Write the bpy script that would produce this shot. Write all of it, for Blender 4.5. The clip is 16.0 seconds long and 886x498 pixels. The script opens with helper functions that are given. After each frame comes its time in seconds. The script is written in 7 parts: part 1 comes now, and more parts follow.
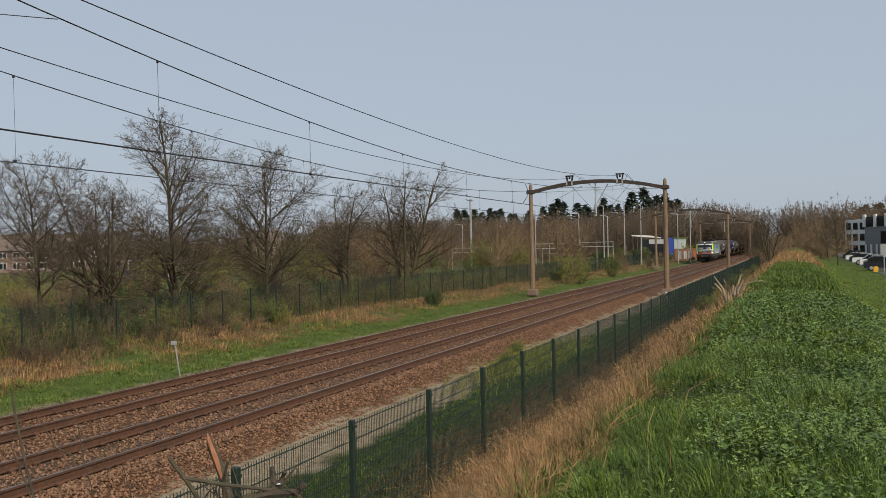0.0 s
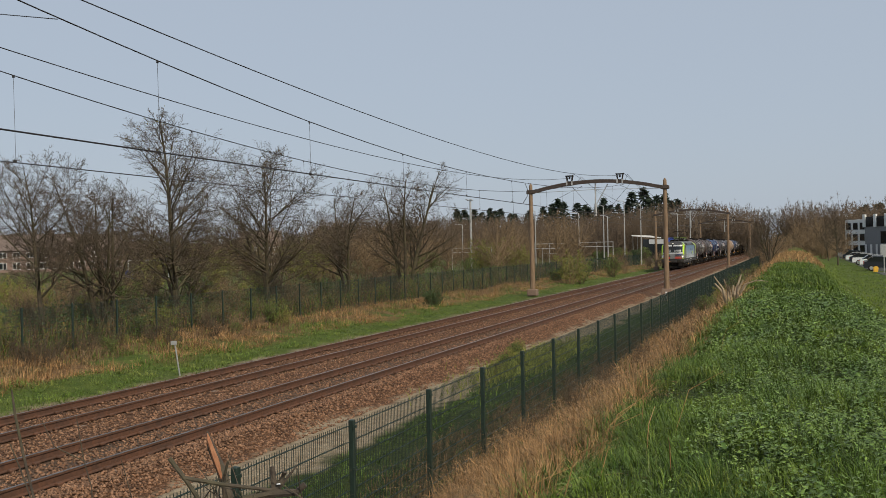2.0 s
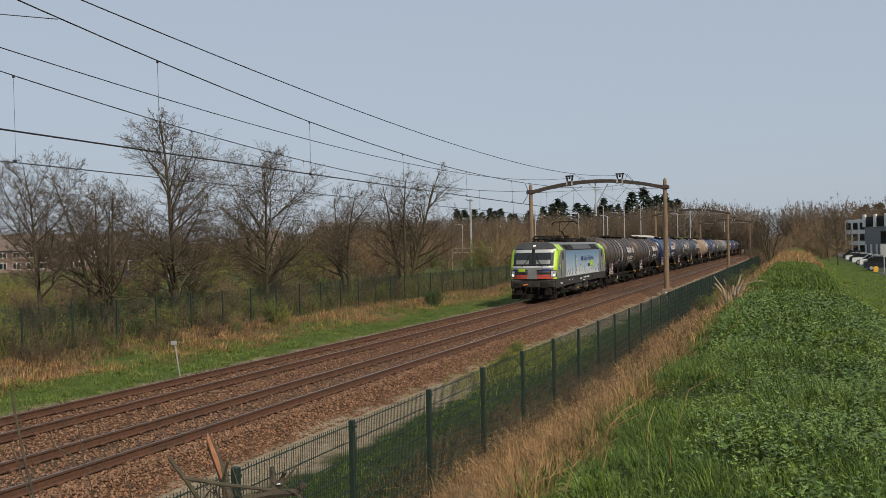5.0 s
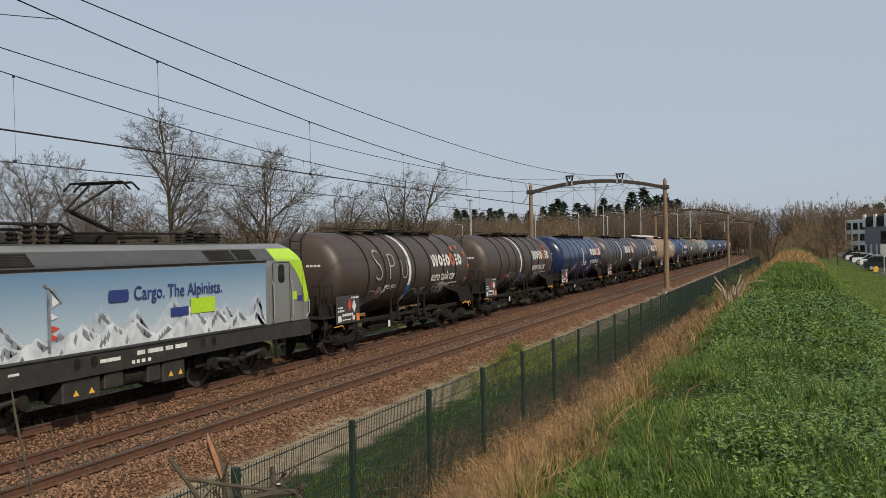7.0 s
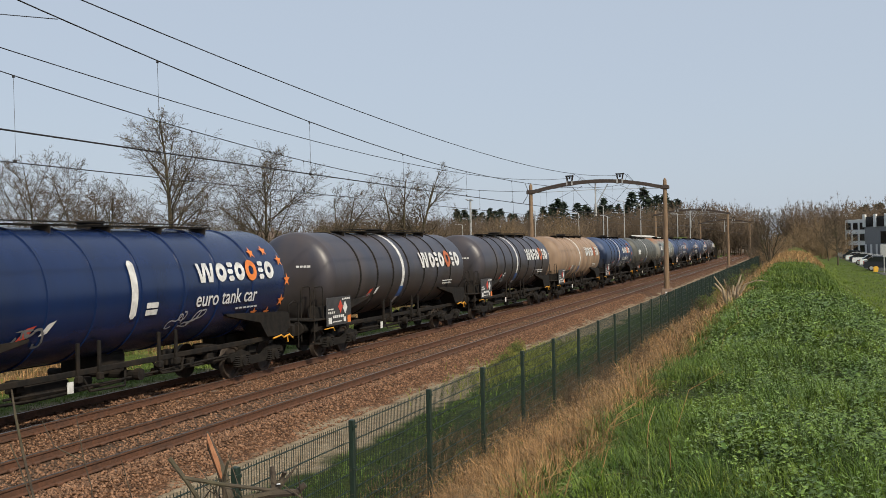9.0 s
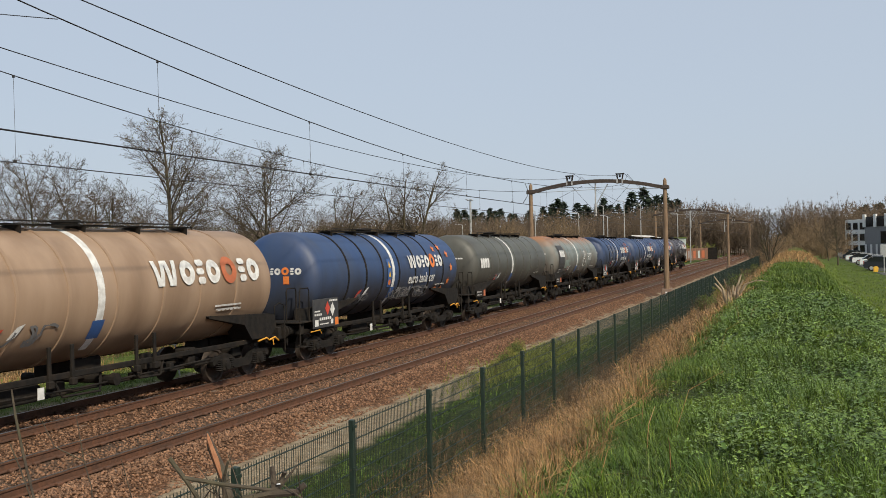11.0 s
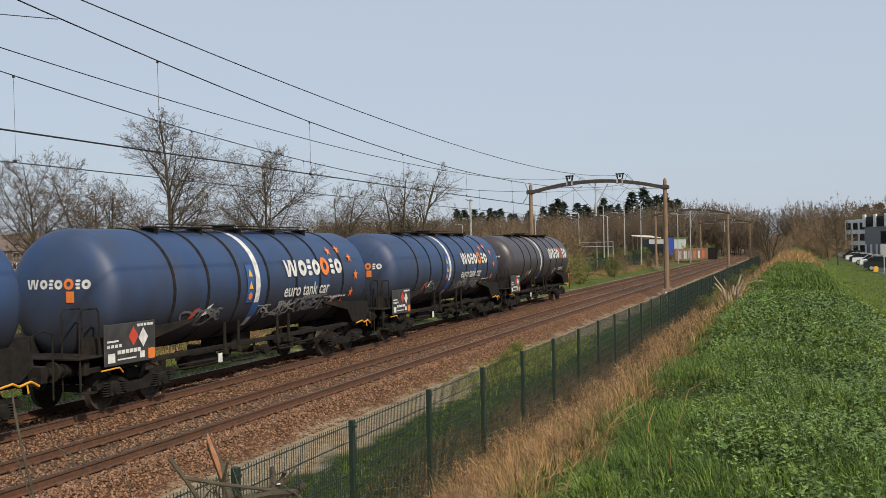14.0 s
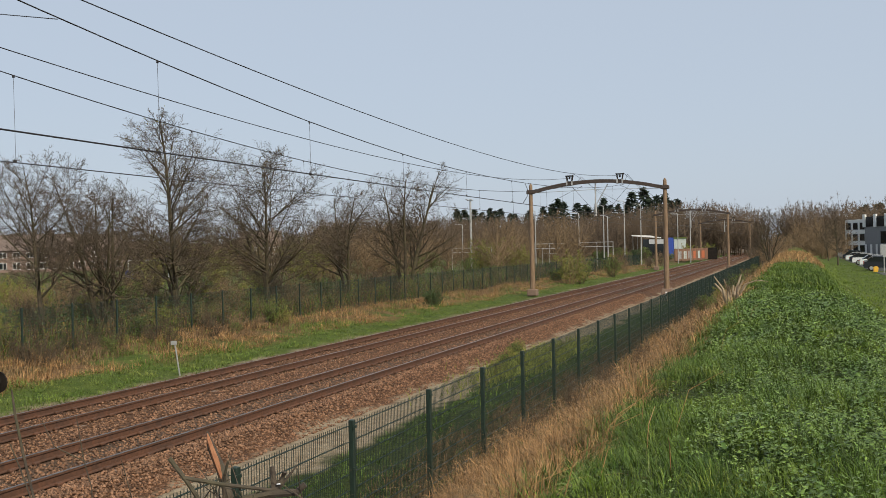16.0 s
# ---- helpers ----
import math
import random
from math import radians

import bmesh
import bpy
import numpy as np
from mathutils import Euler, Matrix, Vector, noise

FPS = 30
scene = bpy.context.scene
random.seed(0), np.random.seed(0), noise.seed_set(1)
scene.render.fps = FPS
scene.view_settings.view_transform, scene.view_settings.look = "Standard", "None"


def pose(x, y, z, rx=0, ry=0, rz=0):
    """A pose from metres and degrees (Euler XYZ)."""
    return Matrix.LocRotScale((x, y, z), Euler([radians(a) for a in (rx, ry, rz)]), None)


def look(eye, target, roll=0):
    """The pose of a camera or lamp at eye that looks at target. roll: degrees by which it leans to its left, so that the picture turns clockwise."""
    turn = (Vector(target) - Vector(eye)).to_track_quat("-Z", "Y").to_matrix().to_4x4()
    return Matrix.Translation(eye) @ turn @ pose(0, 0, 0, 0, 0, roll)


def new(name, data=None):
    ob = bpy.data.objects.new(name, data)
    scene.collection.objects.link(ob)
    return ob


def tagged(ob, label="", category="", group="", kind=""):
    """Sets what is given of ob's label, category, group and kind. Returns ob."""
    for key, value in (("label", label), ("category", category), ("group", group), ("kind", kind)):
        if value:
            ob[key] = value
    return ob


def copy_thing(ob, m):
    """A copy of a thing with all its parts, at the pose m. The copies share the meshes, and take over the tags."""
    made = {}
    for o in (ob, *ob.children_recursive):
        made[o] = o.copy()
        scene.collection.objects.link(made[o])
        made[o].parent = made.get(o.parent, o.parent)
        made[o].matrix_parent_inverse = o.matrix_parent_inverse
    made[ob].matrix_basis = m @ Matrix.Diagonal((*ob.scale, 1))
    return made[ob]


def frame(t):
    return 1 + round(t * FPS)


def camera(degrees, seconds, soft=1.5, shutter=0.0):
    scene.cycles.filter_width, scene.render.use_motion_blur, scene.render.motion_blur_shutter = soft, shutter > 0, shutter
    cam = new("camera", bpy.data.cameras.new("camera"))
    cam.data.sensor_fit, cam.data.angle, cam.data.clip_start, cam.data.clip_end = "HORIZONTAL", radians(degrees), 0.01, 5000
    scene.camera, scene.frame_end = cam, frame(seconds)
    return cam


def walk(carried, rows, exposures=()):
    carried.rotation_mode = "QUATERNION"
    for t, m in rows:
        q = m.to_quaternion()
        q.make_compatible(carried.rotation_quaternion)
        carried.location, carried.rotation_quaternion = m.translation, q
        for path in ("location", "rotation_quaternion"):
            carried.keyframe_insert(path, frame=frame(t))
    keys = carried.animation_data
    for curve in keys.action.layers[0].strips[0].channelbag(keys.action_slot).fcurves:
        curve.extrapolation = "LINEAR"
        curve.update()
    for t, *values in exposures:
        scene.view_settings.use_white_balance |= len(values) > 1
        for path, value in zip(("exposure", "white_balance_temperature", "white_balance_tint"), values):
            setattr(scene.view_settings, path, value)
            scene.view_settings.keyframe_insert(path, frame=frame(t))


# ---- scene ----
# the camera stands on the dyke beside the line and does not move
cam = camera(47.44, 16.0, soft=0.5)
EYE = (0.0, 0.0, 3.5)
VIEW = look(EYE, (-0.3296 * 100, 0.9441 * 100, 3.5 - 0.101), roll=-1.157)
walk(cam, [(0.0, VIEW), (16.0, VIEW)], exposures=[(0.0, -0.14), (7.0, -0.12), (9.0, 0.08), (16.0, 0.1)])

# ---- world, sun ----
SUN_EL, SUN_AZ = radians(40), radians(128)   # azimuth from +y towards +x
world = bpy.data.worlds.new("hazy_sky")
scene.world = world
world.use_nodes = True
wn, wl = world.node_tree.nodes, world.node_tree.links
sky = wn.new("ShaderNodeTexSky")
sky.sky_type, sky.sun_disc = "NISHITA", False
sky.sun_elevation, sky.sun_rotation = SUN_EL, SUN_AZ
sky.air_density, sky.dust_density, sky.ozone_density, sky.altitude = 1.0, 1.6, 2.0, 10
haze = wn.new("ShaderNodeMix")
haze.data_type = "RGBA"
haze.inputs[0].default_value = 0.82
haze.inputs[7].default_value = (5.05, 5.75, 6.72, 1)
wl.new(sky.outputs[0], haze.inputs[6])
wl.new(haze.outputs[2], wn["Background"].inputs[0])
wn["Background"].inputs[1].default_value = 0.1
sun = new("sun", bpy.data.lights.new("sun", "SUN"))
sun.data.energy, sun.data.angle, sun.data.color = 4.2, radians(2.0), (1.0, 0.9, 0.73)
sun.matrix_world = look((0, 0, 60), (-math.sin(SUN_AZ) * 50, -math.cos(SUN_AZ) * 50, 60 - 50 * math.tan(SUN_EL)))


# ---- materials ----
def mat(name, c1, c2=None, scale=6.0, rough=0.8, metal=0.0, bump=0.0, bscale=None, dirt=None, dscale=1.0, damt=0.5,
        stretch=(1, 1, 1), per_object=0.0, per_island=0.0, spec=0.5, coords="Object"):
    """A procedural surface: two colours mixed by a fine noise, stains by a coarse one, relief by bump."""
    m = bpy.data.materials.new(name)
    m.use_nodes = True
    N, L = m.node_tree.nodes, m.node_tree.links
    b = N["Principled BSDF"]
    b.inputs["Roughness"].default_value, b.inputs["Metallic"].default_value = rough, metal
    b.inputs["Specular IOR Level"].default_value = spec
    tc, mp = N.new("ShaderNodeTexCoord"), N.new("ShaderNodeMapping")
    L.new(tc.outputs[coords], mp.inputs[0])
    mp.inputs["Scale"].default_value = stretch

    def nz(s, d=4.0):
        n = N.new("ShaderNodeTexNoise")
        n.inputs["Scale"].default_value, n.inputs["Detail"].default_value = s, d
        L.new(mp.outputs[0], n.inputs["Vector"])
        return n

    def ramp(src, a, z):
        r = N.new("ShaderNodeMapRange")
        r.inputs[1].default_value, r.inputs[2].default_value = a, z
        L.new(src, r.inputs[0])
        return r.outputs[0]

    def mix(fac, a, z):
        x = N.new("ShaderNodeMix")
        x.data_type = "RGBA"
        for i, v in ((0, fac), (6, a), (7, z)):
            if hasattr(v, "default_value"):
                L.new(v, x.inputs[i])
            else:
                x.inputs[i].default_value = v if i == 0 else (*v, 1)
        return x.outputs[2]

    fine = nz(scale)
    col = mix(ramp(fine.outputs[0], 0.35, 0.65), c1, c2 or tuple(0.8 * c for c in c1))
    if dirt:
        r = ramp(nz(dscale, 5).outputs[0], 0.45, 0.7)
        k = N.new("ShaderNodeMath")
        k.operation = "MULTIPLY"
        L.new(r, k.inputs[0])
        k.inputs[1].default_value = damt
        col = mix(k.outputs[0], col, dirt)
    for amount, node, out in ((per_object, "ShaderNodeObjectInfo", "Random"), (per_island, "ShaderNodeNewGeometry", "Random Per Island")):
        if amount:
            g = N.new(node)
            h = N.new("ShaderNodeHueSaturation")
            r = N.new("ShaderNodeMapRange")
            r.inputs[3].default_value, r.inputs[4].default_value = 1 - amount, 1 + amount
            L.new(g.outputs[out], r.inputs[0])
            L.new(r.outputs[0], h.inputs["Value"])
            L.new(col, h.inputs["Color"])
            col = h.outputs[0]
    L.new(col, b.inputs["Base Color"])
    if bump:
        bp = N.new("ShaderNodeBump")
        bp.inputs["Strength"].default_value = bump
        bp.inputs["Distance"].default_value = 0.02
        L.new(nz(bscale or scale * 2).outputs[0], bp.inputs["Height"])
        L.new(bp.outputs[0], b.inputs["Normal"])
    return m


def plain(name, c, rough=0.5, metal=0.0, emit=0.0):
    m = mat(name, c, tuple(0.88 * x for x in c), 9.0, rough, metal)
    if emit:
        b = m.node_tree.nodes["Principled BSDF"]
        b.inputs["Emission Color"].default_value, b.inputs["Emission Strength"].default_value = (*c, 1), emit
    return m


RUST = mat("rusty_rail_steel", (0.08, 0.036, 0.019), (0.12, 0.052, 0.027), 14, 0.8, bump=0.2, dirt=(0.04, 0.025, 0.018), dscale=3)
RAILTOP = mat("polished_rail_head", (0.26, 0.24, 0.23), (0.16, 0.13, 0.115), 5, 0.38, 0.8)
SLEEPER = mat("stained_concrete_sleeper", (0.15, 0.1, 0.075), (0.2, 0.14, 0.105), 18, 0.9, bump=0.4, per_object=0.2)
STONE = mat("ballast_stone", (0.135, 0.066, 0.034), (0.215, 0.12, 0.07), 9, 0.9, per_island=0.6)
MASTM = mat("weathered_brown_mast", (0.165, 0.105, 0.06), (0.235, 0.16, 0.1), 3, 0.85, bump=0.3, dirt=(0.12, 0.075, 0.05), dscale=1.2, stretch=(4, 4, 0.6))
ARCHM = mat("dark_brown_arch_steel", (0.038, 0.027, 0.022), (0.062, 0.044, 0.034), 5, 0.8, bump=0.2)
GALV = mat("dull_galvanised_steel", (0.36, 0.36, 0.35), (0.45, 0.45, 0.44), 8, 0.5, 0.5)
WIREM = mat("dark_copper_wire", (0.022, 0.02, 0.02), (0.035, 0.03, 0.03), 6, 0.6, 0.4)
FENCEM = mat("dark_green_coated_steel", (0.009, 0.02, 0.014), (0.014, 0.03, 0.021), 20, 0.55)
GLASS_D = plain("dark_glass", (0.015, 0.018, 0.02), 0.06)
BLACK = mat("sooty_black_steel", (0.008, 0.0074, 0.0068), (0.017, 0.0145, 0.0125), 6, 0.85, bump=0.2, dirt=(0.035, 0.025, 0.017), dscale=2.5, spec=0.2)
WHEELM = mat("brake_dusted_wheel_steel", (0.04, 0.032, 0.027), (0.07, 0.052, 0.04), 8, 0.65, 0.3)
WHITE = mat("scuffed_white_paint", (0.68, 0.68, 0.66), (0.5, 0.49, 0.47), 7, 0.6)
ORANGE = plain("orange_paint", (0.7, 0.19, 0.035), 0.6)
YELLOW = plain("yellow_paint", (0.75, 0.42, 0.04), 0.6)
RED = plain("red_paint", (0.5, 0.055, 0.03), 0.6)


# ---- mesh tools ----
class Mesh:
    """Collects vertices and faces of one part."""

    def __init__(self):
        self.v, self.f = [], []

    def add(self, vs, fs):
        n = len(self.v)
        self.v += [tuple(p) for p in vs]
        self.f += [tuple(i + n for i in f) for f in fs]
        return self

    def box(self, c, s, bev=0.0, rz=0.0, rx=0.0, ry=0.0):
        """A box at centre c with sides s and chamfered edges."""
        hx_, hy_, hz_ = (a / 2 for a in s)
        b = min(bev, hx_ * 0.9, hy_ * 0.9, hz_ * 0.9)
        vs, fs = [], []
        if b <= 0:
            for x in (-hx_, hx_):
                for y in (-hy_, hy_):
                    for z in (-hz_, hz_):
                        vs.append((x, y, z))
            fs = [(0, 1, 3, 2), (4, 6, 7, 5), (0, 4, 5, 1), (2, 3, 7, 6), (0, 2, 6, 4), (1, 5, 7, 3)]
        else:
            idx = {}
            for i in (-1, 1):
                for j in (-1, 1):
                    for k in (-1, 1):
                        for a in range(3):
                            d = [hx_ - b, hy_ - b, hz_ - b]
                            d[a] += b
                            idx[i, j, k, a] = len(vs)
                            vs.append((i * d[0], j * d[1], k * d[2]))
            for a in range(3):
                o = [q for q in range(3) if q != a]
                for s_ in (-1, 1):
                    q = []
                    for u, w in ((-1, -1), (1, -1), (1, 1), (-1, 1)):
                        t = [0, 0, 0]
                        t[a], t[o[0]], t[o[1]] = s_, u, w
                        q.append(idx[(*t, a)])
                    fs.append(tuple(q) if (s_ > 0) == (a != 1) else tuple(q[::-1]))
                for u in (-1, 1):
                    for w in (-1, 1):
                        t, r = [0, 0, 0], [0, 0, 0]
                        t[o[0]] = r[o[0]] = u
                        t[o[1]] = r[o[1]] = w
                        t[a], r[a] = -1, 1
                        fs.append((idx[(*t, o[0])], idx[(*r, o[0])], idx[(*r, o[1])], idx[(*t, o[1])]))
            for i in (-1, 1):
                for j in (-1, 1):
                    for k in (-1, 1):
                        fs.append((idx[i, j, k, 0], idx[i, j, k, 1], idx[i, j, k, 2]))
        m = pose(*c, math.degrees(rx), math.degrees(ry), math.degrees(rz))
        return self.add([m @ Vector(p) for p in vs], fs)

    def tube(self, pts, r, n=6, cap=True):
        """A tube through points; r is one radius or one for each point."""
        pts = [Vector(p) for p in pts]
        rs = r if isinstance(r, (list, tuple)) else [r] * len(pts)
        vs, fs = [], []
        for i, p in enumerate(pts):
            d = (pts[min(i + 1, len(pts) - 1)] - pts[max(i - 1, 0)]).normalized()
            a = d.cross(Vector((0, 0, 1)) if abs(d.z) < 0.9 else Vector((1, 0, 0))).normalized()
            b = d.cross(a)
            for k in range(n):
                t = math.tau * k / n
                vs.append(p + rs[i] * (a * math.cos(t) + b * math.sin(t)))
        for i in range(len(pts) - 1):
            for k in range(n):
                k2 = (k + 1) % n
                fs.append((i * n + k, i * n + k2, (i + 1) * n + k2, (i + 1) * n + k))
        if cap:
            fs.append(tuple(range(n)))
            fs.append(tuple((len(pts) - 1) * n + k for k in range(n))[::-1])
        return self.add(vs, fs)

    def lathe(self, prof, n=32, axis="y", c=(0, 0, 0), a0=0.0, a1=math.tau):
        """Turns a profile of (along, radius) round an axis."""
        full = abs(a1 - a0 - math.tau) < 1e-6
        m = n if full else n + 1
        vs, fs = [], []
        for s, r in prof:
            for k in range(m):
                t = a0 + (a1 - a0) * k / n
                u, w = r * math.cos(t), r * math.sin(t)
                p = {"y": (u, s, w), "x": (s, u, w), "z": (u, w, s)}[axis]
                vs.append((p[0] + c[0], p[1] + c[1], p[2] + c[2]))
        for i in range(len(prof) - 1):
            for k in range(n):
                k2 = (k + 1) % m
                fs.append((i * m + k, (i + 1) * m + k, (i + 1) * m + k2, i * m + k2))
        return self.add(vs, fs)

    def prism(self, poly, a, b, axis="y"):
        """Pulls a flat outline from a to b along an axis."""
        n = len(poly)
        put = {"y": lambda p, s: (p[0], s, p[1]), "x": lambda p, s: (s, p[0], p[1]), "z": lambda p, s: (p[0], p[1], s)}[axis]
        vs = [put(p, a) for p in poly] + [put(p, b) for p in poly]
        fs = [tuple(range(n)), tuple(range(n, 2 * n))[::-1]] + [(i, (i + 1) % n, n + (i + 1) % n, n + i) for i in range(n)]
        return self.add(vs, fs)

    def grid(self, nu, nv, fn):
        """A sheet of nu by nv cells, its points from fn(u, v), u and v from 0 to 1."""
        vs = [fn(i / nu, j / nv) for j in range(nv + 1) for i in range(nu + 1)]
        fs = [(j * (nu + 1) + i, j * (nu + 1) + i + 1, (j + 1) * (nu + 1) + i + 1, (j + 1) * (nu + 1) + i) for j in range(nv) for i in range(nu)]
        return self.add(vs, fs)

    def data(self, name, material, smooth=False):
        me = bpy.data.meshes.new(name)
        me.from_pydata(self.v, [], self.f)
        me.materials.append(material)
        if smooth:
            me.polygons.foreach_set("use_smooth", [True] * len(me.polygons))
            me.set_sharp_from_angle(angle=radians(35))
        me.update()
        return me


def part(name, shape, material, parent=None, label="", at=None, smooth=False):
    """Links one mesh as a part under a thing. shape: a Mesh or ready mesh data."""
    ob = new(name, shape.data(name, material, smooth) if isinstance(shape, Mesh) else shape)
    if parent is not None:
        ob.parent = parent
    if at is not None:
        ob.location = at
    if label:
        ob["label"] = label
    return ob


def thing(name, label, category, group="", kind="", at=(0, 0, 0)):
    ob = new(name)
    ob.location = at
    ob.empty_display_size = 0.2
    return tagged(ob, label, category, group, kind)


def np_mesh(name, verts, faces, material):
    """A mesh of many small equal faces from arrays."""
    me = bpy.data.meshes.new(name)
    k = faces.shape[1]
    me.vertices.add(len(verts))
    me.vertices.foreach_set("co", np.ascontiguousarray(verts, dtype=np.float32).ravel())
    me.loops.add(faces.size)
    me.loops.foreach_set("vertex_index", np.ascontiguousarray(faces, dtype=np.int32).ravel())
    me.polygons.add(len(faces))
    me.polygons.foreach_set("loop_start", np.arange(0, faces.size, k, dtype=np.int32))
    me.materials.append(material)
    me.update(calc_edges=True)
    return me


FAR_X, NEAR_X = -15.66, -12.05        # the two track centres
RNG = np.random.default_rng(7)


# ---- ground ----
PROFILE = [(-900, 0.4), (-60, 0.2), (-27, 0.1), (-25, 0.0), (-22.5, -0.2), (-20.4, -0.38), (-18.6, -0.5), (-18.1, -0.46), (-17.3, -0.2),
           (-10.7, -0.2), (-10.1, -0.48), (-8.8, -0.52), (-6.5, -0.4), (-5.2, -0.15), (-4.4, 0.1), (-3.4, 0.55), (-2.4, 1.2), (-1.7, 1.66), (-1.2, 1.84),
           (0.0, 1.9), (1.0, 1.82), (1.7, 1.5), (3.6, 0.25), (4.6, 0.02), (900, 0.0)]
PX, PZ = np.array([p[0] for p in PROFILE]), np.array([p[1] for p in PROFILE])


def ground_z(x, y):
    """Height of the ground: the railway's cross-section with small unevenness off the ballast."""
    z = np.interp(x, PX, PZ)
    soft = np.clip((np.abs(x + 13.9) - 4.6) / 2, 0, 1)
    bumps = 0.05 * np.sin(x * 1.9 + 0.6 * y) * np.sin(y * 1.3) + 0.06 * np.sin(0.37 * y + x) + 0.04 * np.sin(0.9 * y - 1.7 * x)
    return z + soft * bumps * np.where(np.abs(x) < 60, 1, 0)


gx = np.unique(np.concatenate([[-900, -400, -200, -100, -60, -45, -35], np.arange(-30, -18, 0.5), np.arange(-18.75, -9, 0.25), np.arange(-9, 6, 0.2), [7, 9, 12, 18, 30, 60, 120, 300, 900]]))
gy = np.unique(np.concatenate([[-300, -100, -40, -20], np.arange(-12, 60, 0.25), np.arange(60, 130, 0.7), np.arange(130, 400, 4), [450, 600, 900, 1500, 2500]]))
GXX, GYY = np.meshgrid(gx, gy)
gv = np.stack([GXX, GYY, ground_z(GXX, GYY)], -1).reshape(-1, 3)
ii = (np.arange(len(gy) - 1)[:, None] * len(gx) + np.arange(len(gx) - 1)).ravel()
gf = np.stack([ii, ii + 1, ii + 1 + len(gx), ii + len(gx)], -1)


def ground_material():
    m = bpy.data.materials.new("railway_ground")
    m.use_nodes = True
    N, L = m.node_tree.nodes, m.node_tree.links
    b = N["Principled BSDF"]
    b.inputs["Roughness"].default_value = 0.95
    b.inputs["Specular IOR Level"].default_value = 0.2
    geo = N.new("ShaderNodeNewGeometry")
    sep = N.new("ShaderNodeSeparateXYZ")
    L.new(geo.outputs["Position"], sep.inputs[0])

    def nz(s, d=5.0):
        n = N.new("ShaderNodeTexNoise")
        n.inputs["Scale"].default_value, n.inputs["Detail"].default_value = s, d
        L.new(geo.outputs["Position"], n.inputs["Vector"])
        return n.outputs[0]

    def rng(src, a, z, c=0.0, d=1.0):
        r = N.new("ShaderNodeMapRange")
        for i, v in enumerate((a, z, c, d)):
            r.inputs[i + 1].default_value = v
        L.new(src, r.inputs[0])
        return r.outputs[0]

    def op(kind, a, z):
        k = N.new("ShaderNodeMath")
        k.operation = kind
        for i, v in enumerate((a, z)):
            if isinstance(v, (int, float)):
                k.inputs[i].default_value = v
            else:
                L.new(v, k.inputs[i])
        return k.outputs[0]

    def mix(fac, a, z):
        x = N.new("ShaderNodeMix")
        x.data_type = "RGBA"
        for i, v in ((0, fac), (6, a), (7, z)):
            if isinstance(v, tuple):
                x.inputs[i].default_value = (*v, 1)
            else:
                L.new(v, x.inputs[i])
        return x.outputs[2]

    wob = rng(nz(0.8), 0.3, 0.7, -0.35, 0.35)
    x = op("ADD", sep.outputs[0], wob)
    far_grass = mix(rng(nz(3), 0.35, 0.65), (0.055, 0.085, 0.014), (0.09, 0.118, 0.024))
    # dark soil tone nearby also paints shade into the gaps between blades
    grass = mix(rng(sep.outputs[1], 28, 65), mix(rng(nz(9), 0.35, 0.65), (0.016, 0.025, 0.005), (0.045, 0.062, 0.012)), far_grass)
    dry = mix(rng(nz(6), 0.35, 0.65), (0.12, 0.07, 0.033), (0.2, 0.125, 0.062))
    soil = mix(rng(nz(4), 0.35, 0.65), (0.06, 0.055, 0.022), (0.11, 0.09, 0.045))
    sand = mix(rng(nz(5), 0.35, 0.65), (0.22, 0.17, 0.11), (0.3, 0.245, 0.17))
    vor = N.new("ShaderNodeTexVoronoi")
    vor.inputs["Scale"].default_value = 17
    L.new(geo.outputs["Position"], vor.inputs["Vector"])
    hue = N.new("ShaderNodeSeparateColor")
    L.new(vor.outputs["Color"], hue.inputs[0])
    bal = mix(hue.outputs[0], (0.055, 0.027, 0.015), (0.15, 0.078, 0.042))
    bal = mix(rng(nz(0.7), 0.5, 0.72, 0, 0.7), bal, (0.17, 0.085, 0.045))
    dark = mix(hue.outputs[1], (0.06, 0.046, 0.034), (0.125, 0.1, 0.077))
    near_track = op("MULTIPLY", rng(op("ABSOLUTE", op("ADD", sep.outputs[0], -NEAR_X), 0), 0.55, 0.9, 1, 0), 0.55)
    bal = mix(near_track, bal, dark)
    # bands across the line, from west to east
    col = mix(rng(x, -25.3, -24.6), soil, dry)
    patch = op("MULTIPLY", rng(nz(0.35), 0.42, 0.58), rng(x, -24.5, -23))
    col = mix(patch, col, far_grass)
    col = mix(rng(x, -21.4, -20.6), col, far_grass)
    col = mix(op("MULTIPLY", rng(x, -19.2, -18.7), rng(nz(1.2), 0.35, 0.5)), col, sand)
    col = mix(rng(x, -18.35, -18.05), col, bal)
    col = mix(rng(x, -10.25, -10.0), col, sand)
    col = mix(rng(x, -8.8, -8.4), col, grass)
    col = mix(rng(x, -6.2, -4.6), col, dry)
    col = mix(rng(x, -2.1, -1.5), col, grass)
    L.new(col, b.inputs["Base Color"])
    bp = N.new("ShaderNodeBump")
    bp.inputs["Strength"].default_value, bp.inputs["Distance"].default_value = 0.7, 0.05
    L.new(op("ADD", op("MULTIPLY", vor.outputs["Distance"], 2.0), nz(12)), bp.inputs["Height"])
    L.new(bp.outputs[0], b.inputs["Normal"])
    return m


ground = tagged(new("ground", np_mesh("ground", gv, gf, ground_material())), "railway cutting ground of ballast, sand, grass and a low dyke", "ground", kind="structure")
ground.data.polygons.foreach_set("use_smooth", [True] * len(ground.data.polygons))


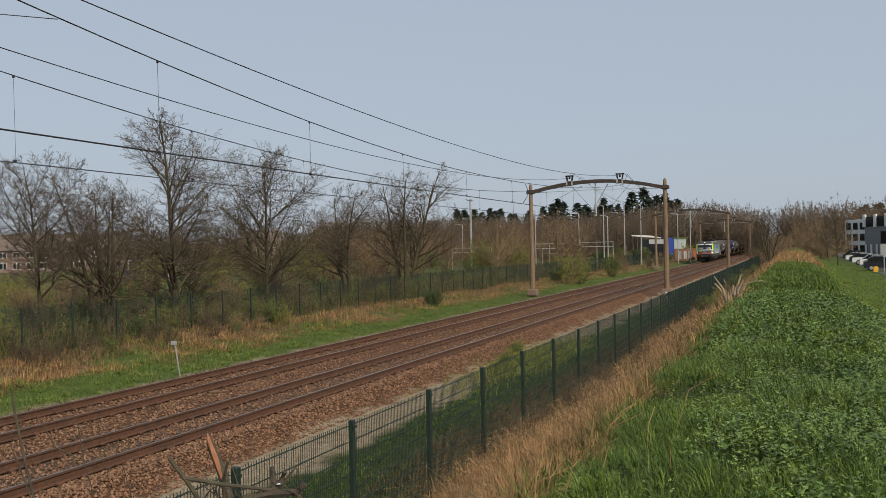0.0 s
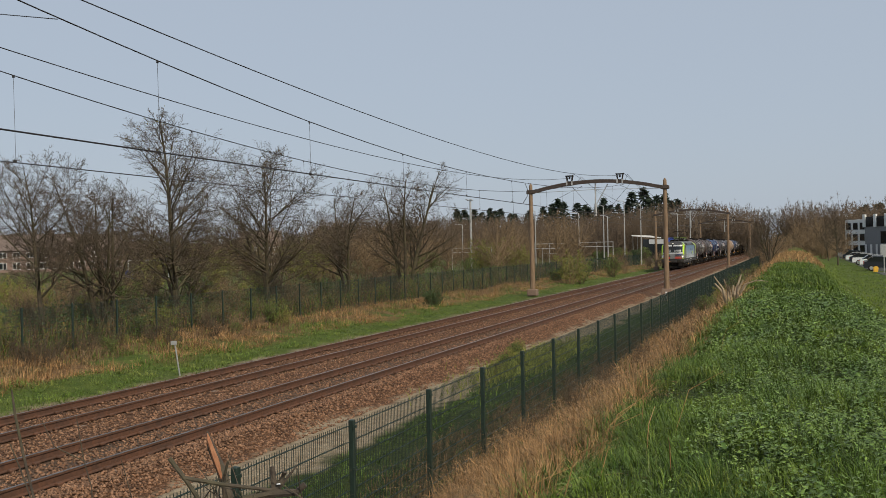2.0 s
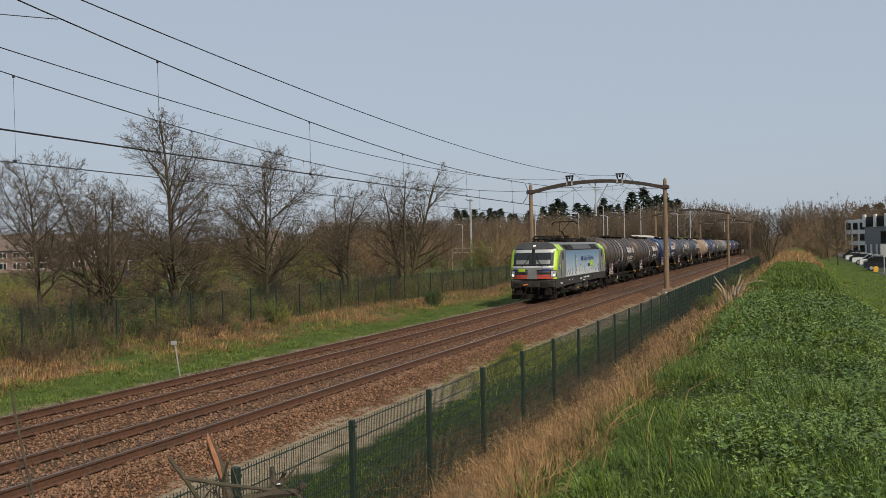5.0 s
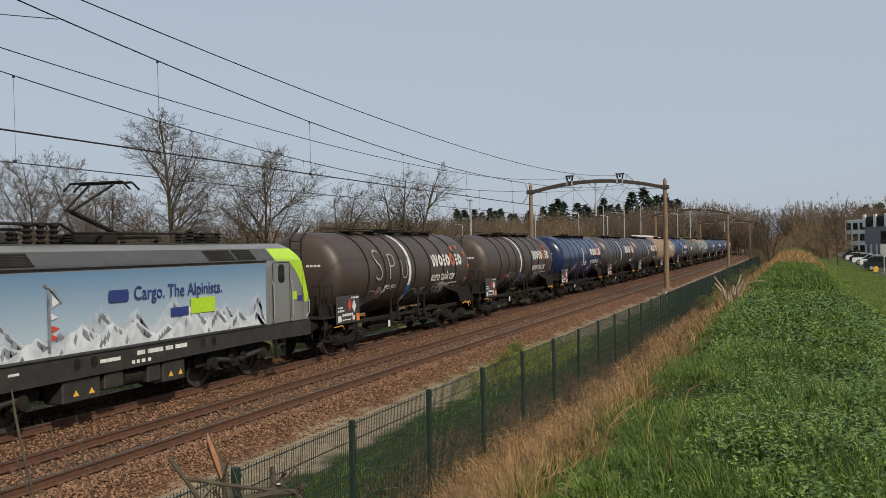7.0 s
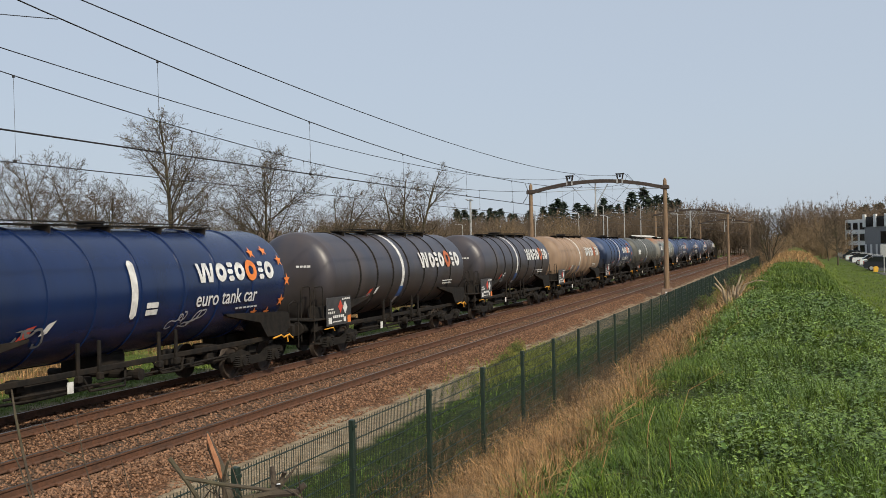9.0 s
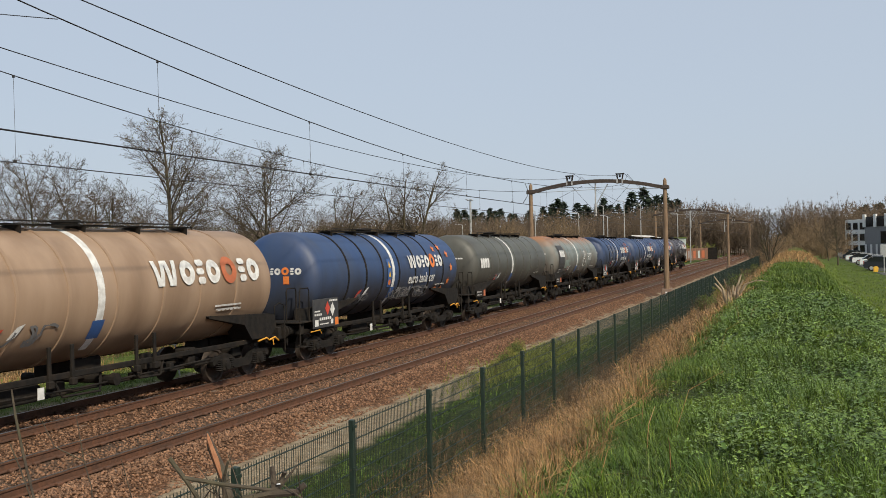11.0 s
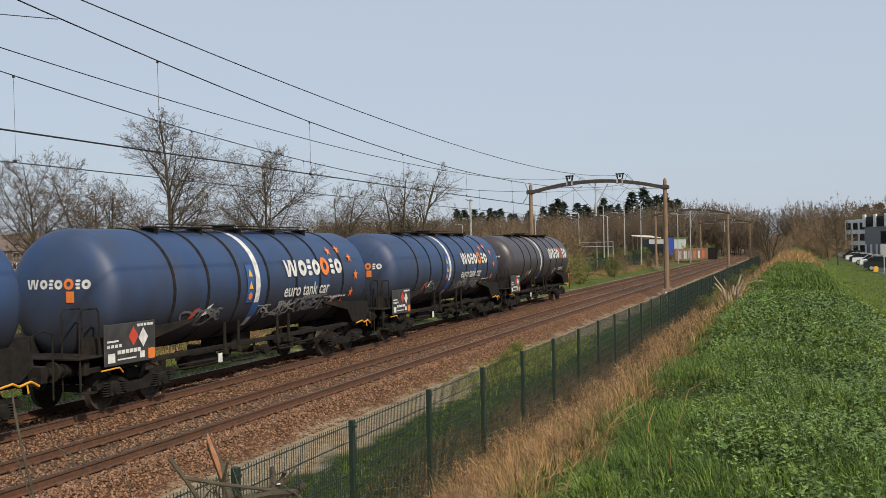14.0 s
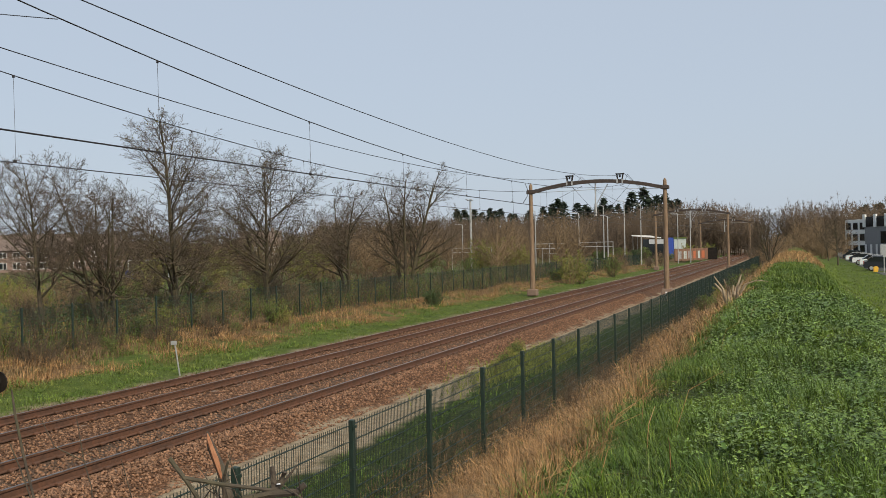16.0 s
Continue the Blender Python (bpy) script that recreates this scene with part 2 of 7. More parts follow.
# ---- track ----
RAIL_PROFILE = [(-0.07, -0.17), (0.07, -0.17), (0.07, -0.155), (0.012, -0.14), (0.012, -0.045), (0.034, -0.035), (0.034, -0.004), (-0.034, -0.004),
                (-0.034, -0.035), (-0.012, -0.045), (-0.012, -0.14), (-0.07, -0.155)]


def railway_track(x, label):
    t = thing("track", label, "railway track", "tracks", "structure", (x, 0, 0))
    for s in (-0.7535, 0.7535):
        rail = part("rail", Mesh().prism([(s + a, z) for a, z in RAIL_PROFILE], -40, 900), RUST, t)
        part("rail_head", Mesh().box((s, 430, -0.002), (0.058, 940, 0.006)), RAILTOP, rail, "polished running surface")
    plank = Mesh().prism([(-1.3, -0.3), (1.3, -0.3), (1.28, -0.185), (0.9, -0.175), (0.55, -0.19), (-0.55, -0.19), (-0.9, -0.175), (-1.28, -0.185)], -0.13, 0.13).data("sleeper", SLEEPER)
    for i in range(150):
        part("sleeper", plank, None, t, at=(0, 12 + 0.6 * i, -0.03 + 0.01 * random.random()))
    clips = Mesh()
    for i in range(300):
        for s in (-0.7535, 0.7535):
            for e in (-1, 1):
                clips.box((s + e * 0.095, 12 + 0.6 * i, -0.155), (0.09, 0.14, 0.055), 0.015)
    tagged(part("rail_clips", clips, RUST, t), kind="stuff")
    return t


railway_track(FAR_X, "rusty steel rails on stained concrete sleepers in brown ballast")
railway_track(NEAR_X, "rusty steel rails with one polished head in greyish ballast")


# ---- portals and wires ----
def portal(y):
    p = thing("catenary_portal", "brown portal with two tapered masts and a curved beam", "catenary portal", "portals over the tracks", at=(0, y, 0))
    for x in (-19.3, -9.05):
        m = part("mast", Mesh().lathe([(-0.3, 0.21), (0.4, 0.205), (7.55, 0.145), (7.9, 0.14), (8.2, 0.13), (8.38, 0.03)], 10, "z", (x, 0, 0)), MASTM, p, smooth=True)
        part("foot", Mesh().box((x, 0, -0.1), (0.75, 0.75, 0.5), 0.05), SLEEPER, m, "concrete foot block")
        part("mast_collar", Mesh().box((x, 0, 7.68), (0.62, 0.4, 0.26), 0.03), ARCHM, m)
    beam = Mesh()
    top = [(-19.55 + 10.75 * i / 24, 7.72 + 0.62 * math.sin(math.pi * min(max((i - 1.5) / 21, 0), 1)) ** 0.8) for i in range(25)]
    for dy in (-0.15, 0.15):
        poly = [(x, z + 0.13) for x, z in top] + [(x, z - 0.13) for x, z in top[::-1]]
        beam.prism(poly, dy - 0.035, dy + 0.035)
    for x, z in top[2:-2:2]:
        beam.box((x, 0, z), (0.06, 0.3, 0.2))
    part("curved_beam", beam, ARCHM, p)
    part("tie_rod", Mesh().tube([(-19.2, 0, 7.62), (-14.2, 0, 7.72), (-9.2, 0, 7.62)], 0.018, 5), GALV, p)
    for x in (-16.22, -12.37):
        z = 8.46
        f = Mesh()
        for e in (-1, 1):
            f.box((x + e * 0.2, 0, z + 0.14), (0.07, 0.3, 0.46), 0.01, ry=0.16 * e)
        f.box((x, 0, z + 0.36), (0.62, 0.34, 0.08), 0.02).box((x, 0, z - 0.1), (0.46, 0.4, 0.1), 0.02)
        part("insulator_frame", f, BLACK, p)
        part("insulator", Mesh().lathe([(0.0, 0.05)] + [(0.03 * i, 0.05 + 0.04 * (i % 2)) for i in range(7)], 10, "z", (x, 0, z + 0.12)), BLACK, p)
        for e in (-0.2, 0.2):
            part("beam_clamp", Mesh().box((x + e, 0, z - 0.2), (0.12, 0.44, 0.34), 0.02), GALV, p)
    part("drop_post", Mesh().tube([(-14.25, 0, 8.2), (-14.25, 0, 5.75)], 0.05, 8), GALV, p)
    part("drop_post_sleeve", Mesh().tube([(-14.25, 0, 6.6), (-14.25, 0, 5.72)], 0.1, 8), GALV, p)
    part("diagonal_brace", Mesh().tube([(-13.3, 0, 8.1), (-14.2, 0, 6.55)], 0.035, 6), GALV, p)
    for xc, e in ((FAR_X, -1), (NEAR_X, 1)):
        part("registration_arm", Mesh().tube([(-14.25, 0, 6.25), (xc + 0.5 * -e, 0, 5.95), (xc, 0, 5.58)], 0.016, 5), WIREM, p)
        part("stay_wire", Mesh().tube([(xc - e * 0.4, 0, 8.0), (xc + e * 2.0, 0, 6.9)], 0.012, 4), WIREM, p)
        part("stay_wire", Mesh().tube([(xc + e * 0.4, 0, 8.0), (xc - e * 1.2, 0, 6.2)], 0.012, 4), WIREM, p)
    return p


SPANS = [2.2, 76.23, 150.28, 224.9, 299.3, 373.8]
for y in SPANS:
    portal(y)


def sag(y, low, a_left, a_right, at=39.5):
    """Height of a hanging wire at y: repeats from portal to portal."""
    u = y
    while u > SPANS[1]:
        u -= 74.3
    return low + (a_left if u < at else a_right) * (u - at) ** 2


def overhead(name, label, x, low, al, ar, at, r):
    pts = []
    for i in range(0, 188):
        y = 1.9 + 2.0 * i
        pts.append((x, y, sag(y, low, al, ar, at)))
    return tagged(part(name, Mesh().tube(pts, r, 5), WIREM), label, "overhead wire", "overhead wires")


overhead("messenger_wire", "black carrying cable sagging over the track", NEAR_X, 6.45, 0.0019, 0.00118, 39.5, 0.013)
overhead("messenger_wire", "black carrying cable sagging over the track", FAR_X, 6.36, 0.00178, 0.00145, 41, 0.013)
overhead("feeder_wire", "black feeder cable strung from portal to portal", -12.37, 7.46, 0.001, 0.00115, 43, 0.013)
overhead("feeder_wire", "black feeder cable strung from portal to portal", -16.22, 7.3, 0.00113, 0.00125, 43.3, 0.013)
for x, z, r in ((NEAR_X, 5.5, 0.016), (FAR_X, 5.46, 0.013)):
    overhead("contact_wire", "black contact wire above the rails", x, z, 0.00007, 0.00002, 42, r)
for x, low, al, ar, at in ((NEAR_X, 6.45, 0.0019, 0.00118, 39.5), (FAR_X, 6.36, 0.00178, 0.00145, 41)):
    for i in range(40):
        y = 17.3 + 6.71 * i
        if min(abs(y - s) for s in SPANS) < 4:
            continue
        zt = sag(y, low, al, ar, at)
        d = tagged(part("dropper", Mesh().tube([(x, y, zt), (x + 0.02, y, 5.5)], 0.005, 4), WIREM), "thin dropper wire between carrying cable and contact wire", "dropper wire", "dropper wires")
        part("clamp", Mesh().box((x, y, 5.53), (0.04, 0.1, 0.07), 0.015), WIREM, d)
        part("clamp", Mesh().box((x, y, zt - 0.02), (0.03, 0.07, 0.06), 0.01), WIREM, d)
tagged(part("cross_wire", Mesh().tube([(-12.05, 14.4, 7.62), (-13.5, 14.61, 7.89), (-16.2, 15.0, 8.4)], 0.008, 4), WIREM), "thin link wire between two overhead cables", "overhead wire")
tagged(part("jumper_cable", Mesh().tube([(-12.05, 46.5, 6.5), (-11.95, 46.6, 6.2), (-11.9, 46.4, 5.9), (-12.1, 46.2, 5.5)], 0.014, 5), WIREM), "bent black jumper cable between carrying and contact wire", "overhead wire")


# ---- fences ----
def mesh_fence(x, y0, n, step, zb, h, label, vert=50):
    f = thing("mesh_fence", label, "fence", "fences", at=(x, y0, 0))
    post = Mesh().box((0, 0, zb + h / 2), (0.065, 0.065, h + 0.06), 0.008)
    post.box((0.035, 0, zb + h * 0.97), (0.012, 0.09, 0.03)).box((0.035, 0, zb + h * 0.7), (0.012, 0.09, 0.03)).box((0.035, 0, zb + h * 0.4), (0.012, 0.09, 0.03))
    pd = post.data("post", FENCEM)
    panel = Mesh()
    w = step - 0.06
    for i in range(vert):
        yy = 0.03 + w * (i + 0.5) / vert
        panel.box((-0.04, yy, zb + h / 2), (0.0048, 0.0048, h))
    for j in range(10):
        z = zb + 0.05 + (h - 0.09) * j / 9
        for e in (-0.048, -0.032):
            panel.box((e, step / 2, z), (0.0065, w, 0.0065))
    md = panel.data("panel", FENCEM)
    for i in range(n):
        tilt = 0.6 * (random.random() - 0.5)
        a = part("post", pd, None, f, at=(0, i * step, 0))
        a.rotation_euler = (radians(tilt), radians(tilt), 0)
        part("panel", md, None, f, at=(0, i * step, 0))
    return f


mesh_fence(-4.79, 10.46 - 3 * 2.53, 90, 2.53, -0.2, 1.74, "dark green welded mesh fence with square posts beside dry grass")
mesh_fence(-25.0, 27.78 - 5 * 2.56, 62, 2.56, -0.05, 1.77, "dark green welded mesh fence in front of shrubs")


# ---- lettering and flat paint shapes ----
def lettering(body, width, fn, name, material, parent, label="", bold=0.0):
    """Raised paint letters of the built-in font, scaled to a width and laid on a surface by fn(along, up)."""
    c = bpy.data.curves.new(name, "FONT")
    c.body, c.resolution_u, c.offset = body, 3, bold
    ob = new(name, c)
    me = bpy.data.meshes.new_from_object(ob.evaluated_get(bpy.context.evaluated_depsgraph_get()))
    bpy.data.objects.remove(ob)
    bm = bmesh.new()
    bm.from_mesh(me)
    bmesh.ops.triangulate(bm, faces=bm.faces)
    for _ in range(2):
        bmesh.ops.subdivide_edges(bm, edges=[e for e in bm.edges if e.calc_length() > 0.22], cuts=1)
    bm.to_mesh(me)
    bm.free()
    xs = [v.co.x for v in me.vertices]
    k, x0 = width / (max(xs) - min(xs)), min(xs)
    for v in me.vertices:
        v.co = fn((v.co.x - x0) * k, v.co.y * k)
    me.materials.clear()
    me.materials.append(material)
    return part(name, me, None, parent, label)


def flat_shape(polys, fn, sub=1):
    """Flat outlines laid on a surface by fn, tall ones cut into low bands so that they follow its curve."""
    m = Mesh()

    def cut(poly, level, keep_above):
        out = []
        for (a, b), (c, d) in zip(poly, poly[1:] + poly[:1]):
            if (b >= level) == keep_above:
                out.append((a, b))
            if (b - level) * (d - level) < 0:
                t = (level - b) / (d - b)
                out.append((a + (c - a) * t, level))
        return out
    for poly in polys:
        lo, hi = min(p[1] for p in poly), max(p[1] for p in poly)
        n = max(1, math.ceil((hi - lo) / 0.12)) if sub > 1 else 1
        for k in range(n):
            band = poly if n == 1 else cut(cut(poly, lo + (hi - lo) * k / n, True), lo + (hi - lo) * (k + 1) / n, False) if 0 < k < n - 1 else cut(poly, lo + (hi - lo) * (1 if k == 0 else k) / n, k > 0)
            if len(band) < 3:
                continue
            cx, cy = sum(p[0] for p in band) / len(band), sum(p[1] for p in band) / len(band)
            m.add([fn(cx, cy)] + [fn(*p) for p in band], [(0, i + 1, (i + 1) % len(band) + 1) for i in range(len(band))])
    return m


def rect(x0, y0, x1, y1, r=0.0):
    if not r:
        return [(x0, y0), (x1, y0), (x1, y1), (x0, y1)]
    return [(x0 + r, y0), (x1 - r, y0), (x1, y0 + r), (x1, y1 - r), (x1 - r, y1), (x0 + r, y1), (x0, y1 - r), (x0, y0 + r)]


def star(cx, cy, r, turn=0.0):
    return [(cx + (r if i % 2 == 0 else 0.42 * r) * math.sin(turn + math.pi * i / 5), cy + (r if i % 2 == 0 else 0.42 * r) * math.cos(turn + math.pi * i / 5)) for i in range(10)]


def ring(cx, cy, r0, r1, fn, n=20):
    m = Mesh()
    m.grid(n, 1, lambda u, v: fn(cx + (r0 + (r1 - r0) * v) * math.cos(math.tau * u), cy + (r0 + (r1 - r0) * v) * math.sin(math.tau * u)))
    return m


# ---- train materials ----
def tank_paint(name, c1, c2, grime, damt, rough=0.42, rust=None, soot=None):
    m = mat(name, c1, c2, 1.3, rough, 0.0, 0.06, 30, grime, 0.8, damt, (1.0, 1.0, 0.28))
    # the tank turns to a second, darker colour towards the bottom, edge broken by noise
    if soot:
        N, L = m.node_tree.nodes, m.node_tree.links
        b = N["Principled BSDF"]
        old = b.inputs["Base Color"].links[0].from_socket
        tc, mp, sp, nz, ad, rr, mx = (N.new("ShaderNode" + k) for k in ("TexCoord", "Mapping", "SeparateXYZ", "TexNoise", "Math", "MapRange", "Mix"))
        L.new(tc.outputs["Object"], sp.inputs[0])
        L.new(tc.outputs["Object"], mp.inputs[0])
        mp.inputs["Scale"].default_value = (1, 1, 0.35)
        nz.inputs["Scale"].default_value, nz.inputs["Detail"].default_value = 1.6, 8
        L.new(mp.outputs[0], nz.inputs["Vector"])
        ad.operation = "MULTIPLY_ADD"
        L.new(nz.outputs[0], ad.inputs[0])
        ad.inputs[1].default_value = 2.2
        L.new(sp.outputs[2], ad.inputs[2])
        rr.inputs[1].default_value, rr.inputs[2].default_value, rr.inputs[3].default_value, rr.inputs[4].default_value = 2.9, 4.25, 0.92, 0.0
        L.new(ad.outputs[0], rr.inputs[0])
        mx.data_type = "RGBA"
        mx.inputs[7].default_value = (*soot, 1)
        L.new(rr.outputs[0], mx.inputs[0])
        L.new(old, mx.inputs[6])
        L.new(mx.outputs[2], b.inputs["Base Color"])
    if rust:
        N, L = m.node_tree.nodes, m.node_tree.links
        b = N["Principled BSDF"]
        old = b.inputs["Base Color"].links[0].from_socket
        tc, sp, nz, ad, rr, mx = (N.new("ShaderNode" + k) for k in ("TexCoord", "SeparateXYZ", "TexNoise", "Math", "MapRange", "Mix"))
        L.new(tc.outputs["Object"], sp.inputs[0])
        nz.inputs["Scale"].default_value, nz.inputs["Detail"].default_value = 1.1, 7
        L.new(tc.outputs["Object"], nz.inputs["Vector"])
        L.new(sp.outputs[2], ad.inputs[0])
        L.new(nz.outputs[0], ad.inputs[1])
        rr.inputs[1].default_value, rr.inputs[2].default_value, rr.inputs[4].default_value = 4.0, 4.55, 0.85
        L.new(ad.outputs[0], rr.inputs[0])
        mx.data_type = "RGBA"
        mx.inputs[7].default_value = (*rust, 1)
        L.new(rr.outputs[0], mx.inputs[0])
        L.new(old, mx.inputs[6])
        L.new(mx.outputs[2], b.inputs["Base Color"])
    return m


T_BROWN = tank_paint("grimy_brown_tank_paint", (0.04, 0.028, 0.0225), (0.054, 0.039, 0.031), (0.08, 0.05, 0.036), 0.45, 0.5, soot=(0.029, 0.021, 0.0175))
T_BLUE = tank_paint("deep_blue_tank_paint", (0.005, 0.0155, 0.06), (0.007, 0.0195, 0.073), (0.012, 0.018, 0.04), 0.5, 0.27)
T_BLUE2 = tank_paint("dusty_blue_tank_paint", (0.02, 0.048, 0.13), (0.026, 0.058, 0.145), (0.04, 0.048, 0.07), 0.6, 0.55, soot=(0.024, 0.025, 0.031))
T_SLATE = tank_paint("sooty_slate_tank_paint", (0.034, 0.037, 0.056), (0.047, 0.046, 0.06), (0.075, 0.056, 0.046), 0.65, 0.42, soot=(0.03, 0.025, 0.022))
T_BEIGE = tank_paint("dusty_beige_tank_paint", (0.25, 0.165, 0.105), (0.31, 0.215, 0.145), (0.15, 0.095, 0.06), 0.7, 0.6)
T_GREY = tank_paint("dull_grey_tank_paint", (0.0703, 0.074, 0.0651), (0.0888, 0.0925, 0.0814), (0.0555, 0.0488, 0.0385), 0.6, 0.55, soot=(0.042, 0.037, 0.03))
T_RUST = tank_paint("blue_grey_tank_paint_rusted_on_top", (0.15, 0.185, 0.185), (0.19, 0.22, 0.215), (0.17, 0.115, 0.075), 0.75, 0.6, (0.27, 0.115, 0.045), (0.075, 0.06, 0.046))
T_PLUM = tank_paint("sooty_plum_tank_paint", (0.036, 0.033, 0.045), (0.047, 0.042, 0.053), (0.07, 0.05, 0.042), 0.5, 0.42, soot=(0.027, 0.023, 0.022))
HOOPM = BLACK
CHALK = mat("chalky_spray_paint", (0.32, 0.31, 0.3), (0.22, 0.2, 0.2), 5, 0.9)
PALEORANGE = plain("faded_orange_paint", (0.42, 0.12, 0.05), 0.7)
PANELM = mat("black_notice_board", (0.028, 0.028, 0.03), (0.05, 0.048, 0.048), 4, 0.6)
GREYSPRAY = mat("dull_grey_spray_paint", (0.1, 0.1, 0.105), (0.15, 0.148, 0.15), 4, 0.85)
MINT_PATCH = mat("faded_green_paint_patch", (0.13, 0.17, 0.15), (0.17, 0.205, 0.185), 3, 0.6)
BLUE_NOTE = plain("blue_notice_paint", (0.03, 0.09, 0.26), 0.5)
HOSE = plain("yellow_hose", (0.7, 0.33, 0.03), 0.6)

ZC, TR = 2.62, 1.5            # tank axis over the rails, tank radius
KN0, KN1 = 1.7, 14.95         # where the round ends begin
DOME = [(0.0, 1.5), (0.12, 1.485), (0.25, 1.42), (0.36, 1.29), (0.44, 1.1), (0.5, 0.8), (0.54, 0.45), (0.56, 0.0)]
CACHE = {}


def shared(name, maker, material, smooth=False):
    if name not in CACHE:
        CACHE[name] = maker().data(name.split(":")[0], material, smooth)
    return CACHE[name]


def on_tank(y0, z0, r=TR + 0.033):
    """Lays (along, up) on the near side of the tank, from y0 and the height z0."""
    a0 = math.asin((z0 - ZC) / TR)
    return lambda u, v: (r * math.cos(a0 + v / TR), y0 + u, ZC + r * math.sin(a0 + v / TR))


def on_front(x0, z0):
    """Lays (along, up) on the round front end of the tank."""
    def fn(u, v):
        x, z = x0 + u, z0 + v
        r = math.hypot(x, z - ZC)
        return (x, KN0 - np.interp(r, [d[1] for d in DOME[::-1]], [d[0] for d in DOME[::-1]]) - 0.015, z)
    return fn


def make_bogie(parent, y):
    b = part("bogie", shared("bogie:bolster", lambda: Mesh().box((0, 0, 0.72), (1.9, 0.5, 0.28), 0.05).box((0, 0.0, 0.98), (0.7, 0.7, 0.3), 0.04).box((0, -1.25, 0.5), (2.0, 0.08, 0.14)).box((0, 1.25, 0.5), (2.0, 0.08, 0.14)), BLACK), None, parent, at=(0, y, 0))
    for e in (-0.9, 0.9):
        def wheels():
            m = Mesh().tube([(-1.05, 0, 0.46), (1.05, 0, 0.46)], 0.085, 10)
            for s in (-1, 1):
                pr = [(s * 0.68, 0.12), (s * 0.69, 0.36), (s * 0.68, 0.4), (s * 0.675, 0.485), (s * 0.71, 0.465), (s * 0.81, 0.46), (s * 0.81, 0.39), (s * 0.77, 0.36), (s * 0.745, 0.14), (s * 0.8, 0.1)]
                m.lathe(pr, 28, "x", (0, 0, 0.46))
            return m
        part("wheelset", shared("wheelset", wheels, WHEELM, True), None, b, at=(0, e, 0))
    frame_poly = [(-1.5, 0.62), (-1.35, 0.72), (-1.1, 0.72), (-0.9, 0.8), (-0.6, 0.72), (-0.3, 0.56), (0.3, 0.56), (0.6, 0.72), (0.9, 0.8), (1.1, 0.72), (1.35, 0.72), (1.5, 0.62),
                  (1.45, 0.5), (1.2, 0.56), (0.65, 0.52), (0.4, 0.34), (-0.4, 0.34), (-0.65, 0.52), (-1.2, 0.56), (-1.45, 0.5)]
    for s in (-1, 1):
        part("side_frame", shared("side_frame%d" % s, lambda: Mesh().prism(frame_poly, s * 1.0, s * 1.12, "x"), BLACK), None, b)
        for e in (-0.9, 0.9):
            part("axle_box", shared("axle_box%d" % s, lambda: Mesh().box((s * 1.09, 0, 0.48), (0.22, 0.3, 0.34), 0.04).lathe([(s * 1.18, 0.13), (s * 1.24, 0.12), (s * 1.25, 0.0)], 12, "x", (0, 0, 0.47)), BLACK), None, b, at=(0, e, 0))
            for d in (-0.27, 0.27):
                def spring():
                    m = Mesh()
                    for k in range(6):
                        m.lathe([(0.33 + 0.055 * k, 0.07), (0.352 + 0.055 * k, 0.1), (0.374 + 0.055 * k, 0.07)], 10, "z", (s * 1.1, 0, 0))
                    return m
                part("spring", shared("spring%d" % s, spring, BLACK), None, b, at=(0, e + d, 0))
    return b


def blob_logo(fn, size, parent, ringmat=ORANGE):
    """A word-mark as plain white shapes, slanted bars, rings and stacked bars, with an orange ring among them."""
    h = size
    bar = lambda x, y0, w_, y1, lean=0.0: [(x, y0), (x + w_, y0), (x + w_ + lean, y1), (x + lean, y1)]
    polys = [bar(0.3 * h * i + (0.2 * h if i % 2 == 0 else 0.02 * h), 0, 0.2 * h, 0.8 * h, (-0.17 if i % 2 == 0 else 0.17) * h) for i in range(4)]
    x = 1.5 * h
    for kind in "rscosr":
        if kind == "s":
            polys += [rect(x + 0.04 * h, 0, x + 0.46 * h, 0.22 * h, 0.07 * h), rect(x, 0.3 * h, x + 0.44 * h, 0.5 * h, 0.07 * h), rect(x + 0.06 * h, 0.59 * h, x + 0.5 * h, 0.8 * h, 0.07 * h)]
            x += 0.66 * h
        elif kind == "o":
            part("logo_ring", ring(x + 0.47 * h, 0.42 * h, 0.2 * h, 0.47 * h, fn), ringmat, parent, "orange ring in the word mark")
            x += 1.08 * h
        else:
            part("logo", ring(x + 0.33 * h, 0.39 * h, 0.15 * h, 0.4 * h, fn), WHITE, parent, "white ring in the word mark")
            x += 0.84 * h
    part("logo", flat_shape(polys, fn, 3), WHITE, parent, "white word mark as plain shapes")
    return x


def scribble(fn, w, h, n, material, parent, seed, t=0.022):
    """A sprayed scrawl: looping strokes of even width."""
    rs = random.Random(seed)
    m = Mesh()
    for _ in range(n):
        x, y = rs.uniform(0, w), rs.uniform(0, h)
        a, da, pts = rs.uniform(0, 6.28), 0, []
        for _ in range(16):
            pts.append((x, y, a))
            x, y = x + 0.07 * math.cos(a), min(max(y + 0.07 * math.sin(a), 0), h)
            da = 0.7 * da + rs.uniform(-0.5, 0.5)
            a += da
        m.grid(len(pts) - 1, 1, lambda u, v: fn(pts[round(u * (len(pts) - 1))][0] - t * (v - 0.5) * 2 * math.sin(pts[round(u * (len(pts) - 1))][2]) * 0.7,
                                                pts[round(u * (len(pts) - 1))][1] + t * (v - 0.5) * 2 * math.cos(pts[round(u * (len(pts) - 1))][2]) * 0.7))
    return part("graffiti", m, material, parent, "pale sprayed graffiti")


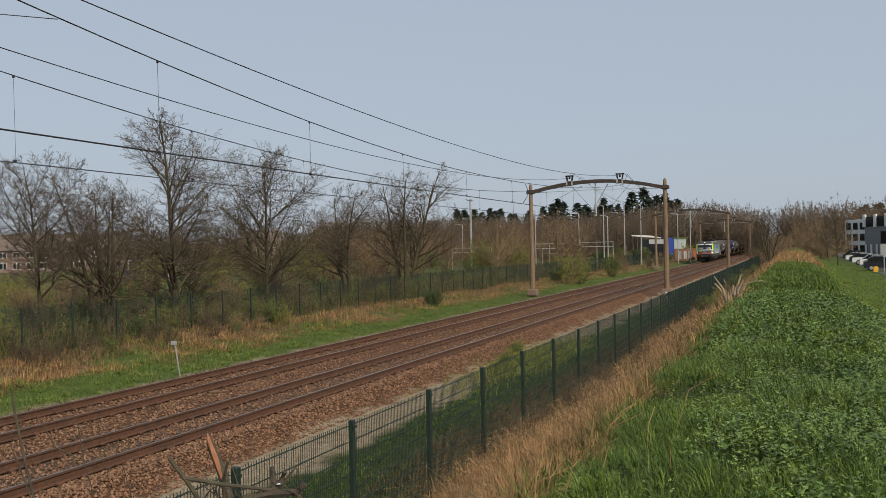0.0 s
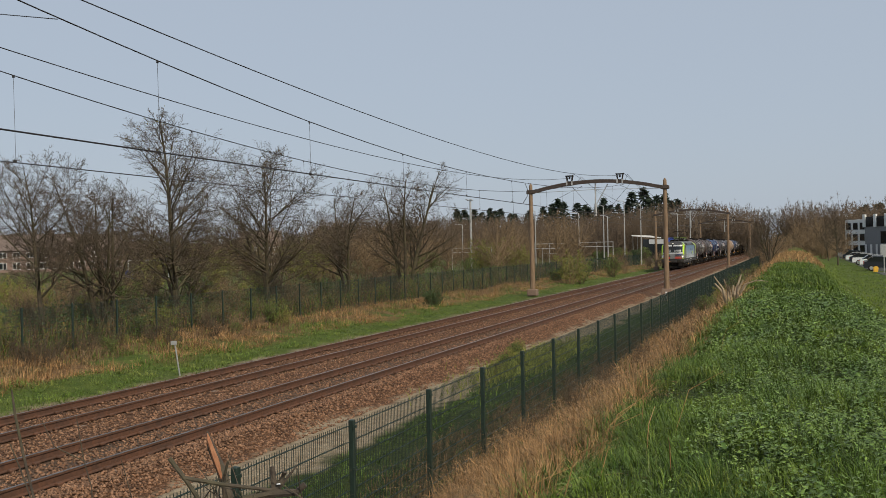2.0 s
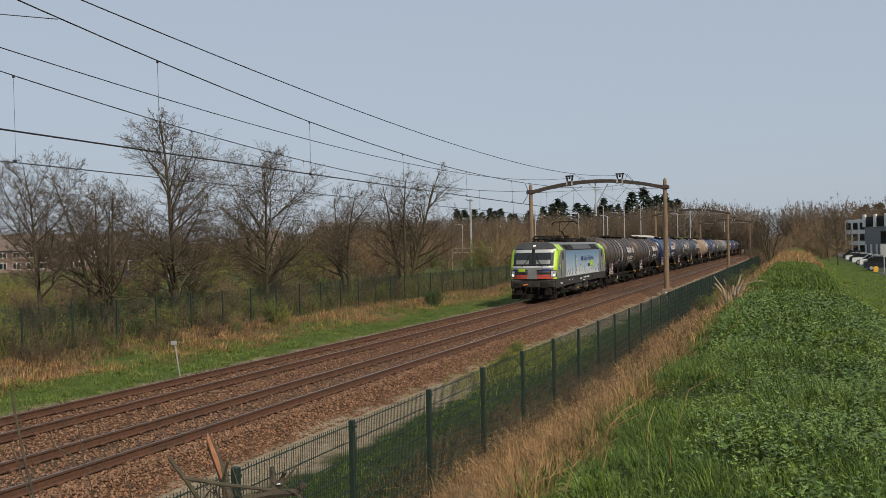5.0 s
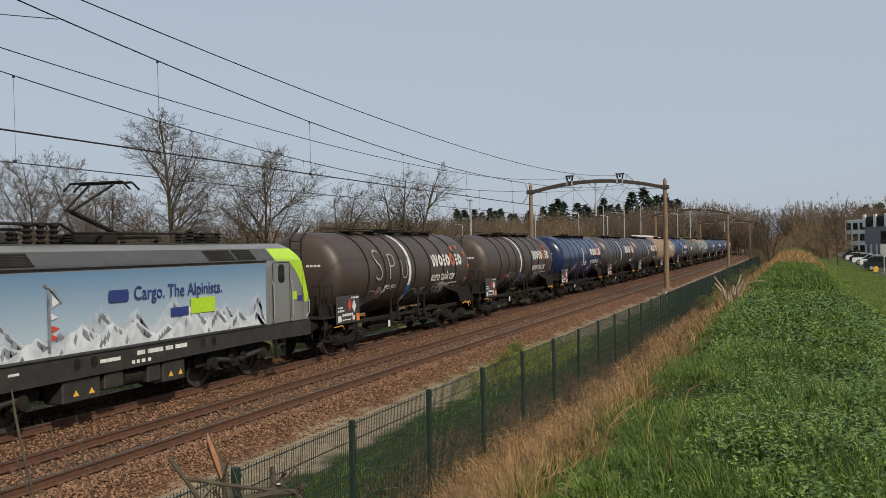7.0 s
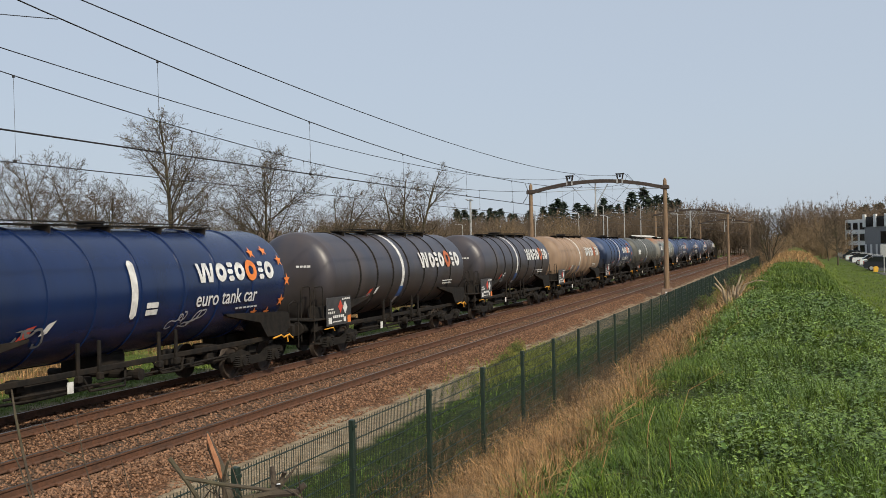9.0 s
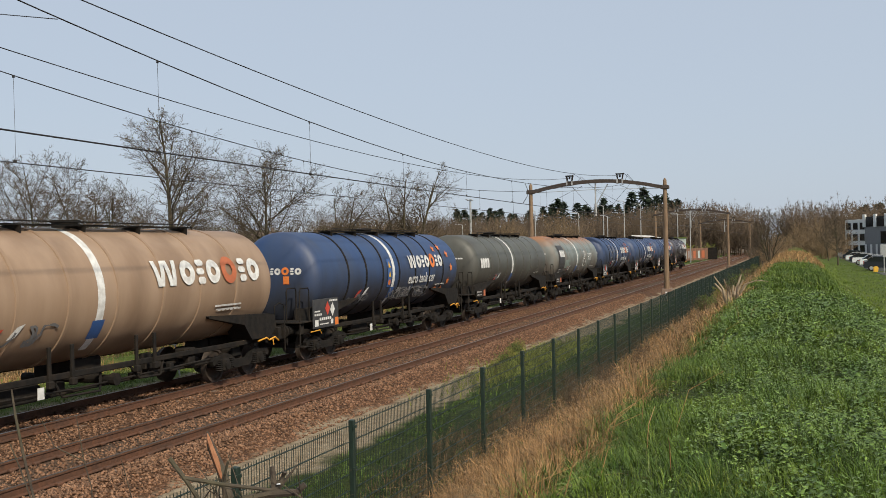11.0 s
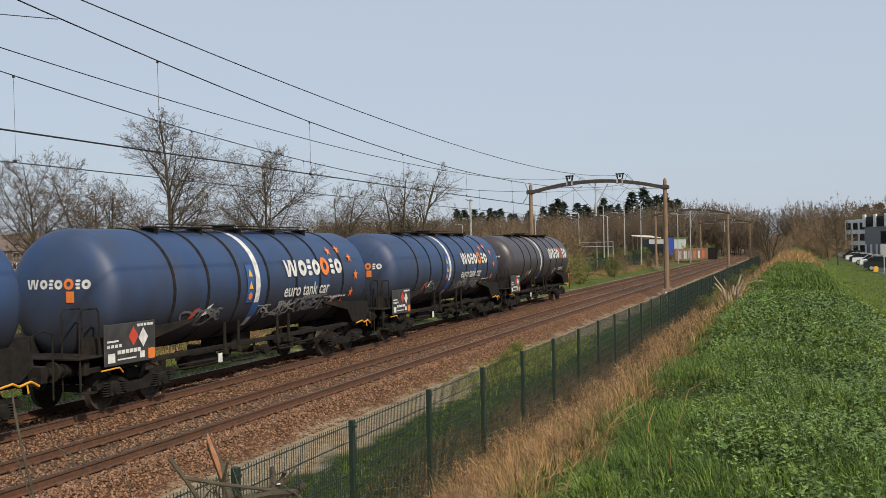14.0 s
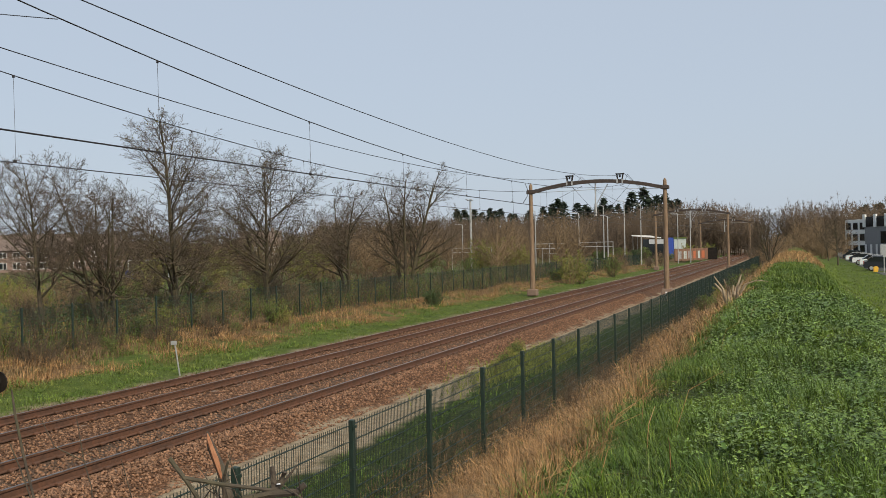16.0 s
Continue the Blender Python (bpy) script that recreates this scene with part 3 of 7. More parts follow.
def tank_wagon(label, paint, logo="word", tag=True, stars="", stripe="full", seed=1, front_logo=False, extra="", shift=0.0):
    w = thing("tank_wagon", label, "tank wagon", "tank wagons of the train")
    prof = [(KN0 - d, r) for d, r in DOME[::-1]] + [(KN1 + d, r) for d, r in DOME]
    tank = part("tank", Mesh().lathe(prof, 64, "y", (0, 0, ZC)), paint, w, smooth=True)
    for y in (3.6, 5.1, 6.6, 8.2, 9.9, 11.5, 13.2):
        part("hoop", shared("hoop", lambda: Mesh().lathe([(-0.05, TR - 0.005), (-0.04, TR + 0.027), (0.04, TR + 0.027), (0.05, TR - 0.005)], 56, "y", (0, 0, ZC)), HOOPM, True) if paint in (T_BROWN, T_SLATE, T_PLUM, T_BLUE2) else
             shared("hoop:" + paint.name, lambda: Mesh().lathe([(-0.05, TR - 0.005), (-0.04, TR + 0.027), (0.04, TR + 0.027), (0.05, TR - 0.005)], 56, "y", (0, 0, ZC)), paint, True), None, tank, at=(0, y, 0))
    if stripe == "full":
        part("stripe", shared("stripe", lambda: Mesh().lathe([(7.5, TR + 0.006), (7.74, TR + 0.006)], 40, "y", (0, 0, ZC), -0.9, math.pi + 0.9), WHITE, True), None, tank, "white painted band")
    elif stripe == "short":
        part("stripe", flat_shape([rect(7.75, -0.6, 7.99, 0.75, 0.08)], on_tank(0, ZC), 4), WHITE, tank, "short white painted bar")
        part("mark", flat_shape([rect(8.35, -0.55, 8.8, -0.42), rect(8.35, -0.38, 8.8, -0.25)], on_tank(0, ZC)), WHITE, tank)
    oran = ORANGE if paint in (T_BLUE, T_BLUE2) else PALEORANGE
    if logo == "word":
        blob_logo(on_tank((9.2 if tag else 9.5) + shift, 2.74 if tag else 2.72), 0.62 if tag else 0.78, tank, oran if paint in (T_BLUE, T_BLUE2, T_PLUM, T_SLATE) else PALEORANGE)
        if tag:
            lettering("euro tank car", 3.0, on_tank(9.15 + shift, 2.16), "lettering", WHITE, tank, "white lettering", 0.012)
        else:
            part("small_writing", flat_shape([rect(0, 0, 1.3, 0.05), rect(0.1, -0.1, 1.2, -0.06)], on_tank(12.2, 2.1)), WHITE, tank)
        for i in range(7 if stars else 0):
            a = math.radians(115 - 38 * i)
            part("star", flat_shape([star(13.0 + 0.75 * shift + 1.15 * math.cos(a), 0.05 + 0.95 * math.sin(a), 0.19)], on_tank(0, 2.6)), oran, tank, "orange painted star")
    elif logo == "panel":
        panel = part("sign_panel", flat_shape([rect(0, -0.62, 1.6, 0.8)], on_tank(1.95, 2.75, TR + 0.029), 6), PANELM, tank, "dark sign panel")
        part("lower_panel", flat_shape([rect(0, -1.15, 0.72, -0.68), rect(0.8, -1.15, 1.6, -0.68)], on_tank(1.95, 2.75, TR + 0.029), 4), PANELM, tank, "dark panel")
        part("faded_patch", flat_shape([rect(1.75, -0.75, 3.3, -0.2)], on_tank(2.05, 2.75, TR + 0.006), 4), MINT_PATCH, tank, "faded pale green patch")
        part("logo", flat_shape([rect(0.22 + 0.33 * i, 0.0, 0.5 + 0.33 * i, 0.44, 0.05) for i in range(4)], on_tank(2.0, 2.75), 2), WHITE, panel, "white word mark as plain blocks")
        part("panel_writing", flat_shape([rect(0.1, -0.82, 0.62, -0.78), rect(0.1, -0.92, 0.5, -0.88), rect(0.1, -1.02, 0.6, -0.98)], on_tank(2.05, 2.75)), WHITE, panel)
    elif logo == "mark":
        part("logo", flat_shape([rect(0.36 * i, 0, 0.31 + 0.36 * i, 0.46, 0.05) for i in range(4)], on_tank(1.78, 2.5), 2), WHITE, tank, "white word mark as plain blocks")
    if extra == "spu":
        for ch, y, wd in (("S", 4.2, 0.6), ("P", 5.5, 0.58), ("U", 6.7, 0.6)):
            lettering(ch, wd, on_tank(y, 2.35), "graffiti", CHALK, tank, "sprayed letter", -0.022)
        lettering("miss you", 1.1, on_tank(5.1, 2.05), "graffiti", WHITE, tank, "sprayed words", -0.01)
    if paint is T_BLUE2:
        sb = part("safety_sign", flat_shape([rect(7.02, -0.5, 7.36, 0.55)], on_tank(0, 2.6, TR + 0.02), 3), BLUE_NOTE, tank, "blue safety sign")
        part("warning_mark", flat_shape([[(7.08, 0.22), (7.3, 0.22), (7.19, 0.44)], [(7.08, -0.12), (7.3, -0.12), (7.19, 0.1)]], on_tank(0, 2.6)), YELLOW, sb, "yellow warning triangles")
        part("warning_mark", flat_shape([rect(7.09, -0.42, 7.29, -0.22, 0.06)], on_tank(0, 2.6)), ORANGE, sb, "orange warning mark")
    if extra == "ftp":
        part("graffiti", ring(0, 0, 0.5, 0.57, on_tank(9.9, 2.55), 28), WHITE, tank, "sprayed ring")
        lettering("A", 0.75, on_tank(9.52, 2.27), "graffiti", WHITE, tank, "sprayed letter", -0.01)
        lettering("F.T.P", 1.3, on_tank(11.2, 2.45), "graffiti", WHITE, tank, "sprayed letters", 0.02)
    # small hazard diamonds low on the tank, past the notice board
    part("tank_diamond", flat_shape([[(0, 0), (0.2, 0.26), (0.46, 0.3), (0.24, 0.03)]], on_tank(4.35, 1.86)), RED, tank, "red hazard diamond")
    part("tank_diamond", flat_shape([[(0, 0), (0.2, 0.26), (0.42, 0.32), (0.22, 0.05)]], on_tank(4.95, 1.9)), WHITE, tank, "white hazard diamond")
    part("small_writing", flat_shape([rect(0.2 * i, 0, 0.15 + 0.2 * i, 0.05) for i in range(6)], on_tank(12.4, 1.98)), WHITE, tank)
    if stripe == "full":
        part("band_notice", flat_shape([rect(7.42, -0.36, 7.82, 0.1)], on_tank(0, 2.0, TR + 0.012), 3), BLUE_NOTE, tank, "small blue notice on the band")
    rs = random.Random(seed)
    many = paint in (T_BLUE2, T_BROWN)
    for k in range(5 + seed % 2 if many else 1 + seed % 2):
        scribble(on_tank(rs.uniform(3.8, 5.5) if k == 0 else rs.uniform(7.9, 12.2), 1.58 + 0.2 * rs.random()), 1.1 if many else 0.8, 0.42, 8 if many else 5, CHALK if k % 2 else GREYSPRAY, tank, seed * 7 + k, 0.03 if k % 2 else 0.045)
    if front_logo:
        blob_logo(on_front(-0.75, 2.75), 0.27, tank)
        part("crest", flat_shape([rect(0.35, 2.45, 0.55, 2.7)], lambda u, v: on_front(0, 0)(u, v), 2), ORANGE, tank)
    else:
        part("small_writing", flat_shape([rect(0.3 + 0.13 * i, 2.95, 0.4 + 0.13 * i, 3.02) for i in range(4)], lambda u, v: on_front(0, 0)(u, v)), WHITE, tank)
    # roof walkway with low rails, manhole
    part("manhole", shared("manhole", lambda: Mesh().lathe([(4.05, 0.3), (4.24, 0.3), (4.26, 0.34), (4.3, 0.34), (4.32, 0.0)], 16, "z", (0, 8.3, 0)), BLACK), None, w)

    def walkway():
        m = Mesh()
        for x in (0.28, 0.42, 0.56):
            m.box((x, 8.2, 4.17), (0.1, 8.6, 0.03))
        return m
    part("walkway", shared("walkway", walkway, BLACK), None, w)
    for i in range(5):
        part("bracket", shared("bracket", lambda: Mesh().prism([(0.1, 4.1), (0.62, 3.9), (0.64, 4.155), (0.15, 4.155)], -0.02, 0.02), BLACK), None, w, at=(0, 4.2 + 2.0 * i, 0))
    part("roof_rail", shared("roof_rail", lambda: Mesh().tube([(0.66, 4.0, 4.12), (0.66, 4.1, 4.24), (0.66, 12.3, 4.24), (0.66, 12.4, 4.12)], 0.016, 5), BLACK), None, w)
    # underframe
    part("underframe", shared("underframe_front", lambda: Mesh().box((0.0, 1.9, 1.08), (0.5, 3.0, 0.36), 0.03).box((0, 0.68, 1.08), (2.5, 0.18, 0.36), 0.02), BLACK), None, w)
    part("underframe", shared("underframe_back", lambda: Mesh().box((0.0, 14.8, 1.08), (0.5, 3.0, 0.36), 0.03).box((0, 16.02, 1.08), (2.5, 0.18, 0.36), 0.02), BLACK), None, w)
    for s in (-1, 1):
        part("solebar", shared("solebar%d" % s, lambda: Mesh().box((s * 1.12, 8.35, 0.98), (0.09, 15.4, 0.13), 0.015), BLACK), None, w)
        for e, y in ((1, 0), (-1, 16.7)):
            sad = [(y + e * a, z) for a, z in ((1.2, 1.66), (1.5, 1.72), (4.7, 1.86), (4.66, 1.8), (2.9, 1.5), (2.5, 1.06), (1.5, 1.04), (1.1, 1.3))]
            part("saddle", shared("saddle%d%d" % (s, e), lambda: Mesh().prism(sad, s * 0.7, s * 1.36, "x"), BLACK), None, w)
            part("buffer", shared("buffer%d" % e, lambda: Mesh().lathe([(y + e * a, r) for a, r in ((0.62, 0.16), (0.3, 0.15), (0.3, 0.1), (0.07, 0.1), (0.06, 0.22), (0.02, 0.21), (0.0, 0.0))], 16, "y", (0, 0, 1.05)), BLACK, True), None, w, at=(s * 0.875, 0, 0))
    # middle outlet, brake cylinder, pipes, gauges
    part("outlet", shared("outlet", lambda: Mesh().box((0, 8.3, 0.95), (1.1, 1.0, 0.5), 0.05).tube([(-1.25, 8.3, 0.72), (1.25, 8.3, 0.72)], 0.1, 10).lathe([(1.2, 0.14), (1.34, 0.14), (1.35, 0.0)], 12, "x", (0, 8.3, 0.72)), BLACK), None, w)
    part("air_reservoir", shared("air_reservoir", lambda: Mesh().lathe([(4.9, 0.0), (4.95, 0.16), (5.05, 0.22), (6.3, 0.22), (6.4, 0.16), (6.45, 0.0)], 16, "y", (0.75, 0, 0.7)), BLACK, True), None, w)
    part("brake_cylinder", shared("brake_cylinder", lambda: Mesh().lathe([(10.2, 0.0), (10.22, 0.18), (10.8, 0.18), (10.85, 0.05), (11.6, 0.04)], 14, "y", (0.6, 0, 0.72)), BLACK, True), None, w)
    for i, y in enumerate((7.0, 9.2, 9.9, 6.3)):
        part("hanger", shared("hanger%d" % i, lambda: Mesh().box((1.2, y, 1.25), (0.06, 0.09, 0.75), 0.01).box((1.22, y, 0.85), (0.12, 0.16, 0.16), 0.02), BLACK), None, w)
    part("brake_rod", shared("brake_rod", lambda: Mesh().tube([(1.15, 4.2, 0.72), (1.15, 7.3, 0.66), (1.15, 12.4, 0.72)], 0.028, 6), BLACK), None, w)
    part("plate", shared("plate", lambda: Mesh().box((1.24, 6.0, 0.72), (0.02, 0.18, 0.24)), WHITE), None, w)
    def brake_gear():
        m, q = Mesh(), random.Random(44)
        for i in range(16):
            y = q.choice((4.4, 5.0, 7.2, 9.4, 10.6, 11.4, 12.0)) + q.uniform(-0.3, 0.3)
            m.box((q.uniform(0.55, 1.12), y, q.uniform(0.62, 0.95)), (q.uniform(0.1, 0.3), q.uniform(0.12, 0.5), q.uniform(0.1, 0.3)), 0.02)
        m.tube([(0.95, 3.6, 0.62), (0.95, 5.2, 0.55), (0.9, 8.0, 0.58), (0.95, 12.8, 0.6)], 0.035, 6)
        m.tube([(1.05, 6.6, 0.9), (1.18, 6.7, 0.55), (1.18, 7.9, 0.52), (1.05, 8.1, 0.9)], 0.03, 6)
        m.tube([(1.1, 9.0, 1.0), (1.2, 9.3, 0.62), (1.2, 10.1, 0.6), (1.1, 10.4, 1.0)], 0.03, 6)
        return m
    part("brake_gear", shared("brake_gear", brake_gear, BLACK), None, w)
    make_bogie(w, 2.62)
    make_bogie(w, 14.05)
    # notice board with hazard diamonds; the two grey wagons carry small plates instead
    if logo == "word":
        board = part("notice_board", shared("notice_board", lambda: Mesh().box((1.42, 1.95, 1.5), (0.03, 1.85, 0.92), 0.01), PANELM), None, w, "black notice board with hazard diamonds")
        bf = lambda u, v: (1.445, 1.05 + 0.9 * u, 1.06 + 0.86 * v)
        part("hazard_diamond", flat_shape([[(1.1, 0.42), (1.3, 0.68), (1.1, 0.94), (0.9, 0.68)]], bf), RED, board, "red flammable diamond")
        part("hazard_diamond", flat_shape([[(1.5, 0.36), (1.7, 0.62), (1.5, 0.88), (1.3, 0.62)]], bf), WHITE, board, "white diamond")
        rows = [rect(1.25 + 0.14 * i, 0.92, 1.36 + 0.14 * i, 0.99) for i in range(5)] + [rect(0.06 + 0.15 * i, 0.44, 0.17 + 0.15 * i, 0.52) for i in range(4)] + [rect(0.08, 0.06, 0.36, 0.3)] + \
               [rect(0.45 + 0.16 * i, 0.26, 0.58 + 0.16 * i, 0.36) for i in range(6)] + [rect(0.45, 0.1, 1.2, 0.14), rect(1.35, 0.08, 1.55, 0.26), rect(0.06, 0.58, 0.5, 0.63)]
        part("writing_bars", flat_shape(rows, bf), WHITE, board)
        part("orange_plate", flat_shape([rect(1.7, 0.02, 1.98, 0.3)], bf), ORANGE, board, "orange hazard plate")
    else:
        board = part("notice_board", shared("small_board", lambda: Mesh().box((1.42, 2.0, 1.3), (0.03, 1.5, 0.36), 0.01), BLACK), None, w, "dark plate with white writing")
        bf = lambda u, v: (1.441, 1.3 + u, 1.14 + v)
        part("writing_bars", flat_shape([rect(0.05 + 0.15 * i, 0.2, 0.16 + 0.15 * i, 0.27) for i in range(5)] + [rect(0.05 + 0.13 * i, 0.06, 0.14 + 0.13 * i, 0.13) for i in range(6)], bf), CHALK, board)
        part("orange_plate", flat_shape([rect(1.08, 0.02, 1.38, 0.3)], bf), PALEORANGE, board, "faded orange hazard plate")
    # end platform, rails, ladder, yellow hose
    part("end_platform", shared("end_platform", lambda: Mesh().box((0, 0.75, 1.29), (2.7, 0.95, 0.05), 0.01), BLACK), None, w)
    for x0 in (0.85, 1.3):
        part("handrail", shared("handrail%d" % round(x0 * 10), lambda: Mesh().tube([(x0, 0.38, 0.6), (x0, 0.38, 2.25), (x0, 0.45, 2.34), (x0, 0.95, 2.34), (x0, 1.02, 2.25), (x0, 1.02, 1.3)], 0.02, 6), BLACK), None, w)
    part("handrail", shared("handrail_end", lambda: Mesh().tube([(1.3, 16.2, 0.55), (1.3, 16.2, 1.9), (1.3, 15.9, 1.98), (1.3, 15.6, 1.9), (1.3, 15.6, 1.2)], 0.02, 6), BLACK), None, w)
    if seed in (1, 2):
        def ladder():
            m = Mesh().tube([(-0.1, 0.75, 1.3), (-0.1, 0.8, 3.9), (-0.1, 1.5, 4.3)], 0.025, 5).tube([(0.3, 0.75, 1.3), (0.3, 0.8, 3.9), (0.3, 1.5, 4.3)], 0.025, 5)
            for i in range(9):
                m.tube([(-0.1, 0.77, 1.5 + 0.29 * i), (0.3, 0.77, 1.5 + 0.29 * i)], 0.015, 5)
            return m
        part("ladder", shared("ladder", ladder, BLACK), None, w)
        part("walkway_arch", shared("walkway_arch", lambda: Mesh().tube([(0.66, 1.5, 4.12), (0.66, 1.6, 4.24), (0.66, 4.0, 4.24)], 0.018, 5), BLACK), None, w)
    part("step", shared("step", lambda: Mesh().box((1.3, 0.55, 0.55), (0.3, 0.4, 0.03)).tube([(1.3, 0.4, 0.55), (1.3, 0.4, 1.2)], 0.02, 5), BLACK), None, w)
    part("brake_handle", shared("brake_handle", lambda: Mesh().tube([(1.32, 14.6, 0.98), (1.36, 15.0, 1.04), (1.34, 15.2, 0.96), (1.36, 15.5, 1.02), (1.34, 15.75, 0.9)], 0.026, 6).tube([(1.34, 15.4, 1.02), (1.34, 15.45, 0.8)], 0.02, 6), HOSE), None, w, "yellow brake change handle")
    part("brake_handle", shared("brake_handle2", lambda: Mesh().tube([(1.36, 1.0, 0.96), (1.38, 1.6, 0.98), (1.36, 1.75, 0.86)], 0.02, 6), HOSE), None, w, "yellow brake change handle")
    part("coupling", shared("coupling", lambda: Mesh().tube([(0, 0.6, 1.0), (0, 0.2, 0.85), (0, 0, 0.95)], 0.06, 6).tube([(0.35, 0.6, 0.95), (0.36, 0.3, 0.6), (0.34, 0.0, 0.75)], 0.035, 6), BLACK), None, w)
    return w


# ---- locomotive ----
L_GREY = mat("locomotive_grey_paint", (0.16, 0.165, 0.165), (0.175, 0.18, 0.18), 2, 0.4, dirt=(0.12, 0.115, 0.105), dscale=1.5, damt=0.4)
L_DARK = mat("locomotive_dark_grey_paint", (0.032, 0.032, 0.034), (0.04, 0.039, 0.039), 3, 0.5, dirt=(0.09, 0.075, 0.06), dscale=2, damt=0.4)
L_SILL = mat("grimy_locomotive_sill", (0.019, 0.017, 0.016), (0.027, 0.024, 0.022), 4, 0.65, dirt=(0.045, 0.036, 0.028), dscale=2, damt=0.5)
L_GREEN = plain("lime_green_paint", (0.4, 0.62, 0.025), 0.35)
L_ROOF = mat("dark_grey_roof_paint", (0.05, 0.052, 0.053), (0.066, 0.068, 0.068), 3, 0.55, dirt=(0.06, 0.055, 0.048), dscale=1.5, damt=0.5)
L_SILVER = plain("light_grey_paint", (0.42, 0.43, 0.44), 0.4)
L_NAVY = plain("navy_blue_lettering", (0.02, 0.035, 0.16), 0.5)
LAMP = plain("lit_headlight", (1.0, 0.93, 0.75), 0.3, emit=1.6)
SNOW = mat("painted_snow", (0.62, 0.65, 0.68), (0.4, 0.43, 0.47), 3.0, 0.45)
SNOW_FAR = mat("painted_hazy_snow", (0.45, 0.5, 0.55), (0.3, 0.35, 0.41), 3.0, 0.45)
ROCK = mat("painted_rock", (0.12, 0.13, 0.15), (0.24, 0.26, 0.29), 4, 0.45)


def mural_sky():
    m = plain("painted_mural_sky", (0.2, 0.35, 0.5), 0.4)
    N, L = m.node_tree.nodes, m.node_tree.links
    tc, sp, cr = N.new("ShaderNodeTexCoord"), N.new("ShaderNodeSeparateXYZ"), N.new("ShaderNodeValToRGB")
    mr = N.new("ShaderNodeMapRange")
    L.new(tc.outputs["Object"], sp.inputs[0])
    mr.inputs[1].default_value, mr.inputs[2].default_value = 1.5, 3.2
    L.new(sp.outputs[2], mr.inputs[0])
    L.new(mr.outputs[0], cr.inputs[0])
    cr.color_ramp.elements[0].color, cr.color_ramp.elements[1].color = (0.42, 0.5, 0.55, 1), (0.1, 0.2, 0.33, 1)
    L.new(cr.outputs[0], N["Principled BSDF"].inputs["Base Color"])
    return m


def half_width(z):
    return float(np.interp(z, [0.9, 1.42, 3.22, 3.7, 3.84, 3.9], [1.47, 1.5, 1.5, 1.17, 0.95, 0.8]))


def nose_y(x, z):
    """How far back the front face lies at a place."""
    return 0.55 + 0.12 * max(0, 1.5 - z) * 0 + 0.4 * max(0, z - 2.15) + 0.55 * max(0, z - 3.36) + 0.42 * (abs(x) / 1.5) ** 3.5


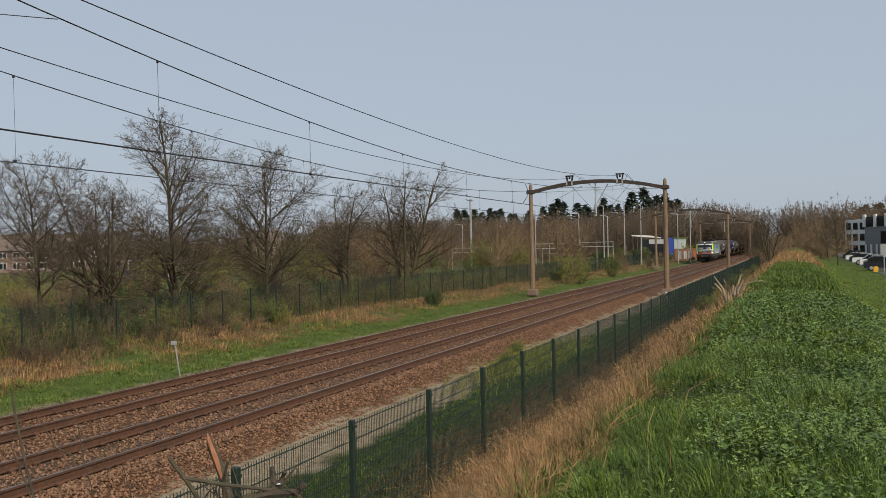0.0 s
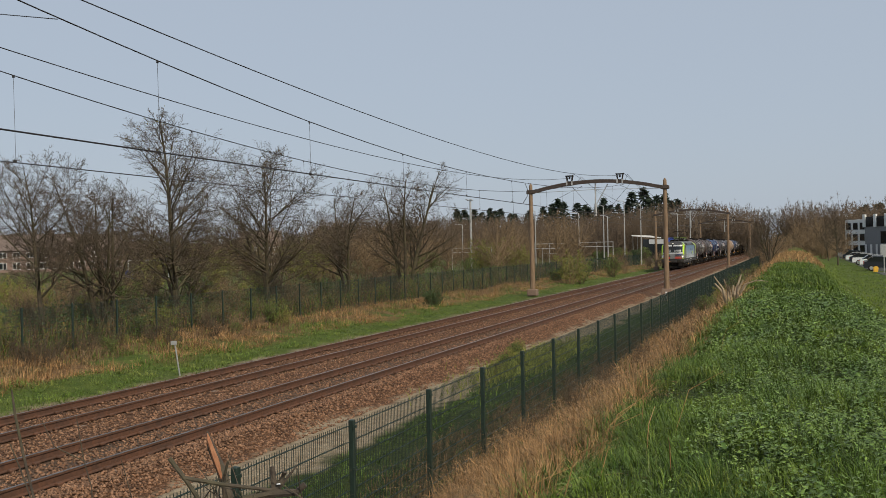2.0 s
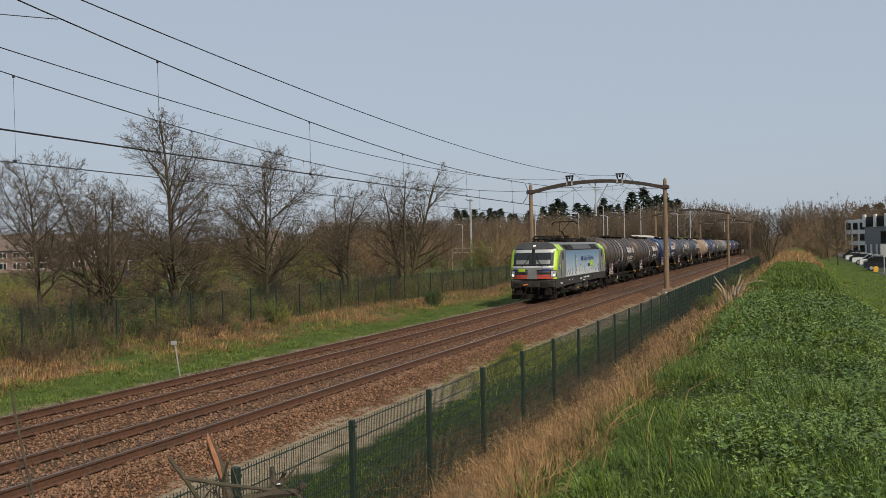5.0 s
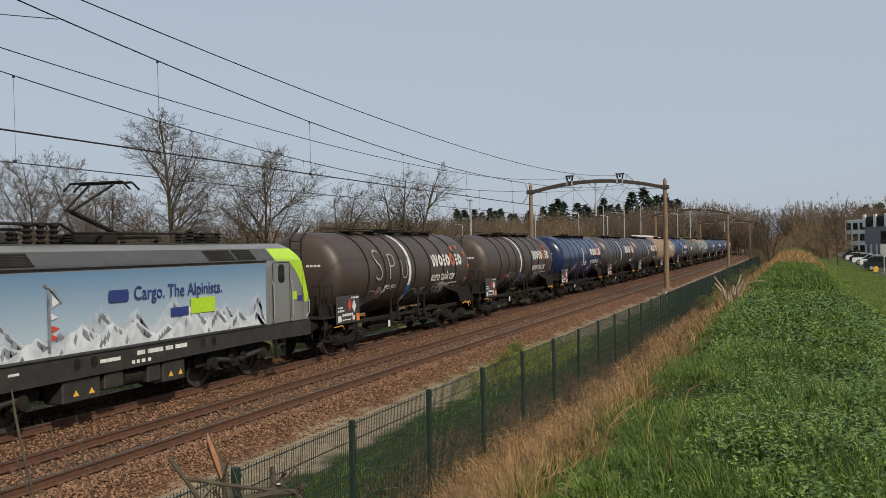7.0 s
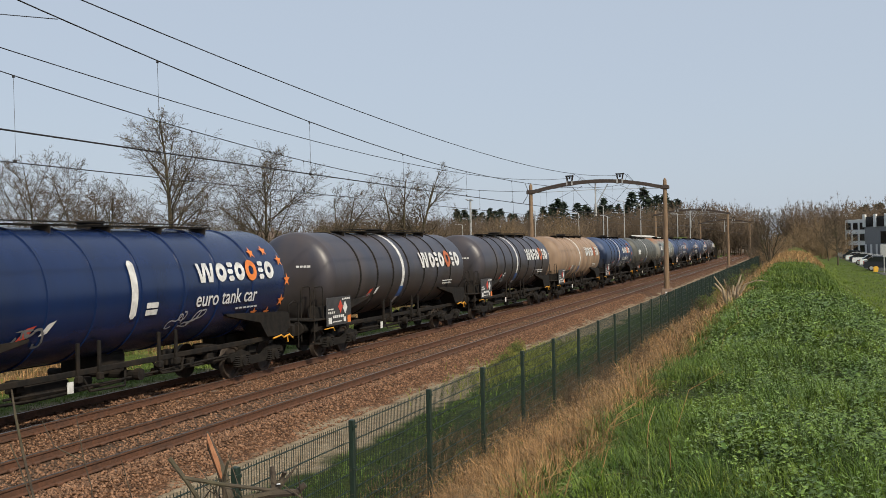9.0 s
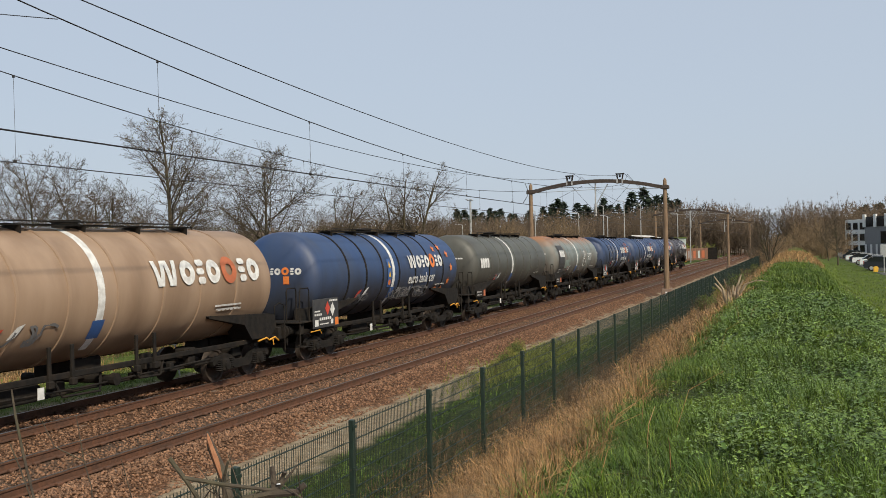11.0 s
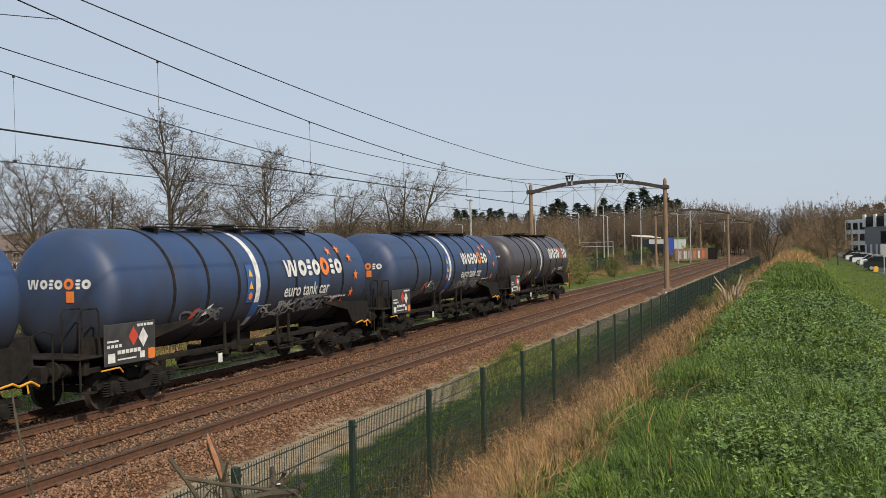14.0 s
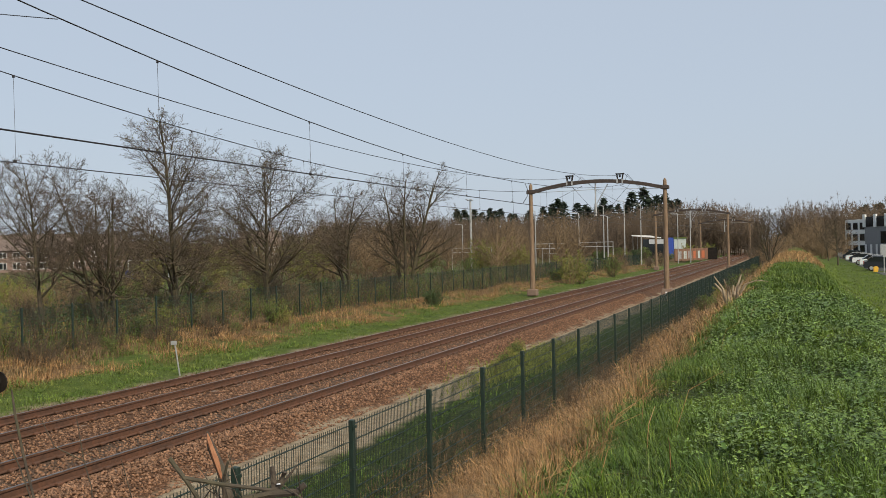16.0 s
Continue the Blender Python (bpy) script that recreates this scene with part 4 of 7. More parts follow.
def locomotive():
    lo = thing("locomotive", "grey and lime green electric locomotive with a snowy mountain mural", "locomotive")
    LEN = 18.98

    def body():
        m = Mesh()
        zs = [1.42, 1.8, 2.15, 2.6, 3.0, 3.22, 3.36, 3.5, 3.7, 3.84, 3.9]
        n = len(zs) - 1
        zat = lambda v: zs[min(round(v * n), n)]
        m.grid(16, n, lambda u, v: ((2 * u - 1) * half_width(zat(v)), nose_y((2 * u - 1) * half_width(zat(v)), zat(v)), zat(v)))
        m.grid(16, n, lambda u, v: ((1 - 2 * u) * half_width(zat(v)), LEN - nose_y((2 * u - 1) * half_width(zat(v)), zat(v)), zat(v)))
        for s in (1, -1):
            m.grid(1, n, lambda u, v: (s * half_width(zat(v)), nose_y(half_width(zat(v)), zat(v)) * (1 - u) + (LEN - nose_y(half_width(zat(v)), zat(v))) * u, zat(v)))
        a = nose_y(0, 3.9)
        m.grid(4, 4, lambda u, v: ((2 * v - 1) * 0.8, nose_y((2 * v - 1) * 0.8, 3.9) * (1 - u) + (LEN - nose_y((2 * v - 1) * 0.8, 3.9)) * u, 3.9))
        return m
    bd = part("body", body(), L_GREY, lo, smooth=True)
    part("roof_hood", Mesh().grid(12, 5, lambda u, v: ((2 * u - 1) * (half_width(3.38 + 0.5 * v) + 0.006), nose_y((2 * u - 1) * half_width(3.38 + 0.5 * v), 3.38 + 0.5 * v) - 0.008, 3.38 + 0.5 * v + 0.004)), L_DARK, bd)
    part("sill", Mesh().prism([(0.75, 1.42), (18.2, 1.42), (18.2, 0.92), (14.9, 0.98), (4.0, 0.9), (0.75, 0.82)], -1.47, 1.47, "x"), L_SILL, lo, "dark grimy sill beam")
    part("rail_line", Mesh().box((1.5, 9.4, 1.425), (0.02, 11.9, 0.03)), L_DARK, lo)
    fp = lambda t, z, o=0.012: (t * half_width(z), nose_y(t * half_width(z), z) - o, z)

    def face_patch(t0, t1, z0, z1, o=0.012, nu=8, nv=4):
        return Mesh().grid(nu, nv, lambda u, v: fp(t0 + (t1 - t0) * u, z0 + (z1 - z0) * v, o))
    for a, b in ((-0.86, -0.03), (0.03, 0.86)):
        ws = part("windscreen", face_patch(a, b, 2.3, 3.32), GLASS_D, lo, "dark windscreen half")
        part("blind", face_patch(a + 0.04, b - 0.04, 3.08, 3.29, 0.016), L_SILVER, ws, "pale blind behind the glass")
        part("dashboard", face_patch(a + 0.12, b - 0.12, 2.36, 2.62, 0.016), L_GREY, ws)
        mx = (a + b) / 2
        part("wiper", Mesh().tube([fp(mx, 2.2, 0.05), fp(mx * 0.5, 2.6, 0.05), fp(mx * 0.35, 2.95, 0.04)], 0.022, 5), BLACK, ws)
    part("window_frame", face_patch(-0.88, 0.88, 2.26, 2.31, 0.02), BLACK, lo)
    part("window_frame", face_patch(-0.88, 0.88, 3.32, 3.37, 0.02), BLACK, lo)
    part("window_frame", face_patch(-0.035, 0.035, 2.3, 3.34, 0.022, 2), BLACK, lo)
    part("chrome_strip", face_patch(-0.9, 0.9, 2.1, 2.24, 0.02), L_SILVER, lo, "pale strip under the windscreen")
    for s in (-1, 1):
        part("pillar", Mesh().grid(4, 10, lambda u, v: fp(s * (0.87 + 0.128 * u), 1.42 + 1.9 * v, 0.014)), L_GREEN, lo, "lime green corner pillar")
        for k in range(3):
            part("grille", face_patch(s * 0.2, s * 0.84, 1.72 + 0.1 * k, 1.79 + 0.1 * k, 0.02), BLACK if k != 1 else L_DARK, lo)
        part("red_bar", face_patch(s * 0.22, s * 0.84, 1.57, 1.68, 0.022), RED, lo, "red warning bar")
        part("red_bar", face_patch(s * 0.22, s * 0.84, 1.44, 1.53, 0.022), RED, lo, "red warning bar")
        hl = part("headlight_housing", face_patch(s * 0.76, s * 0.985, 1.53, 1.98, 0.03), BLACK, lo)
        part("headlight_cover", face_patch(s * 0.785, s * 0.96, 1.56, 1.93, 0.036), L_SILVER, hl)
        for z, r in ((1.82, 0.085), (1.66, 0.065)):
            c = fp(s * 0.88, z, 0.05)
            part("headlight", Mesh().lathe([(c[1] - 0.02, 0.0), (c[1] - 0.015, r), (c[1] + 0.04, r * 1.1)], 14, "y", (c[0], 0, z)), LAMP if z < 1.7 else GALV, hl, "round headlight")
        buf = part("buffer", Mesh().lathe([(0.62, 0.17), (0.32, 0.16), (0.32, 0.12), (0.08, 0.12)], 16, "y", (s * 0.875, 0, 1.05)).box((s * 0.875, 0.05, 1.05), (0.5, 0.08, 0.36), 0.07), BLACK, lo)
        part("buffer", Mesh().lathe([(18.4, 0.17), (18.9, 0.12)], 16, "y", (s * 0.875, 0, 1.05)).box((s * 0.875, 18.94, 1.05), (0.5, 0.08, 0.36), 0.07), BLACK, lo)
        part("rail_guard", Mesh().box((s * 0.72, 0.9, 0.3), (1.5, 0.12, 0.3), 0.03), BLACK, lo)
        # side: green cab roof edges, doors, windows, rails
        for e, y in ((1, 0.0), (-1, LEN)):
            side = lambda p, q, o=0.006: (s * (half_width(q) + o), y + e * p, q)
            g = Mesh().grid(6, 3, lambda u, v: side((nose_y(half_width(3.22 + 0.48 * v), 3.22 + 0.48 * v) + 0.01) * (1 - u) + 2.95 * u, 3.22 + 0.48 * v, 0.008))
            part("cab_roof_edge", g, L_GREEN, lo, "lime green cab roof edge")
            g = Mesh().grid(4, 8, lambda u, v: side(nose_y(1.5, 1.95 + 1.27 * v) - 0.02 + u * (0.28 + 0.55 * v ** 3), 1.95 + 1.27 * v, 0.008))
            part("cab_pillar", g, L_GREEN, lo, "lime green pillar behind the windscreen")
            d = part("cab_door", Mesh().box((s * 1.5, y + e * 2.66, 2.3), (0.03, 0.98, 1.74), 0.01), L_GREY, lo, "grey cab door")
            part("door_window", flat_shape([rect(2.48, 2.58, 2.86, 3.12, 0.08)], lambda p, q: (s * 1.52, y + e * p, q)), GLASS_D, d)
            part("door_gap", flat_shape([rect(2.15, 1.44, 2.175, 3.17), rect(3.15, 1.44, 3.175, 3.17), rect(2.15, 3.16, 3.17, 3.18)], lambda p, q: (s * 1.519, y + e * p, q)), BLACK, d)
            for p in (2.1, 3.24):
                part("grab_rail", Mesh().tube([(s * 1.52, y + e * p, 1.5), (s * 1.58, y + e * p, 1.6), (s * 1.58, y + e * p, 2.55), (s * 1.52, y + e * p, 2.65)], 0.016, 5), GALV, d)
            part("step_ladder", Mesh().box((s * 1.42, y + e * 2.66, 0.78), (0.12, 0.5, 0.05)).box((s * 1.42, y + e * 2.66, 0.48), (0.12, 0.5, 0.05)).box((s * 1.42, y + e * 2.42, 0.7), (0.08, 0.05, 0.6)).box((s * 1.42, y + e * 2.9, 0.7), (0.08, 0.05, 0.6)), BLACK, lo)
            part("mirror_cover", Mesh().tube([(s * 1.5, y + e * 1.1, 1.5), (s * 1.56, y + e * 1.02, 1.6), (s * 1.56, y + e * 1.0, 2.0), (s * 1.5, y + e * 1.05, 2.05)], 0.018, 5), GALV, lo)
            part("cab_emblem", flat_shape([rect(1.72, 2.05, 2.05, 2.3)], lambda p, q: (s * 1.512, y + e * p, q)), L_GREEN, lo, "lime green emblem plate")
            part("cab_emblem_bars", flat_shape([rect(1.38, 2.0, 1.66, 2.16)], lambda p, q: (s * 1.512, y + e * p, q)), L_NAVY, lo)
            part("panel_gap", flat_shape([rect(1.33, 1.44, 1.345, 3.18)], lambda p, q: (s * 1.512, y + e * p, q)), BLACK, lo)
        # mural
        mf = lambda p, q, o=0.0: (s * (1.51 + o), p if s > 0 else LEN - p, q)
        mu = part("mural", flat_shape([rect(3.5, 1.46, 15.4, 3.16)], mf), MURAL, lo, "painted mural of sky and snowy mountains")
        part("painted_snowfield", flat_shape([[(3.52, 1.47), (15.38, 1.47), (15.38, 1.68), (13.0, 1.62), (11.0, 1.7), (9.0, 1.63), (7.0, 1.68), (5.0, 1.6), (3.52, 1.66)]], lambda a, b: mf(a, b, 0.0035)), SNOW, mu, "white painted snowfield")
        rs = random.Random(5)
        for k in range(20):
            back = k < 9
            p = 4.0 + (1.35 * k if back else 1.08 * (k - 9) + 0.2) + rs.uniform(-0.2, 0.2)
            h = (2.0 if back else 1.8) + 0.32 * rs.random() + (0.3 if p > 7 else 0) * rs.random()
            wd = rs.uniform(0.95, 1.6)
            p0, p1 = max(3.52, p - wd), min(15.38, p + wd * rs.uniform(0.8, 1.1))
            lift = lambda t: 1.47 + (h - 1.47) * t * (0.72 + 0.28 * t) * rs.uniform(0.88, 1.12)
            left = [(p0 + (p - p0) * t, lift(t)) for t in (0.15, 0.3, 0.45, 0.6, 0.72, 0.84, 0.93)]
            right = [(p1 + (p - p1) * t, lift(t)) for t in (0.93, 0.84, 0.72, 0.6, 0.45, 0.3, 0.15)]
            o = 0.004 + 0.0008 * k
            part("painted_peak", flat_shape([[(p0, 1.47)] + left + [(p, h)] + right + [(p1, 1.47)]], lambda a, b: mf(a, b, o)), SNOW_FAR if back else SNOW, mu, "white painted peak")
            facets = []
            for j in range(5):
                t0 = 0.95 - 0.17 * j
                qx, qz = p + (p1 - p) * (1 - t0) * 0.75, 1.47 + (h - 1.47) * t0 * 0.9
                wv = rs.uniform(0.1, 0.22)
                facets.append([(qx - wv * 0.2, qz), (qx + wv * 0.6, qz - wv * 0.5), (qx + wv * 1.1, max(1.47, qz - wv * 1.7)), (qx + wv * 0.3, max(1.47, qz - wv * 1.3)), (qx - wv * 0.25, max(1.47, qz - wv * 0.8))])
                if rs.random() < 0.6:
                    lx = p + (p0 - p) * (1 - t0) * 0.55
                    facets.append([(lx, qz), (lx + 0.05, qz - 0.1), (lx - 0.02, max(1.47, qz - 0.28)), (lx - 0.08, max(1.47, qz - 0.16))])
            part("painted_rock", flat_shape(facets, lambda a, b: mf(a, b, o + 0.0004)), ROCK, mu, "dark painted rock")
        part("painted_pole", flat_shape([rect(6.55, 1.55, 6.63, 2.85), [(6.45, 2.95), (6.75, 2.85), (7.0, 2.55), (6.95, 2.52), (6.7, 2.78), (6.45, 2.9)]], lambda a, b: mf(a, b, 0.026)), ROCK, mu, "painted ice axe pole")
        part("painted_flags", flat_shape([[(6.65, 2.1), (6.9, 2.02), (6.65, 1.95)], [(6.65, 1.92), (6.85, 1.84), (6.65, 1.77)]], lambda a, b: mf(a, b, 0.026)), RED, mu, "painted red pennants")
        part("painted_flags", flat_shape([[(6.68, 2.7), (6.9, 2.55), (6.68, 2.45)], [(6.65, 2.35), (6.85, 2.25), (6.65, 2.2)]], lambda a, b: mf(a, b, 0.027)), WHITE, mu, "painted white pennants")
        part("logo", flat_shape([rect(8.45, 2.45, 9.15, 2.72, 0.04)], lambda a, b: mf(a, b, 0.03)), L_NAVY, mu)
        lettering("Cargo. The Alpinists.", 3.7, lambda u, v: mf(9.35 + u, 2.47 + v, 0.03), "lettering", L_NAVY, mu, "navy blue lettering", 0.01)
        part("emblem", flat_shape([rect(11.6, 2.0, 12.7, 2.38)], lambda a, b: mf(a, b, 0.03)), L_GREEN, mu, "lime green emblem plate")
        part("emblem_bars", flat_shape([rect(10.75, 1.98, 11.5, 2.2)], lambda a, b: mf(a, b, 0.03)), L_NAVY, mu)
        # sill writing as bars
        part("sill_writing", flat_shape([rect(8.2, 1.16, 8.9, 1.24), rect(9.5, 1.2, 9.8, 1.3), rect(9.9, 1.2, 10.5, 1.3), rect(10.6, 1.2, 10.9, 1.3), rect(11.0, 1.2, 11.5, 1.3), rect(9.3, 1.02, 9.42, 1.1), rect(9.48, 1.02, 9.6, 1.1), rect(9.66, 1.02, 9.8, 1.1), rect(9.9, 1.02, 10.02, 1.1),
                                         rect(2.0, 1.05, 2.12, 1.17), rect(2.25, 1.05, 2.6, 1.15), rect(4.6, 1.2, 4.9, 1.25), rect(5.5, 1.2, 5.8, 1.25)], lambda a, b: (s * 1.476, a if s > 0 else LEN - a, b)), WHITE, lo)
        for p in (7.35, 7.9, 12.1, 12.6):
            part("jack_hole", flat_shape([rect(p, 1.1, p + 0.22, 1.34, 0.06)], lambda a, b: (s * 1.477, a, b)), BLACK, lo)
        # roof side louvres
        for a, b in ((3.55, 5.0), (5.15, 6.3), (12.6, 13.9), (14.0, 15.0)):
            sl = Mesh()
            for k in range(5):
                z = 3.3 + 0.075 * k
                sl.add([(s * (half_width(z) + 0.02), a, z), (s * (half_width(z) + 0.02), b, z), (s * (half_width(z + 0.06) + 0.035), b, z + 0.06), (s * (half_width(z + 0.06) + 0.035), a, z + 0.06)], [(0, 1, 2, 3)])
            part("roof_louvre", sl, BLACK, lo)
        part("gutter", Mesh().box((s * 1.51, 9.45, 3.225), (0.03, 12.0, 0.045)), BLACK, lo)
    # roof: dark side panels, long bars and boxes over the whole length
    for s in (-1, 1):
        part("roof_side", Mesh().grid(1, 4, lambda u, v: (s * (half_width(3.25 + 0.45 * v) + 0.005), 2.98 + 13.0 * u, 3.25 + 0.45 * v)), L_ROOF, lo, "dark grey roof flank")
    part("roof_deck", Mesh().box((0, 9.49, 3.905), (1.7, 13.0, 0.02)), L_ROOF, lo, "dark grey roof deck")
    for i, (y, x, hh) in enumerate(((5.3, 0.75, 0.42), (5.9, 0.6, 0.3), (6.9, 0.75, 0.46), (7.3, 0.75, 0.46), (7.7, 0.75, 0.46), (8.2, 0.7, 0.25), (12.3, 0.75, 0.3), (12.9, 0.7, 0.36), (13.4, 0.75, 0.3), (14.2, 0.7, 0.3))):
        part("roof_insulator", Mesh().lathe([(3.9 + hh * k / 8, 0.06 + 0.055 * (k % 2)) for k in range(9)], 10, "z", (x, y, 0)), BLACK, lo)
    part("roof_bar", Mesh().tube([(0.75, 5.0, 4.32), (0.75, 7.9, 4.34), (0.7, 8.4, 4.15), (0.7, 14.4, 4.18)], 0.035, 6), BLACK, lo)
    for y, ln in ((8.6, 0.7), (9.6, 0.5), (13.8, 0.9)):
        part("roof_box", Mesh().box((0.45, y, 4.02), (0.6, ln, 0.2), 0.03), BLACK, lo)
    # roof gear
    gear = random.Random(3)
    for i in range(13):
        y = 3.4 + 0.32 * i
        part("roof_insulator", Mesh().lathe([(3.88 + 0.05 * k, 0.06 + 0.05 * (k % 2)) for k in range(7)], 10, "z", (gear.choice((-0.5, 0.1, 0.6)), y, 0)), BLACK, lo)
    part("roof_busbar", Mesh().tube([(0.5, 2.6, 4.25), (0.5, 5.0, 4.22), (0.1, 7.6, 4.24)], 0.04, 6).tube([(0.1, 2.2, 4.12), (0.1, 7.0, 4.16)], 0.05, 6), BLACK, lo)
    part("breaker_box", Mesh().box((0, 6.6, 4.05), (0.7, 0.9, 0.3), 0.04), L_DARK, lo)

    def panto(y, up):
        p = part("pantograph", Mesh().box((0.5, y, 4.08), (0.08, 2.4, 0.07), 0.02).box((-0.5, y, 4.08), (0.08, 2.4, 0.07), 0.02).box((0, y - 1.1, 4.08), (1.0, 0.08, 0.07)).box((0, y + 1.1, 4.08), (1.0, 0.08, 0.07)), BLACK, lo, "raised pantograph" if up else "lowered pantograph")
        for x in (-0.5, 0.5):
            for d in (-1.1, 1.1):
                part("foot_insulator", Mesh().lathe([(3.86 + 0.04 * k, 0.05 + 0.04 * (k % 2)) for k in range(5)], 8, "z", (x, y + d, 0)), BLACK, p)
        kn = (0, y - 1.5, 4.68) if up else (0, y - 1.4, 4.2)
        hd = (0, y - 0.35, 5.34) if up else (0, y + 0.6, 4.28)
        part("lower_arm", Mesh().tube([(0, y + 0.4, 4.12), kn], 0.055, 7), BLACK, p)
        for x in (-0.35, 0.35):
            part("upper_arm", Mesh().tube([(kn[0] + 0.3 * x, kn[1], kn[2]), (x, hd[1], hd[2])], 0.028, 6), BLACK, p)
        for d in (-0.18, 0.18):
            part("contact_strip", Mesh().tube([(-0.95, hd[1] + d, hd[2] - 0.14), (-0.75, hd[1] + d, hd[2] + 0.04), (0.75, hd[1] + d, hd[2] + 0.04), (0.95, hd[1] + d, hd[2] - 0.14)], 0.03, 5), BLACK, p)
    panto(4.0, False)
    panto(10.6, True)
    # running gear
    for yc in (4.74, 14.24):
        bg = part("bogie", Mesh().box((0, yc, 0.75), (2.2, 1.3, 0.3), 0.05), BLACK, lo)
        for e in (-1.3, 1.3):
            WHEELSETS.append(part("wheelset", Mesh().tube([(-1.0, 0, 0), (1.0, 0, 0)], 0.11, 10).lathe([(0.69, 0.2), (0.69, 0.66), (0.72, 0.635), (0.82, 0.625), (0.82, 0.52), (0.76, 0.5), (0.76, 0.2)], 32, "x").lathe([(-0.69, 0.2), (-0.69, 0.66), (-0.72, 0.635), (-0.82, 0.625), (-0.82, 0.52), (-0.76, 0.5), (-0.76, 0.2)], 32, "x")
                                  .box((0.79, 0.3, 0), (0.06, 0.14, 0.14), 0.02).box((0.79, -0.3, 0), (0.06, 0.14, 0.14), 0.02), WHEELM, bg, at=(0, yc + e, 0.625)))
        for s in (-1, 1):
            part("side_frame", Mesh().prism([(yc - 2.0, 0.78), (yc - 1.5, 0.95), (yc + 1.5, 0.95), (yc + 2.0, 0.78), (yc + 1.9, 0.55), (yc + 0.8, 0.6), (yc + 0.5, 0.4), (yc - 0.5, 0.4), (yc - 0.8, 0.6), (yc - 1.9, 0.55)], s * 1.0, s * 1.16, "x"), BLACK, bg)
            for e in (-1.3, 1.3):
                part("axle_box", Mesh().box((s * 1.2, yc + e, 0.62), (0.2, 0.42, 0.4), 0.06).lathe([(s * 1.3, 0.17), (s * 1.36, 0.15), (s * 1.37, 0.0)], 14, "x", (0, yc + e, 0.62)), BLACK, bg)
                part("damper", Mesh().tube([(s * 1.22, yc + e * 0.35, 0.62), (s * 1.25, yc + e * 0.9, 0.7)], 0.07, 8), L_SILL, bg)
            for e in (-0.3, 0.3):
                part("spring", Mesh().lathe([(0.5 + 0.07 * k, 0.11 + 0.03 * (k % 2)) for k in range(7)], 12, "z", (s * 1.15, yc + e, 0)), BLACK, bg)
            part("sand_pipe", Mesh().tube([(s * 1.1, yc - 2.1, 0.8), (s * 1.05, yc - 2.15, 0.35), (s * 0.85, yc - 2.0, 0.12)], 0.05, 6), BLACK, bg)
    for s in (-1, 1):
        for a, b, z in ((7.1, 8.3, 0.42), (8.45, 9.1, 0.55), (10.0, 10.5, 0.5), (10.6, 11.5, 0.42)):
            part("underfloor_box", Mesh().box((s * 1.15, (a + b) / 2, (z + 0.92) / 2), (0.5, b - a, 0.92 - z), 0.03), L_SILL, lo)
        part("air_tank", Mesh().lathe([(9.15, 0.0), (9.2, 0.17), (9.9, 0.17), (9.95, 0.0)], 14, "y", (s * 1.2, 0, 0.68)), BLACK, lo)
        part("warning_marks", flat_shape([[(7.4, 0.55), (7.5, 0.68), (7.6, 0.55)], [(7.9, 0.55), (8.0, 0.68), (8.1, 0.55)], [(10.8, 0.55), (10.9, 0.68), (11.0, 0.55)], [(11.2, 0.55), (11.3, 0.68), (11.4, 0.55)]], lambda p, q: (s * 1.406, p, q)), YELLOW, lo)
    part("transformer", Mesh().box((0, 9.4, 0.7), (1.7, 4.2, 0.5), 0.05), BLACK, lo)
    part("coupling", Mesh().tube([(0, 0.6, 1.0), (0, 0.25, 0.9), (0, 0.2, 0.6)], 0.06, 6).tube([(0.4, 0.6, 0.9), (0.45, 0.3, 0.5), (0.35, 0.5, 0.35)], 0.035, 6).tube([(-0.4, 0.6, 0.9), (-0.45, 0.3, 0.5), (-0.35, 0.5, 0.35)], 0.035, 6), BLACK, lo)
    part("coupling_cocks", Mesh().box((-0.5, 0.48, 1.05), (0.14, 0.12, 0.1), 0.02).box((-0.35, 0.48, 1.08), (0.1, 0.12, 0.1), 0.02), ORANGE, lo, "red and yellow brake cocks")
    part("front_beam", Mesh().box((0, 0.78, 1.12), (2.8, 0.35, 0.5), 0.06), L_SILL, lo)
    part("front_apron", Mesh().box((0, 1.15, 0.7), (2.5, 0.3, 0.5), 0.05).box((0.95, 0.85, 0.62), (0.5, 0.4, 0.5), 0.05).box((-0.95, 0.85, 0.62), (0.5, 0.4, 0.5), 0.05), BLACK, lo)
    for x in (-1.15, 1.15):
        part("corner_step", Mesh().box((x, 1.0, 0.62), (0.5, 0.5, 0.05)).box((x, 1.0, 0.88), (0.5, 0.5, 0.05)).box((x + (0.2 if x > 0 else -0.2), 1.22, 0.75), (0.06, 0.05, 0.6)).box((x + (0.2 if x > 0 else -0.2), 0.78, 0.75), (0.06, 0.05, 0.6)), BLACK, lo)
    part("top_lamp", Mesh().lathe([(nose_y(0, 3.6) - 0.05, 0.0), (nose_y(0, 3.6) - 0.04, 0.1), (nose_y(0, 3.6) + 0.1, 0.12)], 14, "y", (0, 0, 3.56)), LAMP, lo, "round lit top headlight")
    part("emblem", face_patch(-0.62, -0.3, 1.9, 2.06, 0.02), L_GREEN, lo, "lime green emblem plate")
    part("number_bars", face_patch(0.42, 0.76, 1.92, 2.04, 0.02), L_NAVY, lo)
    part("emblem_bars", face_patch(-0.84, -0.65, 1.92, 2.02, 0.02), L_NAVY, lo)
